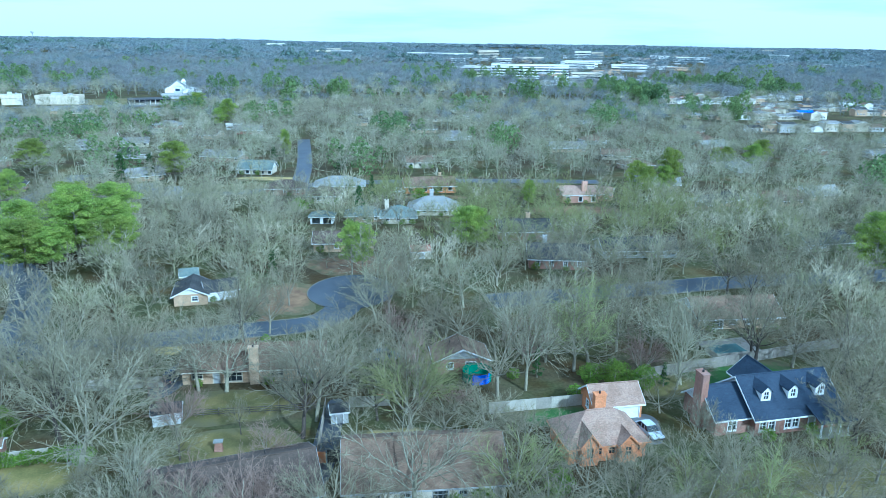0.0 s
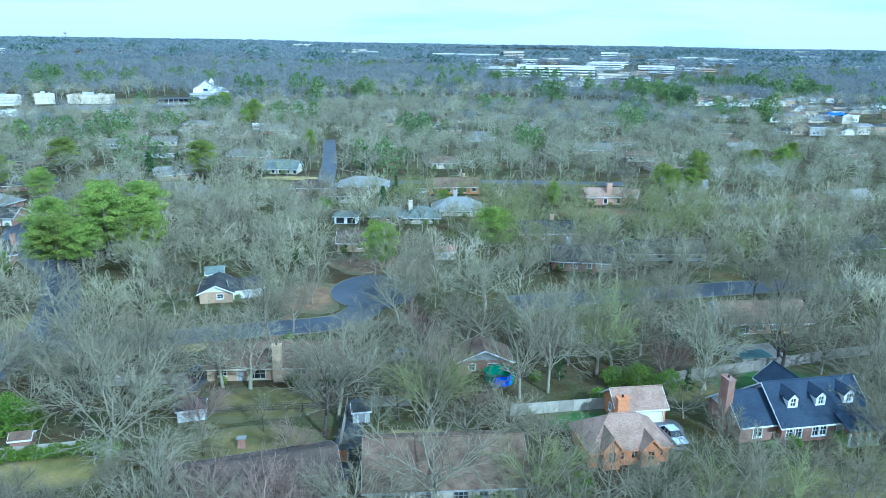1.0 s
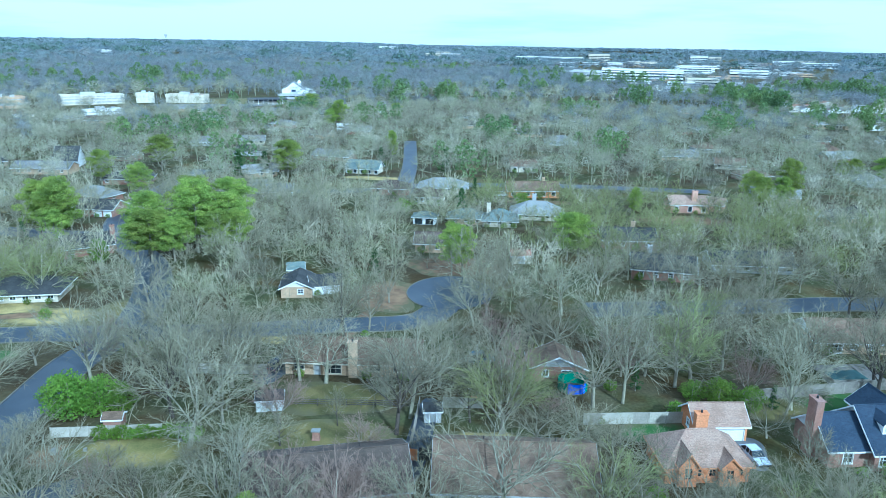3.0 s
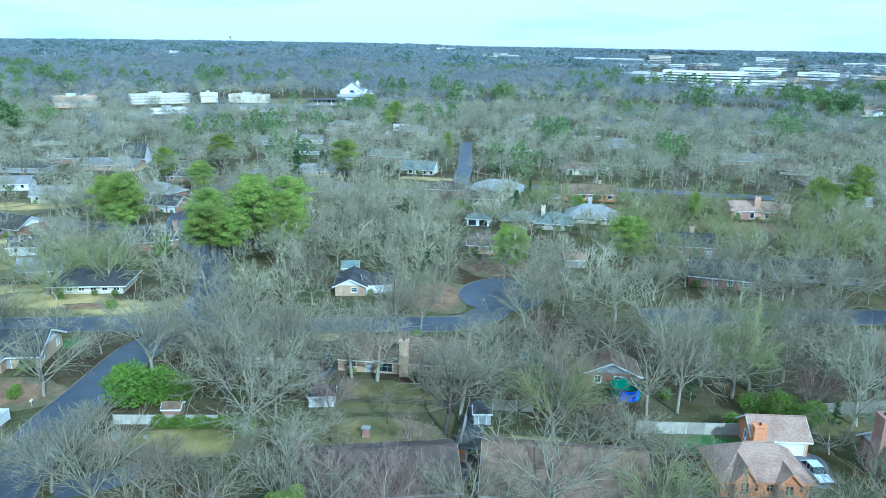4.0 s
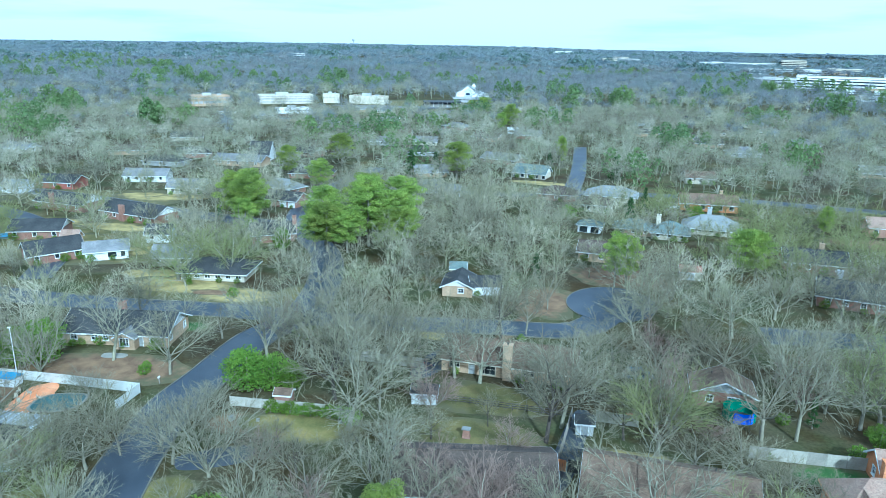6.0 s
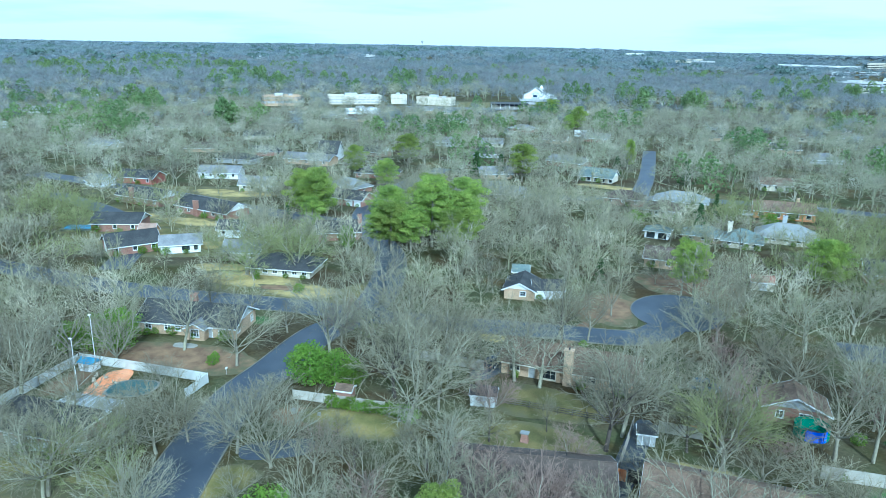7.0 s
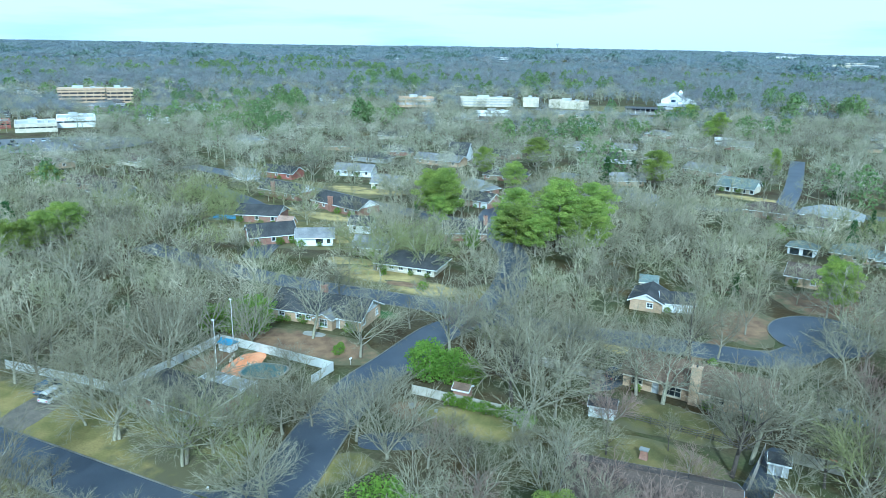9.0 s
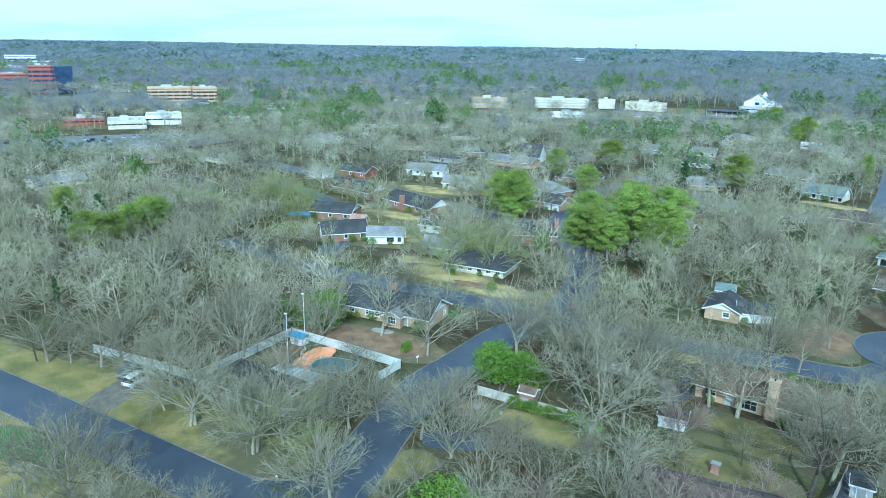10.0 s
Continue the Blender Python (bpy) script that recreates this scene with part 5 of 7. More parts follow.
# ---- distant buildings ----
def block(x, y, yaw, L, W, H, floors, wall, band, roof, label, name="office_building", category="building", panes=0, z=0.0, unit=True):
    """A flat-roofed block: bands of windows set back between solid storey bands, a parapet and roof units."""
    b = thing(name, x, y, yaw, label, category, z=z)
    FOOT.append((x, y, yaw, L, W))
    part("core", Geo().box(-L / 2 + 0.3, L / 2 - 0.3, -W / 2 + 0.3, W / 2 - 0.3, 0, H - 0.4), M[band], b, "dark glazing")
    fh = H / floors
    for i in range(floors):
        part("storey_band", Geo().box(-L / 2, L / 2, -W / 2, W / 2, i * fh + (0 if i == 0 else 0.0), i * fh + fh * 0.52), M[wall], b)
    t = 0.5
    part("parapet", Geo().box(-L / 2 - 0.1, L / 2 + 0.1, -W / 2 - 0.1, -W / 2 + t, H - fh * 0.3, H + 0.5).box(-L / 2 - 0.1, L / 2 + 0.1, W / 2 - t, W / 2 + 0.1, H - fh * 0.3, H + 0.5)
         .box(-L / 2 - 0.1, -L / 2 + t, -W / 2 + t, W / 2 - t, H - fh * 0.3, H + 0.5).box(L / 2 - t, L / 2 + 0.1, -W / 2 + t, W / 2 - t, H - fh * 0.3, H + 0.5), M[wall], b)
    part("roof", Geo().box(-L / 2 + t, L / 2 - t, -W / 2 + t, W / 2 - t, H - 0.4, H + 0.05), M[roof], b)
    if unit:
        part("roof_unit", Geo().box(-L * 0.18, L * 0.05, -W * 0.15, W * 0.2, H + 0.05, H + 2.2), M["roof_flat"], b)
        part("roof_unit", Geo().box(L * 0.2, L * 0.3, -W * 0.2, W * 0.0, H + 0.05, H + 1.6), M["greywall"], b)
    for i in range(panes):
        u = -L / 2 + L * (i + 0.5) / panes
        for k in range(floors):
            part("mullion", Geo().box(u - 0.25, u + 0.25, -W / 2 + 0.02, -W / 2 + 0.6, k * fh + fh * 0.5, (k + 1) * fh), M[wall], b)
    return b


block(-605, 287, 65, 35, 16, 11.5, 4, "brick_tan", "dark", "roof_flat", "tan office building with dark window bands", "office_building", "building", 6)
block(-583, 308, 67, 20, 14, 12, 4, "brick_tan", "dark", "roof_flat", "tan office wing with dark window bands", "office_building", "building", 4)
block(-761, 235, 73, 21, 20, 25, 6, "rust", "dark_glass", "roof_flat", "red brick office tower with dark window bands", "office_building", "building", 3)
block(-736, 246, 80, 15, 18, 25, 1, "dark_glass", "dark_glass", "roof_flat", "dark blue glass office tower", "office_building", "building", 0, unit=False)
block(-862, 223, 76, 55, 30, 14, 3, "rust", "dark_glass", "roof_flat", "low dark office building with red brick bands", "office_building", "building", 6)
block(-1193, 331, 74, 32, 40, 9, 2, "white", "glass", "roof_flat", "white commercial building with a flat roof", "office_building", "building", 4)
block(-439, 180, 68, 21, 26, 4.4, 1, "cream", "glass", "roof_flat", "low shop with a flat white roof", "shop", "shop", 6)
block(-447, 207, 65, 21, 24, 5.4, 1, "white", "glass", "roof_flat", "tall white shop building with a flat roof", "shop", "shop", 3)
block(-466, 165, 71, 22, 16, 4, 1, "rust", "glass", "roof_grey", "low red brick shop", "shop", "shop", 4)
block(-301, 563, 8, 32, 13, 6.4, 1, "cream", "cream", "roof_tan", "cream school gymnasium with a tan roof", "school_building", "school", 0)
block(-333, 553, 30, 14, 12, 7.2, 1, "cream", "cream", "roof_flat", "pale windowless school block", "school_building", "school", 0)
block(-362, 525, 42, 46, 14, 7.2, 3, "cream", "greywall", "roof_flat", "white three-storey school with rows of windows", "school_building", "school", 12)
block(-399, 472, 48, 30, 12, 8, 2, "brick_tan", "greywall", "roof_tan", "tan school wing with a pitched roof", "school_building", "school", 8)
block(-306, 454, 48, 26, 8, 3.6, 1, "white", "greywall", "roof_flat", "low white building beside the school", "shop", "shop", 5)
block(-230, 628, 10, 30, 10, 4, 1, "greywall", "glass", "roof_white", "low grey building behind the church", "shop", "shop", 5)

ch = thing("church", -247, 668, 18, "white church with a steep gabled front and pale roof", "church")
FOOT.append((-247, 668, 18, 28, 28))
g = Geo()
for a, b, lo, hi in ((-13, -4, 0, 7), (-4, 4, 9, 10), (4, 13, 0, 7)):
    g.box(a, b, -8, -7.6, lo, hi)
g.box(-4, -2.4, -8, -7.6, 0, 9).box(2.4, 4, -8, -7.6, 0, 9).box(-2.4, 2.4, -8, -7.6, 0, 2.6)
g.prism([(-13, -8, 7), (13, -8, 7), (6.5, -8, 10), (-6.5, -8, 10)], (0, 0.4, 0)).prism([(-6.5, -8, 10), (6.5, -8, 10), (0, -8, 15)], (0, 0.4, 0))
g.box(-13, -12.6, -7.6, 16, 0, 7).box(12.6, 13, -7.6, 16, 0, 7).box(-12.6, 12.6, 15.6, 16, 0, 7)
part("wall", g, M["white"], ch)
part("window", Geo().box(-2.4, 2.4, -7.75, -7.65, 2.6, 9), M["dark_glass"], ch)
g = Geo()
for s in (-1, 1):
    g.prism([(s * 13.6, -8.4, 6.7), (0, -8.4, 15.4), (0, -8.4, 15.0), (s * 13.6, -8.4, 6.3)], (0, 25, 0))
part("roof", g, M["roof_white"], ch)
part("tower", Geo().box(4, 8.5, 1, 6, 8, 14).poly([(3.8, 0.8, 14), (8.7, 0.8, 14), (8.7, 6.2, 14), (3.8, 6.2, 14), (6.25, 3.5, 17.5)], (0, 1, 4), (1, 2, 4), (2, 3, 4), (3, 0, 4), (3, 2, 1, 0)), M["white"], ch)
part("porch", Geo().box(-3.5, 3.5, -10.5, -8, 2.8, 3.3).box(-3.3, -2.9, -10.3, -9.9, 0, 2.8).box(2.9, 3.3, -10.3, -9.9, 0, 2.8), M["white"], ch)
part("side_wing", Geo().box(13, 24, 2, 14, 0, 5).prism([(13, 1.6, 5), (24.4, 1.6, 5), (24.4, 1.6, 5.3), (13, 1.6, 8)], (0, 12.8, 0)), M["white"], ch)
ch.scale = (0.85, 0.85, 0.85)
bl = thing("grandstand", -233, 568, 28, "dark roofed grandstand beside the school field", "grandstand")
part("roof", Geo().prism([(-16, -4, 4.2), (-16, 4, 5.2), (-16, 4, 5.0), (-16, -4, 4.0)], (32, 0, 0)), M["dark"], bl)
part("back_wall", Geo().box(-16, 16, 3.6, 3.9, 0, 5.0), M["roof_slate"], bl)
for i in range(9):
    part("post", Geo().box(-15.6 + i * 3.85, -15.3 + i * 3.85, -3.6, -3.3, 0, 4.2), M["white"], bl)
for i in range(4):
    part("tier", Geo().box(-15, 15, -3 + i * 1.5, -1.6 + i * 1.5, 0, 0.5 + i * 0.55), M["concrete"], bl)

rnd = random.Random(11)
# terraced town houses beyond the woods
TOWN = []
for x0, y0, n, step, yaw, wall, roof in ((172, 524, 4, (8.5, -4), 4, "cream", "roof_dark"), (214, 516, 7, (10, 0.8), 3, "cream", "roof_grey"), (318, 556, 4, (11, 1), 3, "white", "roof_dark"), (190, 640, 11, (10.5, 1.6), 4, "white", "roof_red"),
                                         (190, 442, 9, (10.2, 1.1), 4, "greywall", "roof_grey"), (262, 584, 10, (11, 2), 4, "white", "roof_grey"), (200, 680, 12, (14, 2), 4, "brick_red", "roof_red"), (330, 620, 8, (15, 3), 4, "cream", "roof_brown"),
                                         (230, 548, 6, (12, 2), 6, "cream", "roof_dark"), (360, 520, 5, (14, 4), 6, "white", "roof_grey")):
    for i in range(n):
        x, y = x0 + step[0] * i + rnd.uniform(-1, 1), y0 + step[1] * i + rnd.uniform(-4, 4)
        TOWN.append((x, y))
        house(x, y, yaw + rnd.choice((0, 90)), rnd.uniform(8, 10.5), rnd.uniform(7, 9), rnd.choice((2.8, 5.2)), rnd.uniform(0.8, 1.7), 0.4, wall=rnd.choice((wall, "cream", "white", "brick_tan")), roof=rnd.choice((roof, "roof_dark", "roof_brown", "roof_grey")), gable="white",
              front=row(3, 8, 1.2), label="pale town house with a shingle roof in a terrace", vents=0, group="town houses beyond the woods", name="town_house")
tarp = thing("tarpaulin", 258, 514, 5, "bright blue tarpaulin over a roof", "tarpaulin", z=5.6)
part("sheet", Geo().prism([(-6, -2.5, 0), (6, -2.5, 0.2), (6, 2.5, 1.4), (-6, 2.5, 1.2)], (0, 0, 0.12)), M["blue"], tarp)

# houses half hidden among the trees
MID = []
tries = 0
while len(MID) < 80 and tries < 6000:
    tries += 1
    a, r = rnd.uniform(-0.56, 1.32), rnd.uniform(235, 640)
    x, y = -r * math.sin(a), r * math.cos(a)
    if any(math.hypot(x - fx, y - fy) < 21 for fx, fy, *_ in FOOT) or any(np.min(np.hypot(ln[:, 0] - x, ln[:, 1] - y)) < hw + 10 for ln, hw in ROADS):
        continue
    if math.hypot(x + 270, y - 570) < 75 or math.hypot(x + 400, y - 150) < 75 or (x > 150 and y > 400):
        continue
    if math.hypot(x + 95, y - 165) < 26 or math.hypot(x + 22, y - 143) < 24:
        continue
    MID.append((x, y))
    L = rnd.uniform(11, 18)
    house(x, y, rnd.choice((5, 12, 20, 35, 95, -10)), L, rnd.uniform(7.5, 10), 2.35, rnd.uniform(1.8, 2.6), 0.6, rnd.choice(("gable", "gable", "hip")), rnd.choice(("cream", "cream", "brick_red", "brick_tan", "brick_tan", "greywall")),
          rnd.choice(("roof_grey", "roof_dark", "roof_brown", "roof_purple", "roof_white", "roof_grey")), gable=rnd.choice(("white", "cream")), front=row(3, L, 1.3), left=row(1, 7), right=row(1, 7), vents=1,
          label="single-storey house half hidden among bare trees", group="houses among the trees")

# far town centre
for i, (x, y, L, H) in enumerate((
    (-61, 2055, 92, 11.5), (32, 2054, 89, 11.5), (117, 2033, 55, 21.1), (42, 1187, 65, 9.5), (129, 1123, 116, 16.2), (27, 1616, 31, 10.3),
    (45, 1053, 16, 6.7), (97, 865, 37, 3.5), (150, 898, 58, 4.4), (267, 1450, 57, 12.9), (200, 1033, 42, 9.2), (226, 986, 31, 7.3),
    (334, 1331, 61, 11), (389, 2082, 44, 18.6), (431, 2086, 31, 15.3), (259, 943, 30, 5.5), (564, 1933, 48, 11.3), (620, 1842, 78, 10.9),
    (1280, 2922, 69, 12.7), (840, 1544, 96, 8.4), (972, 2142, 53, 11.3), (788, 1563, 31, 5.6), (-325, 1949, 38, 14.2), (-293, 2073, 57, 11.7),
    (-667, 2886, 66, 16.6), (132, 1647, 33, 10.6), (209, 1820, 66, 8.8), (453, 1798, 44, 8.9), (-1449, 418, 48, 15.7), (-1355, 426, 41, 9.1),
    (-687, 280, 18, 4.7), (-772, 295, 20, 3.3), (-423, 247, 13, 3.2), (-486, 325, 16, 3.2), (-539, 311, 17, 3.2), (-544, 401, 11, 4.9),
    (-473, 440, 14, 3.2), (-654, 2838, 79, 14), (-335, 2191, 42, 12.4), (-951, 1440, 28, 9.6), (-1197, 1334, 23, 7.2), (-490, 326, 25, 3.2),
    (-387, 273, 11, 3.2), (-543, 400, 12, 5.4), (-123, 418, 10, 3.2),
)):
    fl = max(1, round(H / 4.5))
    block(x, y, math.degrees(math.atan2(-x, y)) + (4, -3, 7, 0)[i % 4], L, min(L * 0.6, 30 + L * 0.1), H, fl, ("white", "white", "cream", "roof_flat")[i % 4], "glass", "roof_flat", "pale flat-roofed building in the far town", "commercial_building", "building", 6 if fl > 2 else 0,
          float(relief(x, y)) - 0.3, i % 3 == 0)
for i in range(60):
    r = rnd.uniform(950, 2300)
    x = rnd.uniform(0.04, 0.36) * r
    y = math.sqrt(r * r - x * x)
    k = 0.5 + r / 2400
    block(x, y, rnd.choice((0, 8, -6, 90)), rnd.uniform(14, 40) * k, rnd.uniform(10, 20) * k, rnd.uniform(3, 6) * k, rnd.choice((1, 1, 2)), rnd.choice(("white", "white", "roof_flat", "cream", "greywall", "brick_tan")), "glass",
          rnd.choice(("roof_flat", "roof_flat", "roof_grey")), "pale commercial building in the far town", "commercial_building", "building", 0, float(relief(x, y)) - 0.5, rnd.random() < 0.4)
for i in range(7):
    pk = thing("pavilion", 80 + i * 16.4, 1118 + i * 4.4, 0, "white peaked roof along the far shopping centre", "pavilion", "peaked roofs", z=float(relief(72, 1108)) + 10)
    part("roof", Geo().poly([(-8, -6, 0), (8, -6, 0), (8, 6, 0), (-8, 6, 0), (0, 0, 7)], (0, 1, 4), (1, 2, 4), (2, 3, 4), (3, 0, 4), (3, 2, 1, 0)), M["white"], pk)
mast = thing("water_tower", -1950, 3480, 0, "water tower on the skyline", "tower", z=float(relief(-1950, 3480)))
part("leg", Geo().tube((0, 0, 0), (0, 0, 26), 2.2, 2.0, 10), M["greywall"], mast)
part("tank", Geo().tube((0, 0, 26), (0, 0, 30), 3, 7, 14).tube((0, 0, 30), (0, 0, 37), 7, 6.5, 14).tube((0, 0, 37), (0, 0, 39), 6.5, 1, 14), M["greywall"], mast)
for i in range(34):
    u, v = rnd.uniform(-60, 60), rnd.choice((-16, -9, -2, 5, 12))
    p = pose(-385, 140, 0, 0, 0, 62) @ Vector((u, v, 0))
    c = thing("parked_car", p.x, p.y, 62 + 90, "car parked in a grey lot", "car", "cars in the lot", z=0.07)
    k = rnd.choice(("white_car", "silver", "black_car", "maroon", "navy"))
    part("body", Geo().prism([(-2.2, -0.9, 0.3), (2.2, -0.9, 0.3), (2.2, -0.9, 0.75), (1.0, -0.9, 0.85), (-2.2, -0.9, 0.85)][::-1], (0, 1.8, 0)), M[k], c)
    part("cabin", Geo().poly([(-1.9, -0.85, 0.85), (1.0, -0.85, 0.85), (1.0, 0.85, 0.85), (-1.9, 0.85, 0.85), (-1.4, -0.7, 1.4), (0.3, -0.7, 1.4), (0.3, 0.7, 1.4), (-1.4, 0.7, 1.4)], (4, 5, 6, 7), (0, 1, 5, 4), (1, 2, 6, 5), (2, 3, 7, 6), (3, 0, 4, 7)), M["glass"], c)


# ---- trees ----
rng = np.random.default_rng(5)


def tubes(p0, p1, r0, r1, sides):
    """Open tapered tubes, or spikes where r1 is None, as arrays of vertices and triangles."""
    d = p1 - p0
    d /= np.linalg.norm(d, axis=1)[:, None] + 1e-9
    ref = np.where(np.abs(d[:, 2:3]) > 0.9, np.array([[1.0, 0, 0]]), np.array([[0, 0, 1.0]]))
    s = np.cross(d, ref)
    s /= np.linalg.norm(s, axis=1)[:, None] + 1e-9
    u = np.cross(d, s)
    ang = np.arange(sides) * 2 * np.pi / sides
    ring = s[:, None, :] * np.cos(ang)[None, :, None] + u[:, None, :] * np.sin(ang)[None, :, None]
    n = len(p0)
    i = np.arange(sides)
    j = (i + 1) % sides
    a = p0[:, None, :] + ring * r0[:, None, None]
    if r1 is None:
        v = np.concatenate([a, p1[:, None, :]], 1)
        tri = np.stack([i, j, np.full(sides, sides)], 1)
        k = sides + 1
    else:
        v = np.concatenate([a, p1[:, None, :] + ring * r1[:, None, None]], 1)
        tri = np.concatenate([np.stack([i, j, sides + j], 1), np.stack([i, sides + j, sides + i], 1)])
        k = 2 * sides
    return v.reshape(-1, 3), (tri[None] + (np.arange(n) * k)[:, None, None]).reshape(-1, 3)


def blades(p0, p1, r, rng):
    """Finest twigs: one slender sliver each."""
    d = p1 - p0
    s = np.cross(d, rng.normal(0, 1, d.shape))
    s /= np.linalg.norm(s, axis=1)[:, None] + 1e-9
    v = np.stack([p0 - s * r, p0 + s * r, p1], 1).reshape(-1, 3)
    return v, np.arange(len(v)).reshape(-1, 3)


def merge(pieces):
    vs, fs, k = [], [], 0
    for v, f in pieces:
        vs.append(v)
        fs.append(f + k)
        k += len(v)
    return np.concatenate(vs), np.concatenate(fs)


def tri_mesh(name, v, f, mat):
    me = bpy.data.meshes.new(name)
    me.vertices.add(len(v))
    me.vertices.foreach_set("co", np.ascontiguousarray(v, dtype=np.float32).ravel())
    me.loops.add(len(f) * 3)
    me.loops.foreach_set("vertex_index", np.ascontiguousarray(f, dtype=np.int32).ravel())
    me.polygons.add(len(f))
    me.polygons.foreach_set("loop_start", np.arange(len(f), dtype=np.int32) * 3)
    me.update(calc_edges=True)
    me.materials.append(mat)
    return me


def grow(rng, height, spread, counts, trunk=0.4, up=0.35, lean=0.05, wiggle=0.1, tilt=(0.5, 1.0)):
    """A bare tree's limbs: lists of (start, end, radius, radius) by order; the last order are spikes."""
    orders = [[] for _ in range(len(counts) + 1)]
    base_r = height * 0.0155 + 0.05

    def limb(p, d, length, r, order):
        if order == len(counts):
            orders[order].append((p, p + d * length, r, 0))
            return
        n = (4, 5, 3, 1, 1)[min(order, 4)]
        pts, dirs, rad = [p], [d], [r]
        tip = 0.6 if order == 0 else 0.3
        for k in range(n):
            d = d + rng.normal(0, wiggle if order else lean, 3)
            if order:
                d = d + np.array([0, 0, up * (0.3 if order < 2 else 0.12)])
            d = d / np.linalg.norm(d)
            q = pts[-1] + d * length / n
            r2 = r * (1 - (1 - tip) * (k + 1) / n)
            orders[order].append((pts[-1], q, rad[-1], r2))
            pts.append(q)
            dirs.append(d)
            rad.append(r2)
        m = counts[order]
        turn = rng.uniform(0, 6.28)
        for k in range(m):
            f = (0.5 + 0.5 * (k + 0.7) / m if order == 0 else 0.2 + 0.8 * (k + rng.uniform(0.2, 1)) / m)
            f = min(f, 0.999)
            seg = int(f * n)
            w = f * n - seg
            q = pts[seg] * (1 - w) + pts[seg + 1] * w
            d0 = dirs[seg + 1]
            turn += 2.4 + rng.uniform(-0.4, 0.4)
            s = np.cross(d0, [0.3, 0.2, 1.0])
            s /= np.linalg.norm(s) + 1e-9
            u = np.cross(d0, s)
            side = s * math.cos(turn) + u * math.sin(turn)
            a = rng.uniform(*tilt) if order == 0 else rng.uniform(0.4, 0.9)
            if k == m - 1:
                a *= 0.35
            nd = d0 * math.cos(a) + side * math.sin(a)
            if order == 0:
                ln = spread * rng.uniform(0.8, 1.15) * (1.15 if a < 0.4 else 1.0)
            else:
                ln = length * rng.uniform(0.45, 0.7) * (1.05 - 0.4 * f)
            limb(q, nd, ln, (rad[seg + 1] if order else r * 0.55) * (rng.uniform(0.55, 0.75) if order < 1 else rng.uniform(0.42, 0.6)), order + 1)

    limb(np.array([0.0, 0, -0.15]), np.array([rng.normal(0, lean), rng.normal(0, lean), 1.0]), height * trunk, base_r, 0)
    return orders


def scaled(orders, height):
    """Fit the grown tree to its height."""
    top = max(s[1][2] for o in orders for s in o)
    k = height / top
    return [[(np.array(a) * k, np.array(b) * k, r0 * (0.6 + 0.4 * k), r1 * (0.6 + 0.4 * k)) for a, b, r0, r1 in o] for o in orders]


def ribbons(p0, p1, r0, r1, rng):
    """Slender flat strips for the far limbs."""
    d = p1 - p0
    s = np.cross(d, rng.normal(0, 1, d.shape))
    s /= np.linalg.norm(s, axis=1)[:, None] + 1e-9
    v = np.stack([p0 - s * r0[:, None], p0 + s * r0[:, None], p1 + s * r1[:, None], p1 - s * r1[:, None]], 1).reshape(-1, 3)
    i = np.arange(len(p0))[:, None] * 4
    return v, np.concatenate([i + [[0, 1, 2]], i + [[0, 2, 3]]]).reshape(-1, 3)


def arrays(orders, lo, hi, sides, min_r, spike_r=None, flat=9):
    out = []
    for k in range(lo, hi):
        if not orders[k]:
            continue
        a = np.array([s[0] for s in orders[k]])
        b = np.array([s[1] for s in orders[k]])
        floor = min_r * (1.6 if k == 2 else 1.2)
        r0 = np.maximum(np.array([s[2] for s in orders[k]]), floor)
        r1 = np.maximum(np.array([s[3] for s in orders[k]]), floor * 0.8)
        if k == len(orders) - 1:
            out.append(blades(a, b, spike_r or min_r, rng))
        elif k == len(orders) - 2 and k > 1:
            out.append(blades(a, b, r0.mean(), rng))
        elif k >= flat:
            out.append(ribbons(a, b, r0, r1, rng))
        else:
            out.append(tubes(a, b, r0, r1, sides[min(k, len(sides) - 1)]))
    return merge(out)


def leaf_cloud(rng, centres, radii, per, size, flat=0.8):
    """Many small folded leaf clumps over the shell of each ball."""
    vs, fs, k = [], [], 0
    for c, r in zip(centres, radii):
        n = int(per * r * r)
        d = rng.normal(0, 1, (n, 3))
        d /= np.linalg.norm(d, axis=1)[:, None]
        p = c + d * np.array([r, r, r * flat]) * rng.uniform(0.45, 1.08, (n, 1)) ** 0.6
        a = rng.normal(0, 1, (n, 3))
        a /= np.linalg.norm(a, axis=1)[:, None]
        b = np.cross(a, d + rng.normal(0, 0.5, (n, 3)))
        b /= np.linalg.norm(b, axis=1)[:, None] + 1e-9
        s = size * rng.uniform(0.6, 1.4, (n, 1))
        v = np.stack([p - a * s, p + b * s * 0.55 + d * s * 0.3, p + a * s, p - b * s * 0.55 + d * s * 0.3], 1)
        vs.append(v.reshape(-1, 3))
        i = np.arange(n)[:, None] * 4 + k
        fs.append(np.concatenate([i + [[0, 1, 2]], i + [[0, 2, 3]]]).reshape(-1, 3))
        k += 4 * n
    return np.concatenate(vs), np.concatenate(fs)


BARE = {}


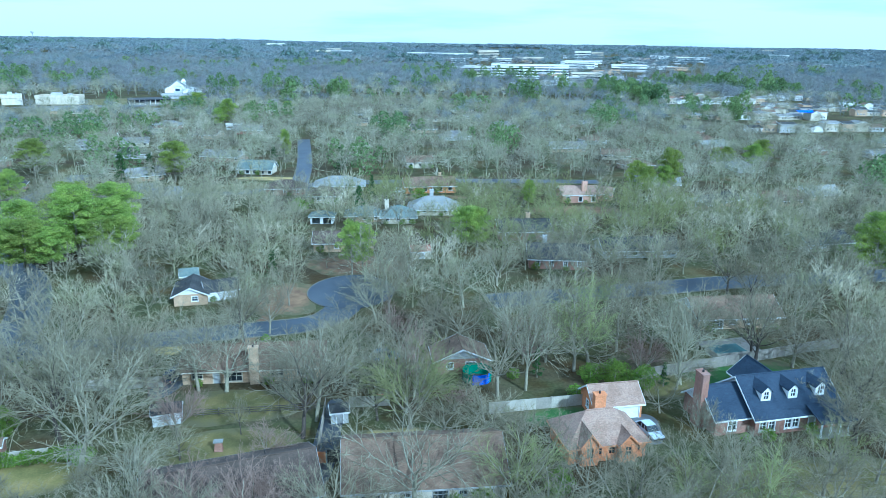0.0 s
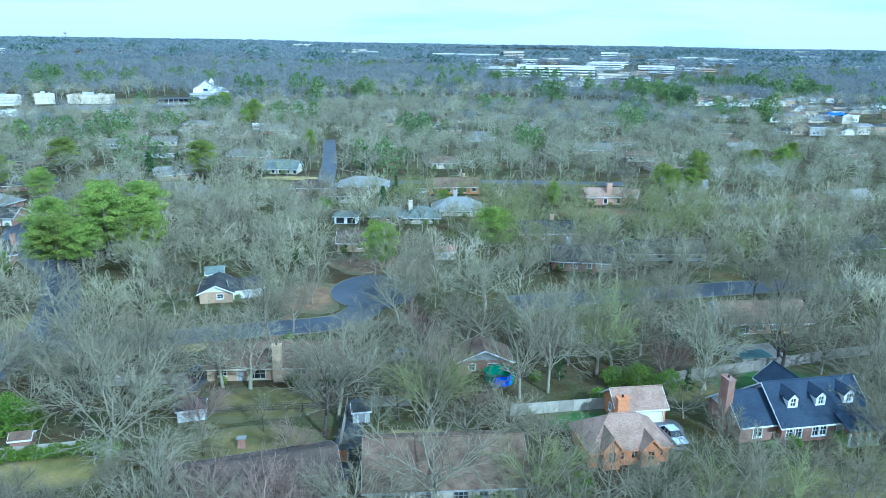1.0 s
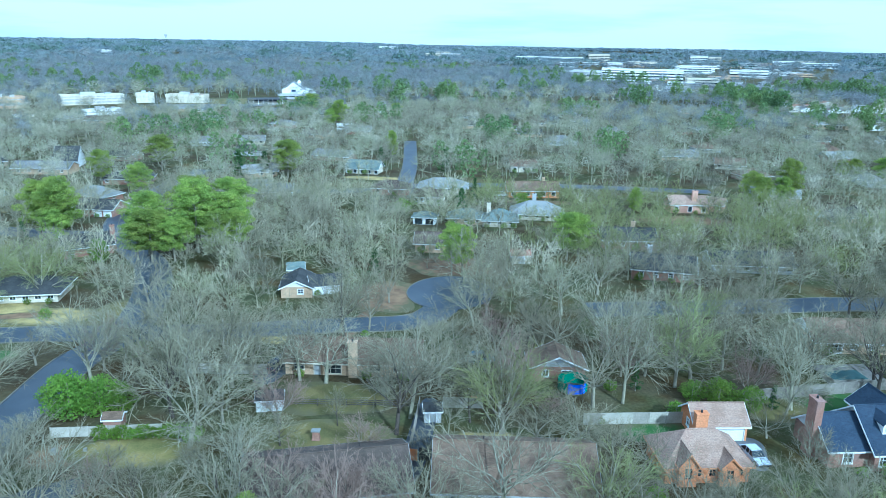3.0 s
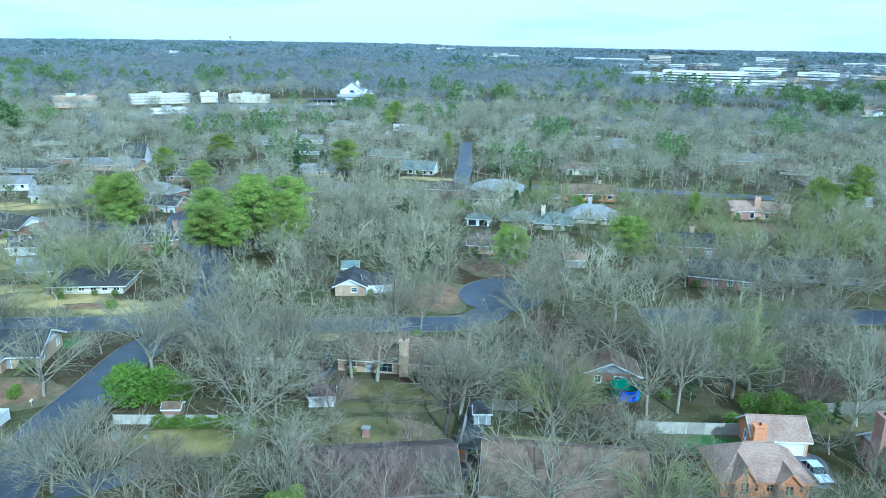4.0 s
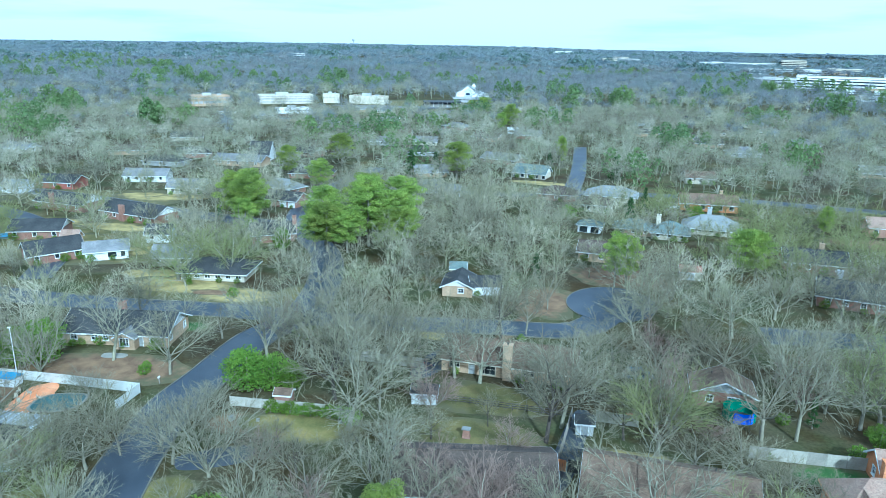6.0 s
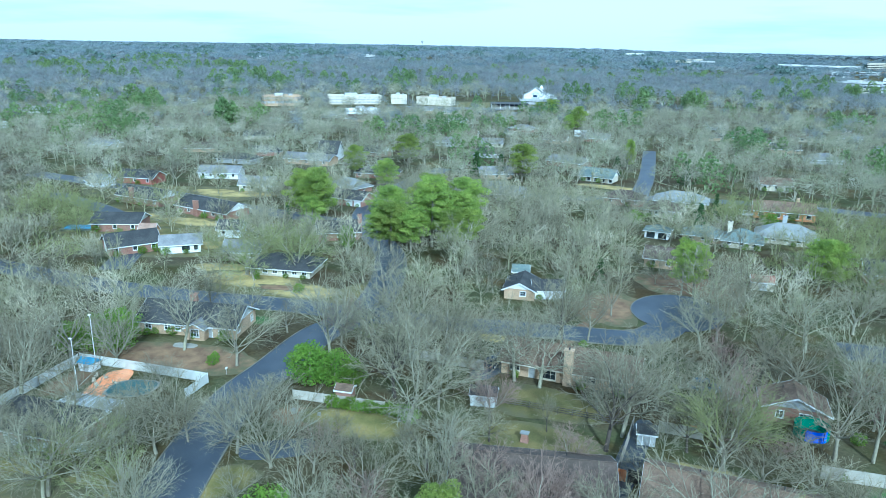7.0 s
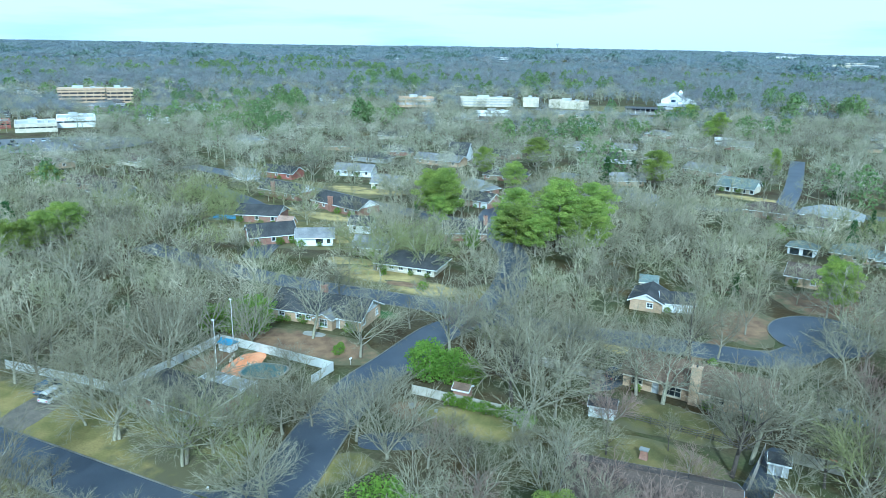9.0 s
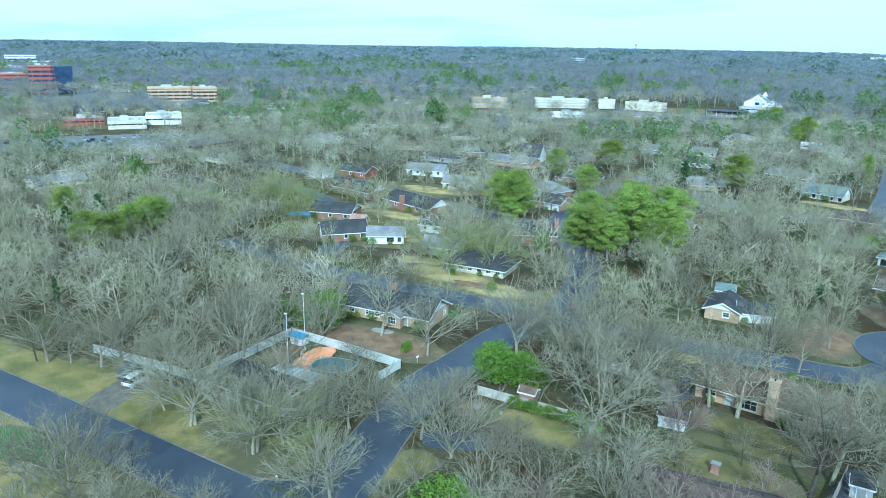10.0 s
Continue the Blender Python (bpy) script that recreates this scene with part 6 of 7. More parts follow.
def bare_kind(key, n, height, spread, counts, mats, twig_r, trunk=0.4, up=0.35, sides=(7, 5, 4, 3), split=2, tilt=(0.5, 1.0), wiggle=0.1):
    BARE[key] = []
    for i in range(n):
        o = scaled(grow(rng, height, spread * rng.uniform(0.9, 1.1), counts, trunk, up, 0.05, wiggle, tilt), height)
        t = arrays(o, 0, split, sides, 0.025)
        c = arrays(o, split, len(o), [sides[min(k, len(sides) - 1)] for k in range(len(o))], twig_r * 1.2, twig_r)
        BARE[key].append((tri_mesh("trunk", *t, M[mats[0]]), tri_mesh("crown", *c, M[mats[1]])))


bare_kind("oak", 7, 15, 7.6, (8, 7, 6, 6), ("bark", "twig"), 0.021, 0.3, 0.28, tilt=(0.6, 1.3), wiggle=0.14)
bare_kind("dark", 4, 15, 6.8, (8, 7, 6, 6), ("bark_dark", "twig"), 0.021, 0.4, 0.28, tilt=(0.6, 1.3), wiggle=0.14)
bare_kind("pale", 6, 15, 7.4, (8, 7, 6, 6), ("bark_pale", "twig_pale"), 0.02, 0.36, 0.3, split=3, tilt=(0.6, 1.3), wiggle=0.16)
bare_kind("broom", 4, 11, 8.0, (9, 7, 6, 5), ("bark_pale", "twig_pale"), 0.02, 0.12, 0.4, split=3, tilt=(0.25, 0.85), wiggle=0.07)
bare_kind("bud", 4, 13, 6.6, (8, 8, 7, 6), ("bark", "twig_green"), 0.018, 0.22, 0.3, tilt=(0.5, 1.2), wiggle=0.12)
bare_kind("red", 3, 11, 6.0, (8, 8, 7, 6), ("bark", "twig_red"), 0.018, 0.2, 0.3, tilt=(0.5, 1.2), wiggle=0.12)
LABEL = {"oak": "tall bare winter tree with grey-brown branches", "dark": "tall bare tree with a dark trunk", "pale": "bare sycamore with pale bark and branches", "broom": "low spreading bare tree with pale upswept branches",
         "bud": "bare tree with olive-green budding twigs", "red": "small bare tree with russet twigs"}
TREES = []


def bare_tree(key, x, y, height, i=None, yaw=None, fat=1.0):
    i = len(TREES) if i is None else i
    tm, cm = BARE[key][i % len(BARE[key])]
    base = {"oak": 15, "dark": 15, "pale": 15, "broom": 11, "bud": 13, "red": 11}[key]
    k = height / base
    t = new("tree")
    t.matrix_world = pose(x, y, 0, 0, 0, (x * 37 + y * 53) % 360 if yaw is None else yaw) @ Matrix.Diagonal((k * fat, k * fat, k, 1))
    tagged(t, LABEL[key], "tree", "bare trees of the gardens")
    part("trunk", tm, None, t)
    part("crown", cm, None, t)
    TREES.append((x, y))


def conifer(rng, height, mat, kind="pine"):
    """Trunk with whorls of boughs and needle clumps."""
    z0 = 0.26 if kind == "pine" else 0.08
    seg, cen, rad = [], [], []
    n = 36 if kind == "pine" else 22
    for k in range(n):
        f = z0 + (1 - z0) * (k + rng.uniform(0, 0.8)) / n
        a = k * 2.4 + rng.uniform(-0.4, 0.4)
        reach = height * (0.235 * math.sin(0.5 + (f - z0) / (1 - z0) * 2.35) + 0.03 if kind == "pine" else 0.24 * (1.04 - f)) * rng.uniform(0.7, 1.1)
        p = np.array([0, 0, height * f * 0.95])
        q = p + np.array([math.cos(a) * reach, math.sin(a) * reach, reach * rng.uniform(0.05, 0.4)])
        seg.append((p, q))
        for w in (0.55, 0.95):
            cen.append(p * (1 - w) + q * w + rng.normal(0, 0.12, 3))
            rad.append(height * (0.074 if kind == "pine" else 0.055) * rng.uniform(0.75, 1.25))
    cen.append(np.array([0, 0, height * 0.97]))
    rad.append(height * 0.06)
    a, b = np.array([s[0] for s in seg]), np.array([s[1] for s in seg])
    t = merge([tubes(np.array([[0, 0, -0.1]]), np.array([[0, 0, height * 0.96]]), np.array([height * 0.016 + 0.05]), np.array([0.04]), 8), tubes(a, b, np.full(len(a), 0.06), np.full(len(a), 0.03), 4)])
    return tri_mesh("trunk", *t, M["bark"]), tri_mesh("crown", *leaf_cloud(rng, cen, rad, 120, 0.17, 0.62), M[mat])


def round_evergreen(rng, height, width, mat):
    cen, rad = [], []
    for k in range(26):
        a, f = k * 2.4, (k + 0.5) / 26
        w = width * 0.5 * math.sin(0.35 + f * 2.5) * rng.uniform(0.45, 0.95)
        cen.append(np.array([math.cos(a) * w, math.sin(a) * w, height * (0.14 + 0.76 * f)]))
        rad.append(min(width, height) * rng.uniform(0.13, 0.2))
    t = tubes(np.array([[0, 0, -0.1]]), np.array([[0, 0, height * 0.8]]), np.array([0.16]), np.array([0.05]), 7)
    return tri_mesh("trunk", *t, M["bark"]), tri_mesh("crown", *leaf_cloud(rng, cen, rad, 170, 0.135, 0.85), M[mat])


EVER = {"pine": [conifer(rng, 18, "pine") for _ in range(4)], "cedar": [conifer(rng, 10, "cedar", "cedar") for _ in range(3)], "round": [round_evergreen(rng, 5, 5.5, "leaf") for _ in range(3)],
        "hedge": [round_evergreen(rng, 2, 2.8, "leaf") for _ in range(3)]}
ELAB = {"pine": ("tall pine with yellow-green needle clumps", "tree", 18), "cedar": ("dark green conical cedar", "tree", 10), "round": ("bright green broad-leaved evergreen", "tree", 5), "hedge": ("clipped green garden shrub", "shrub", 2)}


def evergreen(key, x, y, height, i=0, fat=1.0):
    tm, cm = EVER[key][i % len(EVER[key])]
    lab, cat, base = ELAB[key]
    k = height / base
    t = new("shrub" if cat == "shrub" else "pine_tree" if key == "pine" else "evergreen_tree")
    t.matrix_world = pose(x, y, 0, 0, 0, (x * 41 + y * 29) % 360) @ Matrix.Diagonal((k * fat, k * fat, k, 1))
    tagged(t, lab, cat, "evergreens of the gardens")
    part("trunk", tm, None, t)
    part("crown", cm, None, t)
    TREES.append((x, y))


# trees that stand out
for key, x, y, h, fat in (
    ("pale", -44.8, 76.4, 17.3, 1.0), ("dark", -18.6, 84.5, 17.4, 0.85), ("pale", -11.5, 85.1, 8.5, 0.6), ("pale", -3.0, 68.6, 14.6, 1.0), ("bud", 8.6, 70.0, 11.4, 1.1), ("broom", 35.0, 85.4, 7.6, 0.85),
    ("pale", 37.9, 101.7, 16.9, 0.8), ("dark", 52.0, 107.1, 17.2, 0.95), ("dark", 60.8, 142.5, 13, 0.9), ("oak", 56.2, 84.6, 11.5, 1.1), ("oak", -31.5, 119.7, 13.2, 0.7), ("dark", -34.7, 114.6, 17.4, 0.75),
    ("pale", -36.6, 117.6, 15.0, 0.8), ("oak", -31.0, 134.1, 13.0, 0.7), ("oak", 8.6, 97.2, 17.6, 0.8), ("bud", 24.8, 109.5, 15.6, 1.0), ("pale", 13.1, 99.1, 17.2, 0.7), ("dark", -27.2, 85.3, 7.0, 0.6),
    ("broom", -54.9, 59.8, 11.6, 1.1), ("broom", -33.8, 64.6, 11.0, 1.0), ("pale", -91.7, 80.0, 14.0, 0.9), ("oak", -79.4, 79.8, 14.8, 0.85), ("pale", -66.6, 88.4, 16.8, 0.85), ("oak", -67.4, 110.6, 12.5, 1.0),
    ("pale", -90.4, 134.5, 10.5, 1.0), ("bud", -111.3, 117.0, 13.5, 1.35), ("bud", -107.0, 114.6, 10.0, 1.1), ("oak", 12.0, 148.0, 12.0, 1.1), ("oak", 20.0, 166.0, 13.0, 1.1), ("oak", 30.0, 170.0, 13.0, 1.1), ("oak", 14.0, 160.0, 12.0, 1.1), ("pale", -86.0, 39.6, 11.5, 1.1), ("dark", -87.2, 22.8, 8.2, 1.0), ("pale", -73.7, 42.0, 12.4, 0.9), ("pale", -96.6, 54.0, 15.0, 1.0),
    ("oak", -110.4, 40.3, 12.0, 1.1), ("oak", -118.3, 35.2, 9.5, 1.0), ("pale", -58.2, 42.8, 9.4, 1.1), ("oak", -121.5, 32.6, 13.6, 1.0), ("pale", -151.3, 65.0, 13.0, 1.1), ("pale", -70.0, 49.6, 9.4, 0.9),
    ("oak", -79.0, 45.4, 8.6, 1.1), ("oak", -82.0, 52.0, 10.5, 1.1), ("pale", -76.5, 55.5, 8.0, 0.8), ("oak", -68.5, 59.0, 9.0, 0.9), ("red", -50.6, 65.0, 6.0, 1.0), ("red", -22.0, 79.0, 7.0, 1.0),
    ("oak", -41.0, 60.0, 9.5, 1.2), ("oak", -49.5, 61.5, 8.0, 1.1), ("oak", -26.5, 60.5, 11.5, 1.1), ("red", -19.5, 62.0, 10.5, 1.2), ("broom", -12.8, 59.0, 10.0, 0.9), ("oak", 17.0, 71.5, 9.5, 1.1), ("oak", 24.0, 73.0, 8.8, 1.1),
    ("oak", 30.5, 75.0, 8.5, 1.2), ("broom", 37.0, 77.0, 8.0, 1.0), ("oak", 43.0, 77.5, 7.6, 1.1), ("bud", 49.5, 78.0, 7.2, 1.0), ("oak", 54.0, 76.0, 9.0, 1.1), ("oak", 60.0, 80.5, 10.0, 1.1), ("oak", 12.4, 66.5, 11.0, 1.1),
    ("oak", 20.0, 64.0, 12.0, 1.1), ("oak", 28.5, 65.0, 11.5, 1.1), ("bud", 36.5, 67.0, 11.0, 1.1), ("oak", 45.0, 69.0, 10.6, 1.1), ("oak", 42.0, 160.0, 12.5, 1.0), ("oak", 50.0, 161.0, 13.5, 1.0), ("oak", 58.5, 164.0, 12.5, 1.0), ("oak", 34.0, 152.0, 12.0, 1.0), ("oak", 24.0, 152.0, 13.0, 1.0), ("pale", 29.5, 149.0, 12.0, 1.0), ("oak", 66.0, 142.0, 13.0, 1.1), ("oak", 45.0, 141.0, 13.0, 1.1), ("oak", 75.0, 146.0, 13.0, 1.1), ("oak", 36.0, 136.0, 13.0, 1.1), ("oak", 84.0, 148.0, 13.0, 1.1), ("oak", -10.5, 131.0, 13.0, 1.0), ("oak", -8.0, 140.0, 14.0, 1.0), ("pale", -12.5, 125.5, 13.0, 0.9), ("oak", -9.0, 149.0, 14.0, 1.0), ("oak", -15.0, 155.0, 13.0, 0.9), ("oak", 3.5, 61.0, 11.0, 0.9), ("broom", -65.5, 30.0, 6.0, 1.0), ("oak", -85.0, 47.0, 9.0, 1.2), ("dark", -89.5, 45.0, 8.0, 1.2), ("oak", -74.0, 51.0, 9.5, 1.2), ("dark", -80.0, 57.5, 7.0, 0.8), ("oak", -70.0, 55.0, 8.6, 1.2), ("bud", -66.5, 47.0, 7.5, 1.1), ("oak", -73.0, 61.0, 9.0, 1.2), ("dark", 60.5, 91.5, 11.5, 1.15), ("dark", 62.5, 94.5, 12.0, 1.1), ("oak", 65.5, 90.0, 11.0, 1.1), ("oak", -168.0, 66.0, 11.0, 1.1), ("oak", -176.0, 76.0, 11.0, 1.1), ("bud", -160.0, 70.0, 10.0, 1.1),
):
    bare_tree(key, x, y, h, fat=fat * 1.2)
for key, x, y, h, fat in (
    ("oak", -73.8, 42.6, 12.9, 1.2), ("bud", -73.2, 46.2, 10.4, 1.1), ("oak", -85.8, 40.2, 13.7, 1.1), ("pale", -59.8, 44.3, 10, 0.7), ("dark", -81.3, 29.5, 5.1, 1), ("pale", -58.4, 40.2, 11, 0.65), ("oak", -71.6, 58.6, 8.5, 1.2), ("oak", -74.7, 54.3, 8, 1.2),
    ("pale", -62.1, 94.5, 12.3, 1.1), ("broom", -65.3, 62.7, 7.6, 1.2), ("dark", -123.4, 37.3, 7.7, 1.1), ("oak", -113.4, 38.2, 12.6, 1.1), ("oak", -107.8, 47, 8, 1.1), ("dark", -122.9, 31.4, 7.9, 1), ("oak", -77.5, 122.8, 13.1, 1.1), ("pale", -142.3, 61.8, 13.7, 1),
    ("oak", -158.2, 81.5, 15, 1), ("bud", -111.1, 132.3, 10.3, 1.6), ("dark", -120.2, 82.6, 11.3, 1.1), ("red", -28, 66.5, 9.1, 1), ("red", -21.3, 67.1, 8.9, 1), ("red", -16.5, 68.2, 8, 1), ("red", -24.2, 66.1, 7.4, 1.1), ("oak", 55.9, 88.8, 10.1, 1.2),
    ("dark", 54.3, 83, 8.8, 1.2), ("bud", 28.8, 130.4, 10.5, 1.1), ("oak", 38.9, 130.8, 11.6, 1.2), ("oak", 18, 116.5, 12.7, 1.1), ("oak", 11.1, 118.8, 13, 1.1), ("dark", 52.9, 110.7, 14, 1), ("pale", 36.6, 100, 12.1, 0.8), ("pale", 4.3, 134.1, 12.5, 1.2),
    ("pale", -17.6, 89.2, 15.9, 0.9),
    ("oak", 47, 121, 12, 1.1), ("dark", 55.5, 118.5, 13, 1), ("oak", -79.5, 62.5, 8, 1), ("bud", -101.1, 122.3, 13.1, 1.25), ("oak", 40, 137, 12, 1.1), ("oak", 70, 137, 12.5, 1.1), ("dark", 63, 138, 13, 1), ("oak", 26, 135.5, 11.5, 1.1), ("oak", 33, 132, 11, 1),
):
    bare_tree(key, x, y, h, fat=fat * 1.1)
for key, x, y, h, fat in (
    ("pine", -86.1, 160.0, 18.9, 1.0), ("pine", -96.9, 156.0, 16.2, 1.1), ("pine", -90.0, 167.0, 18.0, 1.1), ("pine", -83.0, 173.0, 17.0, 1.1), ("pine", -93.0, 150.5, 13.0, 1.2), ("pine", -79.5, 165.0, 15.0, 1.0),
    ("pine", -122.6, 158.4, 18.0, 1.0), ("pine", -131.4, 162.6, 16.0, 1.0), ("pine", -126.5, 163.0, 15.0, 1.0), ("pine", -120.0, 153.0, 11.0, 1.0), ("pine", -88.0, 152.0, 11.0, 1.3), ("pine", -80.0, 158.0, 11.5, 1.3), ("pine", -97.0, 151.0, 10.0, 1.3), ("pine", -75.5, 160.0, 12.0, 1.1),
    ("pine", -20.8, 154.3, 12.6, 0.95), ("pine", -18.6, 156.0, 11.8, 0.9), ("pine", 5.8, 172.0, 12.4, 1.2), ("pine", 8.6, 174.0, 11.6, 1.2), ("pine", 66.5, 240.6, 13.0, 1.15), ("pine", 70.5, 243.0, 11.0, 1.2), ("pine", 80.0, 248.0, 16.5, 0.9),
    ("pine", 77.0, 245.0, 11.0, 1.1), ("pine", 120.0, 312.0, 8.0, 1.5), ("pine", 125.0, 312.0, 8.5, 1.5), ("pine", 133.0, 303.7, 11.0, 1.5), ("pine", 138.0, 307.0, 12.5, 1.2), ("pine", 96.8, 151.6, 17.0, 1.1), ("pine", 101.0, 149.0, 14.0, 1.2), ("pine", 105.0, 156.0, 18.0, 1.1),
    ("round", -64.4, 80.2, 7.2, 1.0), ("round", -61.0, 82.0, 6.0, 1.0), ("round", -67.0, 82.4, 5.4, 1.0), ("round", -58.5, 83.4, 4.6, 0.9), ("round", -104.5, 72.5, 6.6, 1.0), ("round", -101.0, 74.5, 7.6, 1.0), ("round", -107.4, 70.0, 5.6, 1.0),
    ("round", 27.2, 100.6, 4.6, 1.2), ("round", 31.6, 99.8, 4.0, 1.1), ("round", 23.6, 101.8, 3.4, 1.1), ("cedar", 35.0, 101.0, 4.2, 1.0), ("cedar", 15.4, 103.6, 5.0, 1.0), ("round", -103.6, 146.0, 6.4, 0.7), ("cedar", -128.6, 152.8, 7.6, 0.9), ("cedar", -26.0, 213.0, 9.0, 1.2),
    ("pine", -27.6, 53.5, 10.4, 1.1), ("round", -44.6, 48.4, 7.0, 1.1), ("pine", -177.7, 60.5, 11.7, 1.25), ("pine", -179.0, 66.9, 10.0, 1.3), ("pine", -183.5, 73.0, 10.5, 1.3), ("pine", -186.1, 78.7, 11.2, 1.3), ("pine", -190.0, 83.5, 10.0, 1.2), ("cedar", -196.0, 62.0, 9.5, 1.4), ("cedar", -206.0, 74.0, 9.5, 1.4), ("pine", -248.0, 103.3, 11.0, 1.4),
    ("pine", -215.0, 68.0, 11.0, 1.3), ("cedar", -135.5, 39.4, 9.8, 0.6), ("cedar", -119.4, 60.3, 5.7, 0.6), ("cedar", -38.0, 150.0, 7.0, 1.2), ("cedar", -24.0, 231.0, 9.0, 1.0), ("round", -8.0, 231.0, 4.6, 1.2), ("round", -45.0, 214.0, 4.4, 1.4),
    ("pine", -156.4, 266.8, 14.3, 1.3), ("pine", -134.0, 214.0, 12.0, 1.2), ("pine", -100.0, 260.0, 15.0, 1.2), ("pine", -160.0, 232.0, 13.0, 1.1), ("cedar", -118.0, 256.0, 11.0, 1.4), ("cedar", -110.0, 262.0, 10.0, 1.4), ("pine", 27.2, 221.3, 9.9, 0.8),
    ("pine", -73.3, 325.1, 12.0, 0.8), ("pine", -70.0, 314.0, 9.0, 0.8), ("pine", -130.0, 429.0, 16.7, 1.0), ("pine", -133.0, 420.0, 12.0, 1.1), ("pine", -109.0, 498.0, 10.0, 1.6), ("pine", -175.5, 508.9, 14.5, 1.4), ("pine", -183.0, 505.0, 12.0, 1.4), ("cedar", -70.0, 290.0, 9.0, 1.2), ("cedar", -42.0, 286.0, 10.0, 1.3),
    ("round", 14.2, 72.6, 3.6, 1.0), ("round", -46.0, 40.6, 6.0, 1.0),
):
    evergreen(key, x, y, h, int(abs(x * 3 + y)), fat * (1.15 if key == "pine" and x < -75 else 1.0))
for i in range(14):
    f = i / 13
    evergreen("hedge", -57.5 + 12.5 * f, 76.2 + 3.2 * f, 1.5 + 0.5 * (i % 3 == 0), i)
for i, (x, y) in enumerate(((-101.6, 82.6), (-98.4, 83.6), (-88.6, 86.6), (-84.5, 80.0), (-83.0, 78.0), (-45.2, 77.6), (-31.4, 116.4), (2.0, 70.0), (5.0, 70.6), (41.5, 85.2), (44.8, 85.6), (-93, 113), (-107, 115.6), (-47.5, 79.0), (20.5, 96.8), (9.5, 92.6), (11.5, 103))):
    evergreen("hedge", x, y, 1.3 + 0.5 * (i % 3), i)


# ---- woods and garden trees ----
CLEAR = [(-95, 30, 9), (-73, 38, 4), (-106, 33, 7), (-51, 74, 4.5), (-60, 71.5, 3), (-92, 77, 6), (-88, 64, 5), (-98, 63, 4), (-99, 112, 6), (-24, 141, 4.5), (-34, 136, 3), (-176, 184, 7),
         (-29, 92, 3), (-28, 82, 3), (-14.5, 86, 3), (-5, 84, 3), (17, 91, 4), (25, 89, 5), (49, 104, 6), (49.6, 112, 3), (59, 149, 4), (-155, 148, 4), (-150, 141, 3), (-117, 172, 4),
         (-74, 276, 6), (-37, 244, 6), (-18, 201, 6), (-3, 211, 6), (-5, 243, 6), (46, 231, 6), (-232, 566, 45), (-290, 555, 50), (-247, 650, 25), (-345, 528, 40), (-270, 585, 45), (-395, 150, 40), (-430, 185, 22), (-565, 285, 30), (-730, 235, 30), (-460, 140, 12), (205, 520, 22), (240, 515, 22), (275, 515, 22), (330, 555, 20), (210, 640, 15), (250, 645, 15), (290, 650, 15), (210, 445, 13), (250, 450, 13), (290, 590, 18), (330, 600, 16), (235, 480, 16), (275, 480, 16), (310, 520, 16), (360, 530, 20), (400, 545, 18)]
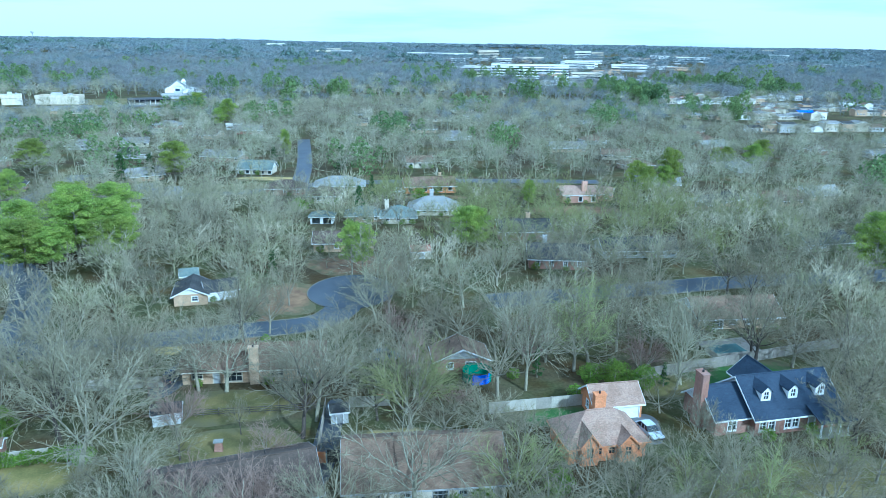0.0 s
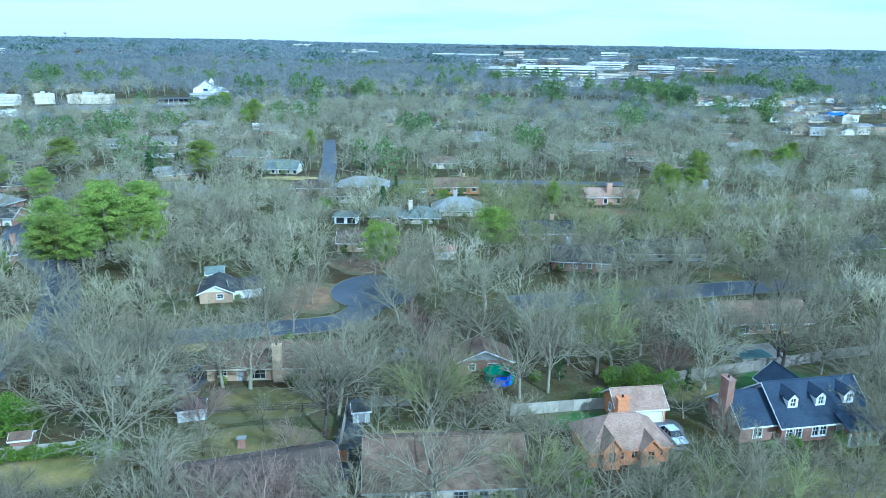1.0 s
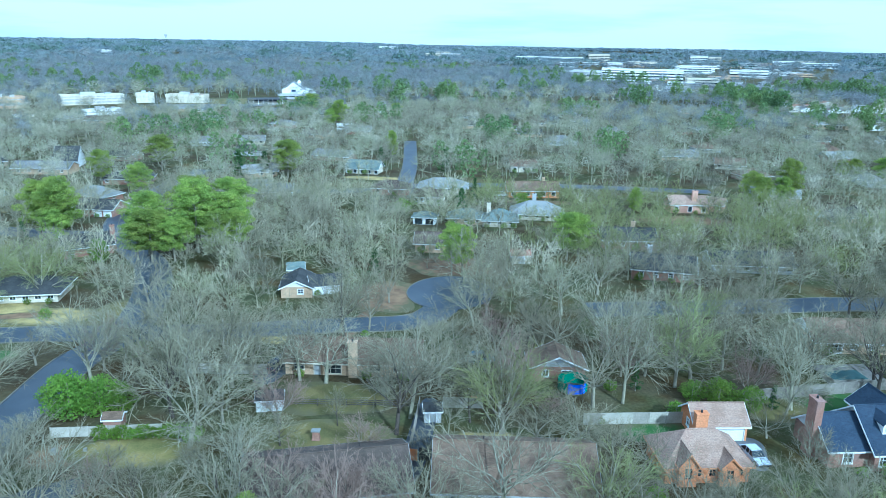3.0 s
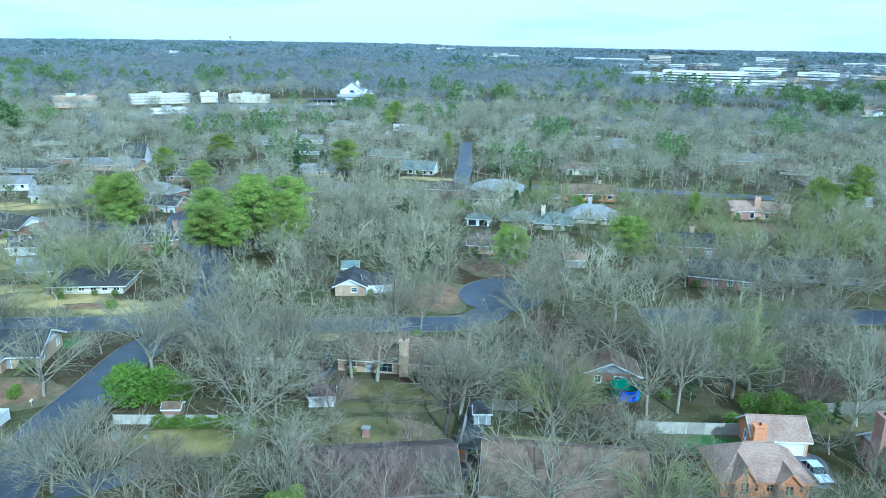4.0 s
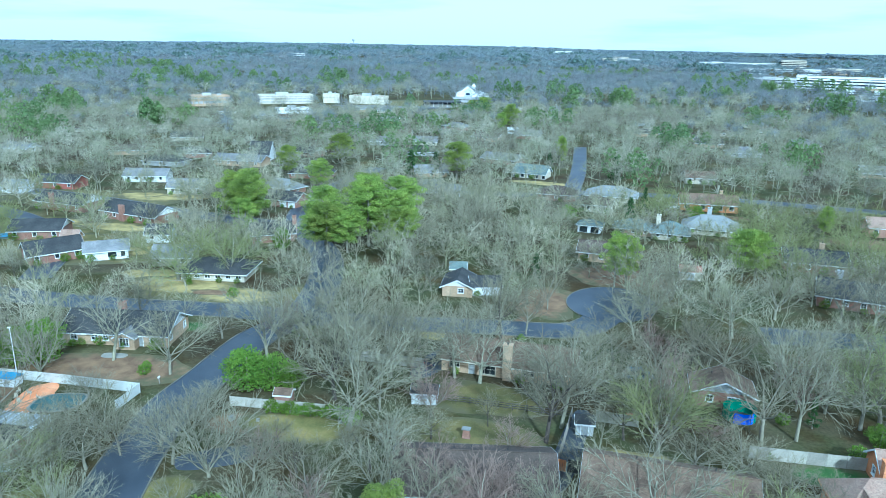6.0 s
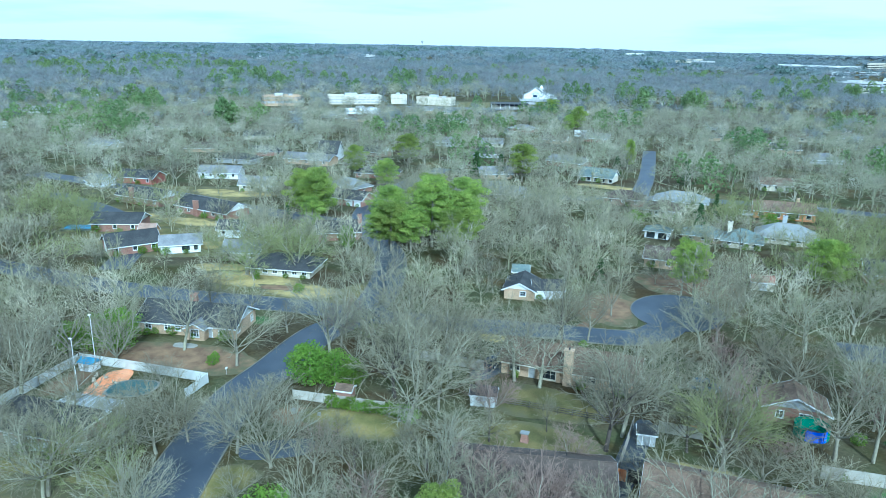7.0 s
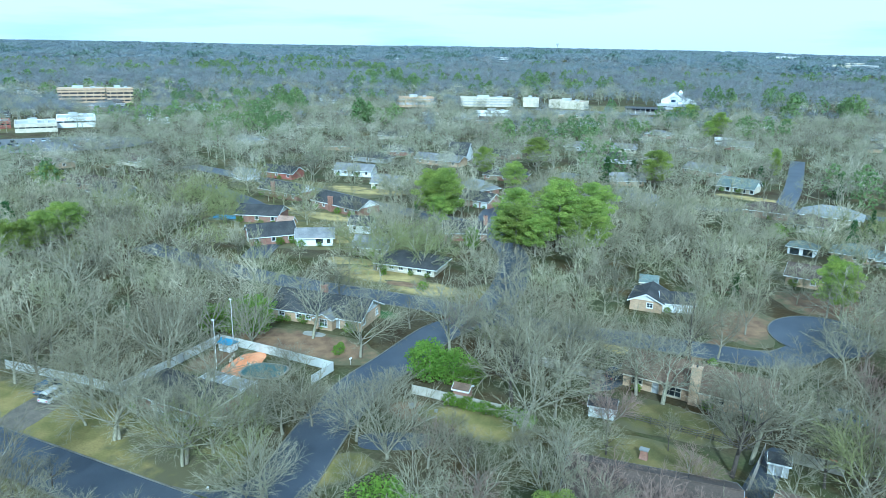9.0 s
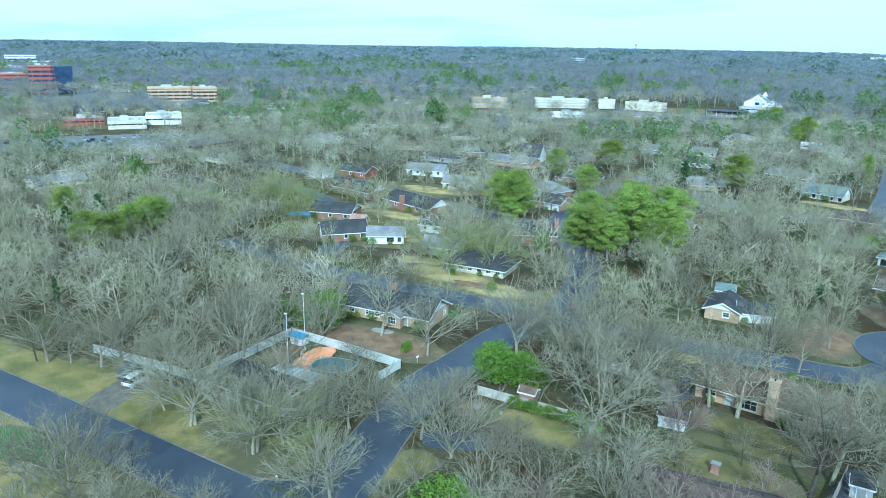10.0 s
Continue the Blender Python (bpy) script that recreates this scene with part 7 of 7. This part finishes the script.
# streets, yards and walls that stay open to view from the air
VIEWS = {
    "gardens to the east": ((50.5, 91, 5), (45.5, 90.8, 5), (40.9, 91.5, 5), (47.4, 106.2, 5), (49.1, 113.2, 3.5), (35.2, 104.2, 3), (36.4, 108.4, 3), (29.3, 88.6, 3), (25.5, 91.9, 4), (23.1, 85, 5), (19, 83.5, 5), (19.2, 93.9, 3), (18.9, 97.3, 3), (12.8, 96.1, 3), (3.9, 101, 2.6)),
    "middle gardens": ((2.2, 108, 3.5), (-2.1, 79.1, 4), (-10.9, 86.8, 3), (-13.1, 95.7, 2), (-12.8, 84.1, 3), (-14.5, 88.8, 2), (-16.5, 90, 2), (-15.7, 83.4, 2), (-23.9, 104.1, 2), (-29.7, 113.1, 3), (-33.2, 123.3, 3), (-31.1, 104.9, 2), (-26.3, 83.1, 4), (-29.8, 92.6, 4), (-33.6, 102.8, 3.5)),
    "gardens to the west": ((-32.1, 82.3, 4), (-39.2, 88.2, 2.6), (-43.9, 78.7, 3), (-49.5, 79.9, 3), (-49.3, 77.6, 4), (-50.7, 76.7, 5), (-54.8, 78.9, 3), (-68.1, 85.1, 3), (-63.3, 72.7, 3.5), (-77.2, 78.8, 4), (-89.6, 86.7, 4), (-57, 53.8, 3), (-79.6, 72.5, 3), (-85.3, 76.3, 6), (-59.5, 53.1, 4)),
    "corner street": ((-65.1, 55.1, 5), (-95.9, 76.1, 4), (-92.6, 72.2, 3), (-87.3, 66.7, 4), (-90.6, 67.5, 4), (-90.9, 59.1, 3), (-82.8, 50.2, 2), (-69, 41.7, 3), (-90.6, 47.7, 2), (-84.2, 39.7, 4), (-106.8, 41.4, 4), (-107.6, 37.7, 5), (-102.1, 34.6, 3)),
    "eastern streets": ((59.7, 115, 4), (51.6, 124.1, 4), (60.5, 152.1, 5), (55, 149.2, 4), (46.3, 236.6, 5), (-2.6, 213.5, 6), (-5.1, 249.3, 6), (-5.4, 166.3, 2.5), (-14.1, 202.3, 5), (-24.4, 205.1, 3.5), (-37.7, 250.1, 6)),
    "far street": ((-24.4, 149.7, 4), (-32.2, 185.8, 3), (-24.9, 141.3, 6), (-35.6, 201.1, 3), (-43, 233.7, 5), (-25.3, 133, 4), (-68.7, 348.7, 8), (-31.8, 145.3, 4), (-32.8, 135.9, 5), (-61.9, 253.6, 4), (-75.2, 281.3, 7), (-64.6, 215.9, 4), (-40.1, 121.8, 2.5), (-48.3, 141.1, 4)),
    "western streets": ((-55.2, 145.5, 2), (-52.2, 135.2, 4), (-86, 154, 3), (-73.1, 110.1, 4), (-125.1, 177, 4), (-133.6, 188.7, 4), (-115.8, 160.1, 2.5), (-97.5, 133.2, 4), (-216.1, 292.3, 6), (-93.6, 120.7, 4), (-98.5, 126.3, 4), (-86.2, 107.7, 4), (-96.9, 113.8, 5), (-106, 122.1, 6), (-95.4, 104.8, 4)),
    "upper lawns": ((-173.1, 185.7, 5), (-163.9, 170.2, 5), (-136, 138, 3), (-186.6, 183, 4), (-108.6, 101.4, 4), (-163, 149.8, 6), (-133.9, 119, 4), (-148.5, 127.1, 5), (-99.5, 84.6, 5), (-141.8, 116.9, 5), (-172.9, 138.7, 5), (-191.3, 153, 5), (-161.5, 93, 5), (-235.5, 130.2, 4), (-128.2, 31.7, 5)),
    "town": ((-580, 290, 26), (-565, 306, 16), (-745, 236, 26), (-445, 185, 24), (-475, 168, 16), (-247, 652, 22), (-300, 553, 24), (-333, 548, 14), (-355, 518, 34), (-397, 468, 20), (-306, 450, 14), (-233, 564, 22), (-270, 585, 40), (-395, 150, 40)),
    "terraces": ((185, 512, 18), (215, 508, 18), (250, 508, 20), (280, 510, 18), (330, 552, 20), (205, 636, 14), (240, 640, 16), (280, 645, 16), (205, 440, 14), (240, 442, 14), (265, 445, 12), (300, 584, 18), (340, 590, 18), (370, 525, 18)),
}
# places that no crown reaches over
OPEN = {
    "cul_de_sac": ((-24.9, 141.3, 5), (-25.1, 132.1, 3), (-24.2, 149.8, 3), (-22.1, 144.2, 3), (-26.0, 127.8, 2.5), (-32.8, 135.9, 4), (-52.8, 136.8, 3)),
    "yards": ((-39.2, 88.2, 2), (4.0, 101.9, 2), (29.3, 88.6, 2), (49.4, 113.9, 3), (60.8, 152.9, 3), (-49.3, 77.6, 3), (-50.7, 76.7, 4)),
    "corner": ((-65.1, 55.1, 3), (-59.5, 53.1, 3), (-77.2, 78.8, 3), (-90.6, 67.5, 3), (-106.8, 41.4, 3), (-106.0, 122.1, 5), (-98.7, 126.1, 3), (-95.9, 116.6, 4)),
    "pines": ((-20.6, 157.6, 2.5), (7.1, 176.7, 2.5)),
    "upper_lawns": ((-148.5, 127.1, 4), (-173.1, 185.7, 4), (-186.6, 183.0, 3), (-141.8, 116.9, 4), (-133.9, 119.0, 3), (-136.0, 138.0, 3), (-162.4, 149.2, 5), (-178.9, 124.0, 3), (-172.9, 138.7, 4)),
    "far_houses": ((-14.2, 204.3, 4), (-2.6, 213.5, 5), (-35.7, 201.8, 2.5), (-75.5, 282.6, 5), (-5.1, 249.3, 4), (46.4, 237.5, 4), (-68.7, 348.7, 4)),
}
VX, VY, VR, VW = (np.array(c, float) for c in zip(*[(*v, w) for d, w in ((VIEWS, 0), (OPEN, 1)) for a in d.values() for v in a]))
VIEW_HEIGHT = 52.0
CX, CY, CR = (np.array(c, float) for c in zip(*CLEAR))
FX = [(x, y, math.cos(radians(w)), math.sin(radians(w)), L / 2 + 1.4, W / 2 + 1.4) for x, y, w, L, W in FOOT]
FXA = np.array(FX)


def headroom(x, y, height, open_only):
    """The height to which a tree at x, y may grow before it hides an open yard behind it from the air; 0 where it stands in one."""
    r = math.hypot(x, y)
    along, lat = (VX * x + VY * y) / r, np.abs(VX * y - VY * x) / r
    if np.any(np.hypot(VX - x, VY - y) < VR * 0.8 + VW * 1.5):
        return 0.0
    behind = (lat < VR * (0.55 + 0.2 * VW) + 2.0 + 2.4 * VW) & (along > r + VR * 0.5)
    if open_only:
        behind &= VW > 0
    if not behind.any():
        return height
    low = VIEW_HEIGHT * (1 - r / np.maximum(along[behind] - VR[behind] * 0.3, r + 0.1))
    far_low = VIEW_HEIGHT * (1 - r / (along[behind] + VR[behind] * 0.6))
    bad = (far_low > 0.3 * height) & (low < height)
    return float(min(height, low[bad].min())) if bad.any() else height


def free(x, y, road_gap=1.0):
    """Whether a tree may stand at x, y: off roads and out of houses."""
    for ln, hw in ROADS:
        if np.min(np.hypot(ln[:, 0] - x, ln[:, 1] - y)) < hw + road_gap:
            return False
    dx, dy = x - FXA[:, 0], y - FXA[:, 1]
    u, v = dx * FXA[:, 2] + dy * FXA[:, 3], -dx * FXA[:, 3] + dy * FXA[:, 2]
    if np.any((np.abs(u) < FXA[:, 4]) & (np.abs(v) < FXA[:, 5])):
        return False
    return not np.any(np.hypot(CX - x, CY - y) < CR)


LIMIT = {}


def scatter(r0, r1, step, seed, see=True, a0=-0.62, a1=1.38, gap=0.8, tall=14.0):
    q = np.random.default_rng(seed)
    out = []
    n = int(r1 / step) + 2
    for i in range(-n, n):
        for j in range(-2, n):
            x, y = (i + 0.5 * (j % 2) + q.uniform(-0.38, 0.38)) * step, (j + q.uniform(-0.38, 0.38)) * step * 0.9
            r = math.hypot(x, y)
            if not r0 <= r < r1 or not a0 < math.atan2(-x, y) < a1:
                continue
            if r < 700:
                if not free(x, y, gap):
                    continue
                if see:
                    LIMIT[x, y] = headroom(x, y, tall, q.random() < (0.06 if r < 128 else 0.3))
                    if LIMIT[x, y] < 4.0:
                        continue
            out.append((x, y))
    return out


pick = random.Random(21)
near = 0
for x, y in scatter(50, 128, 5.2, 3, tall=17.0):
    if any(math.hypot(x - tx, y - ty) < 4.0 for tx, ty in TREES) or near > 300:
        continue
    r = math.hypot(x, y)
    key = pick.choices(("oak", "dark", "pale", "bud", "red", "broom"), (56, 18, 9, 6, 6, 5))[0]
    hgt = pick.uniform(8, 12) if r < 75 else pick.uniform(10, 16)
    hgt *= 0.75 if key in ("red", "broom") else 1
    bare_tree(key, x, y, min(hgt, LIMIT[x, y]), fat=pick.uniform(0.95, 1.3) * max(1.0, min(1.5, hgt / LIMIT[x, y])))
    near += 1


def template(seed, height, spread, counts, twig_r, sides=(5, 3, 3, 3), lim=0.025):
    q = np.random.default_rng(seed)
    o = scaled(grow(q, height, spread, counts, 0.3, 0.28, 0.05, 0.14, (0.6, 1.3)), height)
    return arrays(o, 0, len(o), sides, lim, twig_r, 2)


def brush(seed, height, spread, n, r):
    """A far bare tree: slender twigs fanning out to a rounded crown, a few limbs and a trunk."""
    q = np.random.default_rng(seed)
    d = q.normal(0, 1, (n, 3))
    d[:, 2] = np.abs(d[:, 2]) * 1.1 - 0.25
    d /= np.linalg.norm(d, axis=1)[:, None]
    mid_ = np.array([0, 0, height * 0.55])
    size = np.array([spread, spread, height * 0.45])
    top = mid_ + d * size * q.uniform(0.8, 1.05, (n, 1))
    low = mid_ + (d + q.normal(0, 0.3, (n, 3))) * size * q.uniform(0.2, 0.6, (n, 1))
    m = 7
    e = mid_ + q.normal(0, 0.45, (m, 3)) * size
    s = np.tile([[0, 0, height * 0.25]], (m, 1)).astype(float)
    return merge([blades(low, top, r, q), tubes(s, e, np.full(m, r * 2.0), None, 3), tubes(np.array([[0, 0, -0.3]]), np.array([[0, 0, height * 0.7]]), np.array([r * 2.6]), None, 3)])


def clump(seed, height, spread, n, size):
    """A far evergreen: a rounded crown of folded leaf clumps."""
    q = np.random.default_rng(seed)
    f = q.uniform(0.12, 1, n)
    a = q.uniform(0, 6.28, n)
    w = spread * np.sin(0.3 + f * 2.55) * q.uniform(0.5, 1.0, n)
    p = np.stack([np.cos(a) * w, np.sin(a) * w, height * f], 1)
    d = q.normal(0, 1, (n, 3))
    b = q.normal(0, 1, (n, 3))
    d /= np.linalg.norm(d, axis=1)[:, None]
    b /= np.linalg.norm(b, axis=1)[:, None]
    v = np.stack([p - d * size, p + b * size * 0.7, p + d * size, p - b * size * 0.7], 1).reshape(-1, 3)
    i = np.arange(n)[:, None] * 4
    return v, np.concatenate([i + [[0, 1, 2]], i + [[0, 2, 3]]]).reshape(-1, 3)


def woodland(name, places, templates, mat, label, lo, hi, seed, wide=(0.85, 1.15)):
    q = np.random.default_rng(seed)
    groups = [[] for _ in templates]
    for x, y in places:
        groups[q.integers(len(templates))].append((x, y))
    pieces = []
    for (v, f), g in zip(templates, groups):
        if not g:
            continue
        g = np.array(g)
        n = len(g)
        k, w, t = np.minimum(q.uniform(lo, hi, n), [LIMIT.get(tuple(p), 99) / 14 for p in g.tolist()]), q.uniform(*wide, n), q.uniform(0, 6.28, n)
        c, s = np.cos(t) * w * k, np.sin(t) * w * k
        X = v[None, :, 0] * c[:, None] - v[None, :, 1] * s[:, None] + g[:, 0:1]
        Y = v[None, :, 0] * s[:, None] + v[None, :, 1] * c[:, None] + g[:, 1:2]
        Z = v[None, :, 2] * k[:, None] + relief(g[:, 0], g[:, 1])[:, None]
        pieces.append((np.stack([X, Y, Z], 2).reshape(-1, 3), (f[None] + (np.arange(n) * len(v))[:, None, None]).reshape(-1, 3)))
    v, f = merge(pieces)
    ob = new(name, tri_mesh(name, v, f, M[mat]))
    tagged(ob, label, "trees", kind="stuff")
    return len(f)


mid = [p for p in scatter(128, 262, 7.4, 4, tall=14) if not any(math.hypot(p[0] - tx, p[1] - ty) < 4.5 for tx, ty in TREES)]
tone = lambda p: math.sin(p[0] / 37 + 1) + math.sin(p[1] / 29 + p[0] / 60) + pick.uniform(-1.2, 1.2)
kinds = [tone(p) for p in mid]
T_MID = [template(40 + i, 14, 7.0, (8, 6, 5, 5), 0.032, lim=0.042) for i in range(6)]
woodland("garden_trees", [p for p, k in zip(mid, kinds) if -1.9 <= k <= 1.3], T_MID, "wood_mid", "bare winter trees filling the gardens", 0.6, 1.0, 1)
woodland("garden_trees", [p for p, k in zip(mid, kinds) if k > 1.3], T_MID, "twig_green", "bare trees with olive budding twigs", 0.55, 0.95, 2)
woodland("garden_trees", [p for p, k in zip(mid, kinds) if k < -1.9], T_MID, "twig_pale", "pale-limbed bare winter trees", 0.65, 1.05, 3)
T_FAR = [brush(60 + i, 14, 6.4, 130, 0.085) for i in range(5)]


def evergreen_spots(places, share, size, seed):
    """Loose stands: places near one of some random centres."""
    q = random.Random(seed)
    c = [q.choice(places) for _ in range(max(3, int(len(places) * share / size)))]
    return set(p for p in places if any(math.hypot(p[0] - a, p[1] - b) < 12 + math.hypot(a, b) * 0.012 for a, b in c) and q.random() < 0.6)


def takes_haze_tint(p, a, b, seed=0.0):
    """Whether a tree takes the next haze-tinted colour, gradually between a and b metres."""
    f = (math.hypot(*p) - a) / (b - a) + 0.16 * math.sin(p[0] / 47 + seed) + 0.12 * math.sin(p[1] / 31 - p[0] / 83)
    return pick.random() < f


far = scatter(262, 640, 9.4, 6)
ev = evergreen_spots(far, 0.06, 4, 31)
bare = [p for p in far if p not in ev]
# trees whose base colour is greyed to paint the haze of distance
mist_tinted = set(p for p in bare if takes_haze_tint(p, 440, 840))
woodland("woods", [p for p in bare if p not in mist_tinted], T_FAR, "wood_far", "bare winter woods between the houses", 0.6, 1.0, 4)
woodland("woods", sorted(mist_tinted), T_FAR, "wood_mist_tint", "grey winter woods between the houses", 0.6, 1.0, 14)
woodland("evergreens", sorted(ev), [clump(80 + i, 14, 4.5, 170, 0.75) for i in range(3)], "pine_far", "scattered pines among the bare woods", 0.7, 1.2, 5)
town = lambda p, lo, hi, share: 0.03 < p[0] / p[1] < 0.36 and lo < math.hypot(*p) < hi and pick.random() < share
dist = [p for p in scatter(640, 1500, 16, 7, True, -0.6, 1.36) if not town(p, 880, 1500, 0.72)]
ev = evergreen_spots(dist, 0.07, 5, 32)
bare = [p for p in dist if p not in ev]
near_ = set(p for p in bare if not takes_haze_tint(p, 440, 840))
# these trees get the blue-grey base colour that paints the thicker haze
hazy = set(p for p in bare if p not in near_ and takes_haze_tint(p, 1050, 2000, 2.0))
T_DIST = [brush(90 + i, 13, 8.2, 80, 0.14) for i in range(5)]
woodland("woods", [p for p in bare if p not in near_ and p not in hazy], T_DIST, "wood_mist_tint", "bare winter woods on the rising ground", 0.75, 1.25, 8)
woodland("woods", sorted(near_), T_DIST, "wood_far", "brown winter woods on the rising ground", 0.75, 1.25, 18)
woodland("woods", sorted(hazy), T_DIST, "wood_haze_tint", "hazy winter woods on the rising ground", 0.75, 1.25, 19)
woodland("evergreens", sorted(ev), [clump(95 + i, 15, 6, 70, 1.4) for i in range(3)], "pine_far", "pine stands on the rising ground", 0.7, 1.1, 9)
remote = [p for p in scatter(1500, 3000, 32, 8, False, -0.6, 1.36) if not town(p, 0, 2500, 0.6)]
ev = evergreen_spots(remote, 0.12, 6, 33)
# haze over these far evergreens comes from their greyed base colour
woodland("evergreens", sorted(ev), [clump(330 + i, 17, 14, 60, 3.2) for i in range(3)], "pine_haze_tint", "hazy evergreen patches in the distance", 0.8, 1.15, 16)
bare = [p for p in remote if p not in ev]
mist_tinted = set(p for p in bare if not takes_haze_tint(p, 1050, 2000, 2.0))
# from here to the horizon haze is painted by grey and blue-grey base colours
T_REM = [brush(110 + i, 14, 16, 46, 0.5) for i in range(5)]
woodland("far_woods", [p for p in bare if p not in mist_tinted], T_REM, "wood_haze_tint", "blue-grey winter woods in the distance", 0.75, 1.2, 10)
woodland("far_woods", sorted(mist_tinted), T_REM, "wood_mist_tint", "grey winter woods in the distance", 0.75, 1.2, 20)
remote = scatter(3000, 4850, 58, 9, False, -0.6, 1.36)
woodland("far_woods", remote, [brush(120 + i, 15, 30, 34, 1.4) for i in range(4)], "wood_haze_tint", "blue-grey winter woods on the horizon", 0.8, 1.25, 11)


# pine stands round the town and the school
STANDS = [(146, 712, 9, 16), (158, 690, 9, 14), (168, 672, 8, 12), (172, 634, 7, 9), (168, 594, 5, 6), (258, 822, 10, 18), (280, 828, 9, 16), (308, 835, 9, 16), (326, 842, 7, 14), (358, 815, 7, 14), (200, 496, 4, 4), (28, 915, 12, 22), (84, 955, 12, 24),
          (-7, 768, 5, 9), (-119, 545, 3, 4), (-1022, 705, 26, 45), (-1180, 1060, 24, 50), (-662, 695, 14, 30), (-443, 366, 5, 6), (-312, 318, 4, 5), (-528, 604, 12, 22), (-196, 668, 6, 8), (-560, 700, 12, 35), (-880, 900, 22, 60),
          (-95, 640, 6, 14), (60, 640, 6, 14), (-160, 700, 8, 20), (-470, 800, 14, 40), (-760, 560, 10, 30), (330, 720, 8, 18), (400, 640, 8, 16), (-30, 1050, 12, 30)]
qs = random.Random(77)
spots = [(x + qs.gauss(0, r), y + qs.gauss(0, r)) for x, y, n, r in STANDS for _ in range(n)]
woodland("evergreens", spots, [clump(300 + i, 17, 5.5, 260, 0.95) for i in range(4)], "pine_far", "pine stands round the far town and school", 0.75, 1.25, 15)
for k, (x, y, yaw, L, W) in enumerate(FOOT):
    if 100 < math.hypot(x, y) < 300 and L > 8 and (x, y) not in MID:
        c, s = math.cos(radians(yaw)), math.sin(radians(yaw))
        for u in (-0.38, 0.12, 0.41)[: 2 + k % 2]:
            evergreen("hedge", x + u * L * c + (W / 2 + 1.0) * s, y + u * L * s - (W / 2 + 1.0) * c, 1.3 + 0.7 * ((k * 7 + int(u * 10)) % 3) / 2, k)
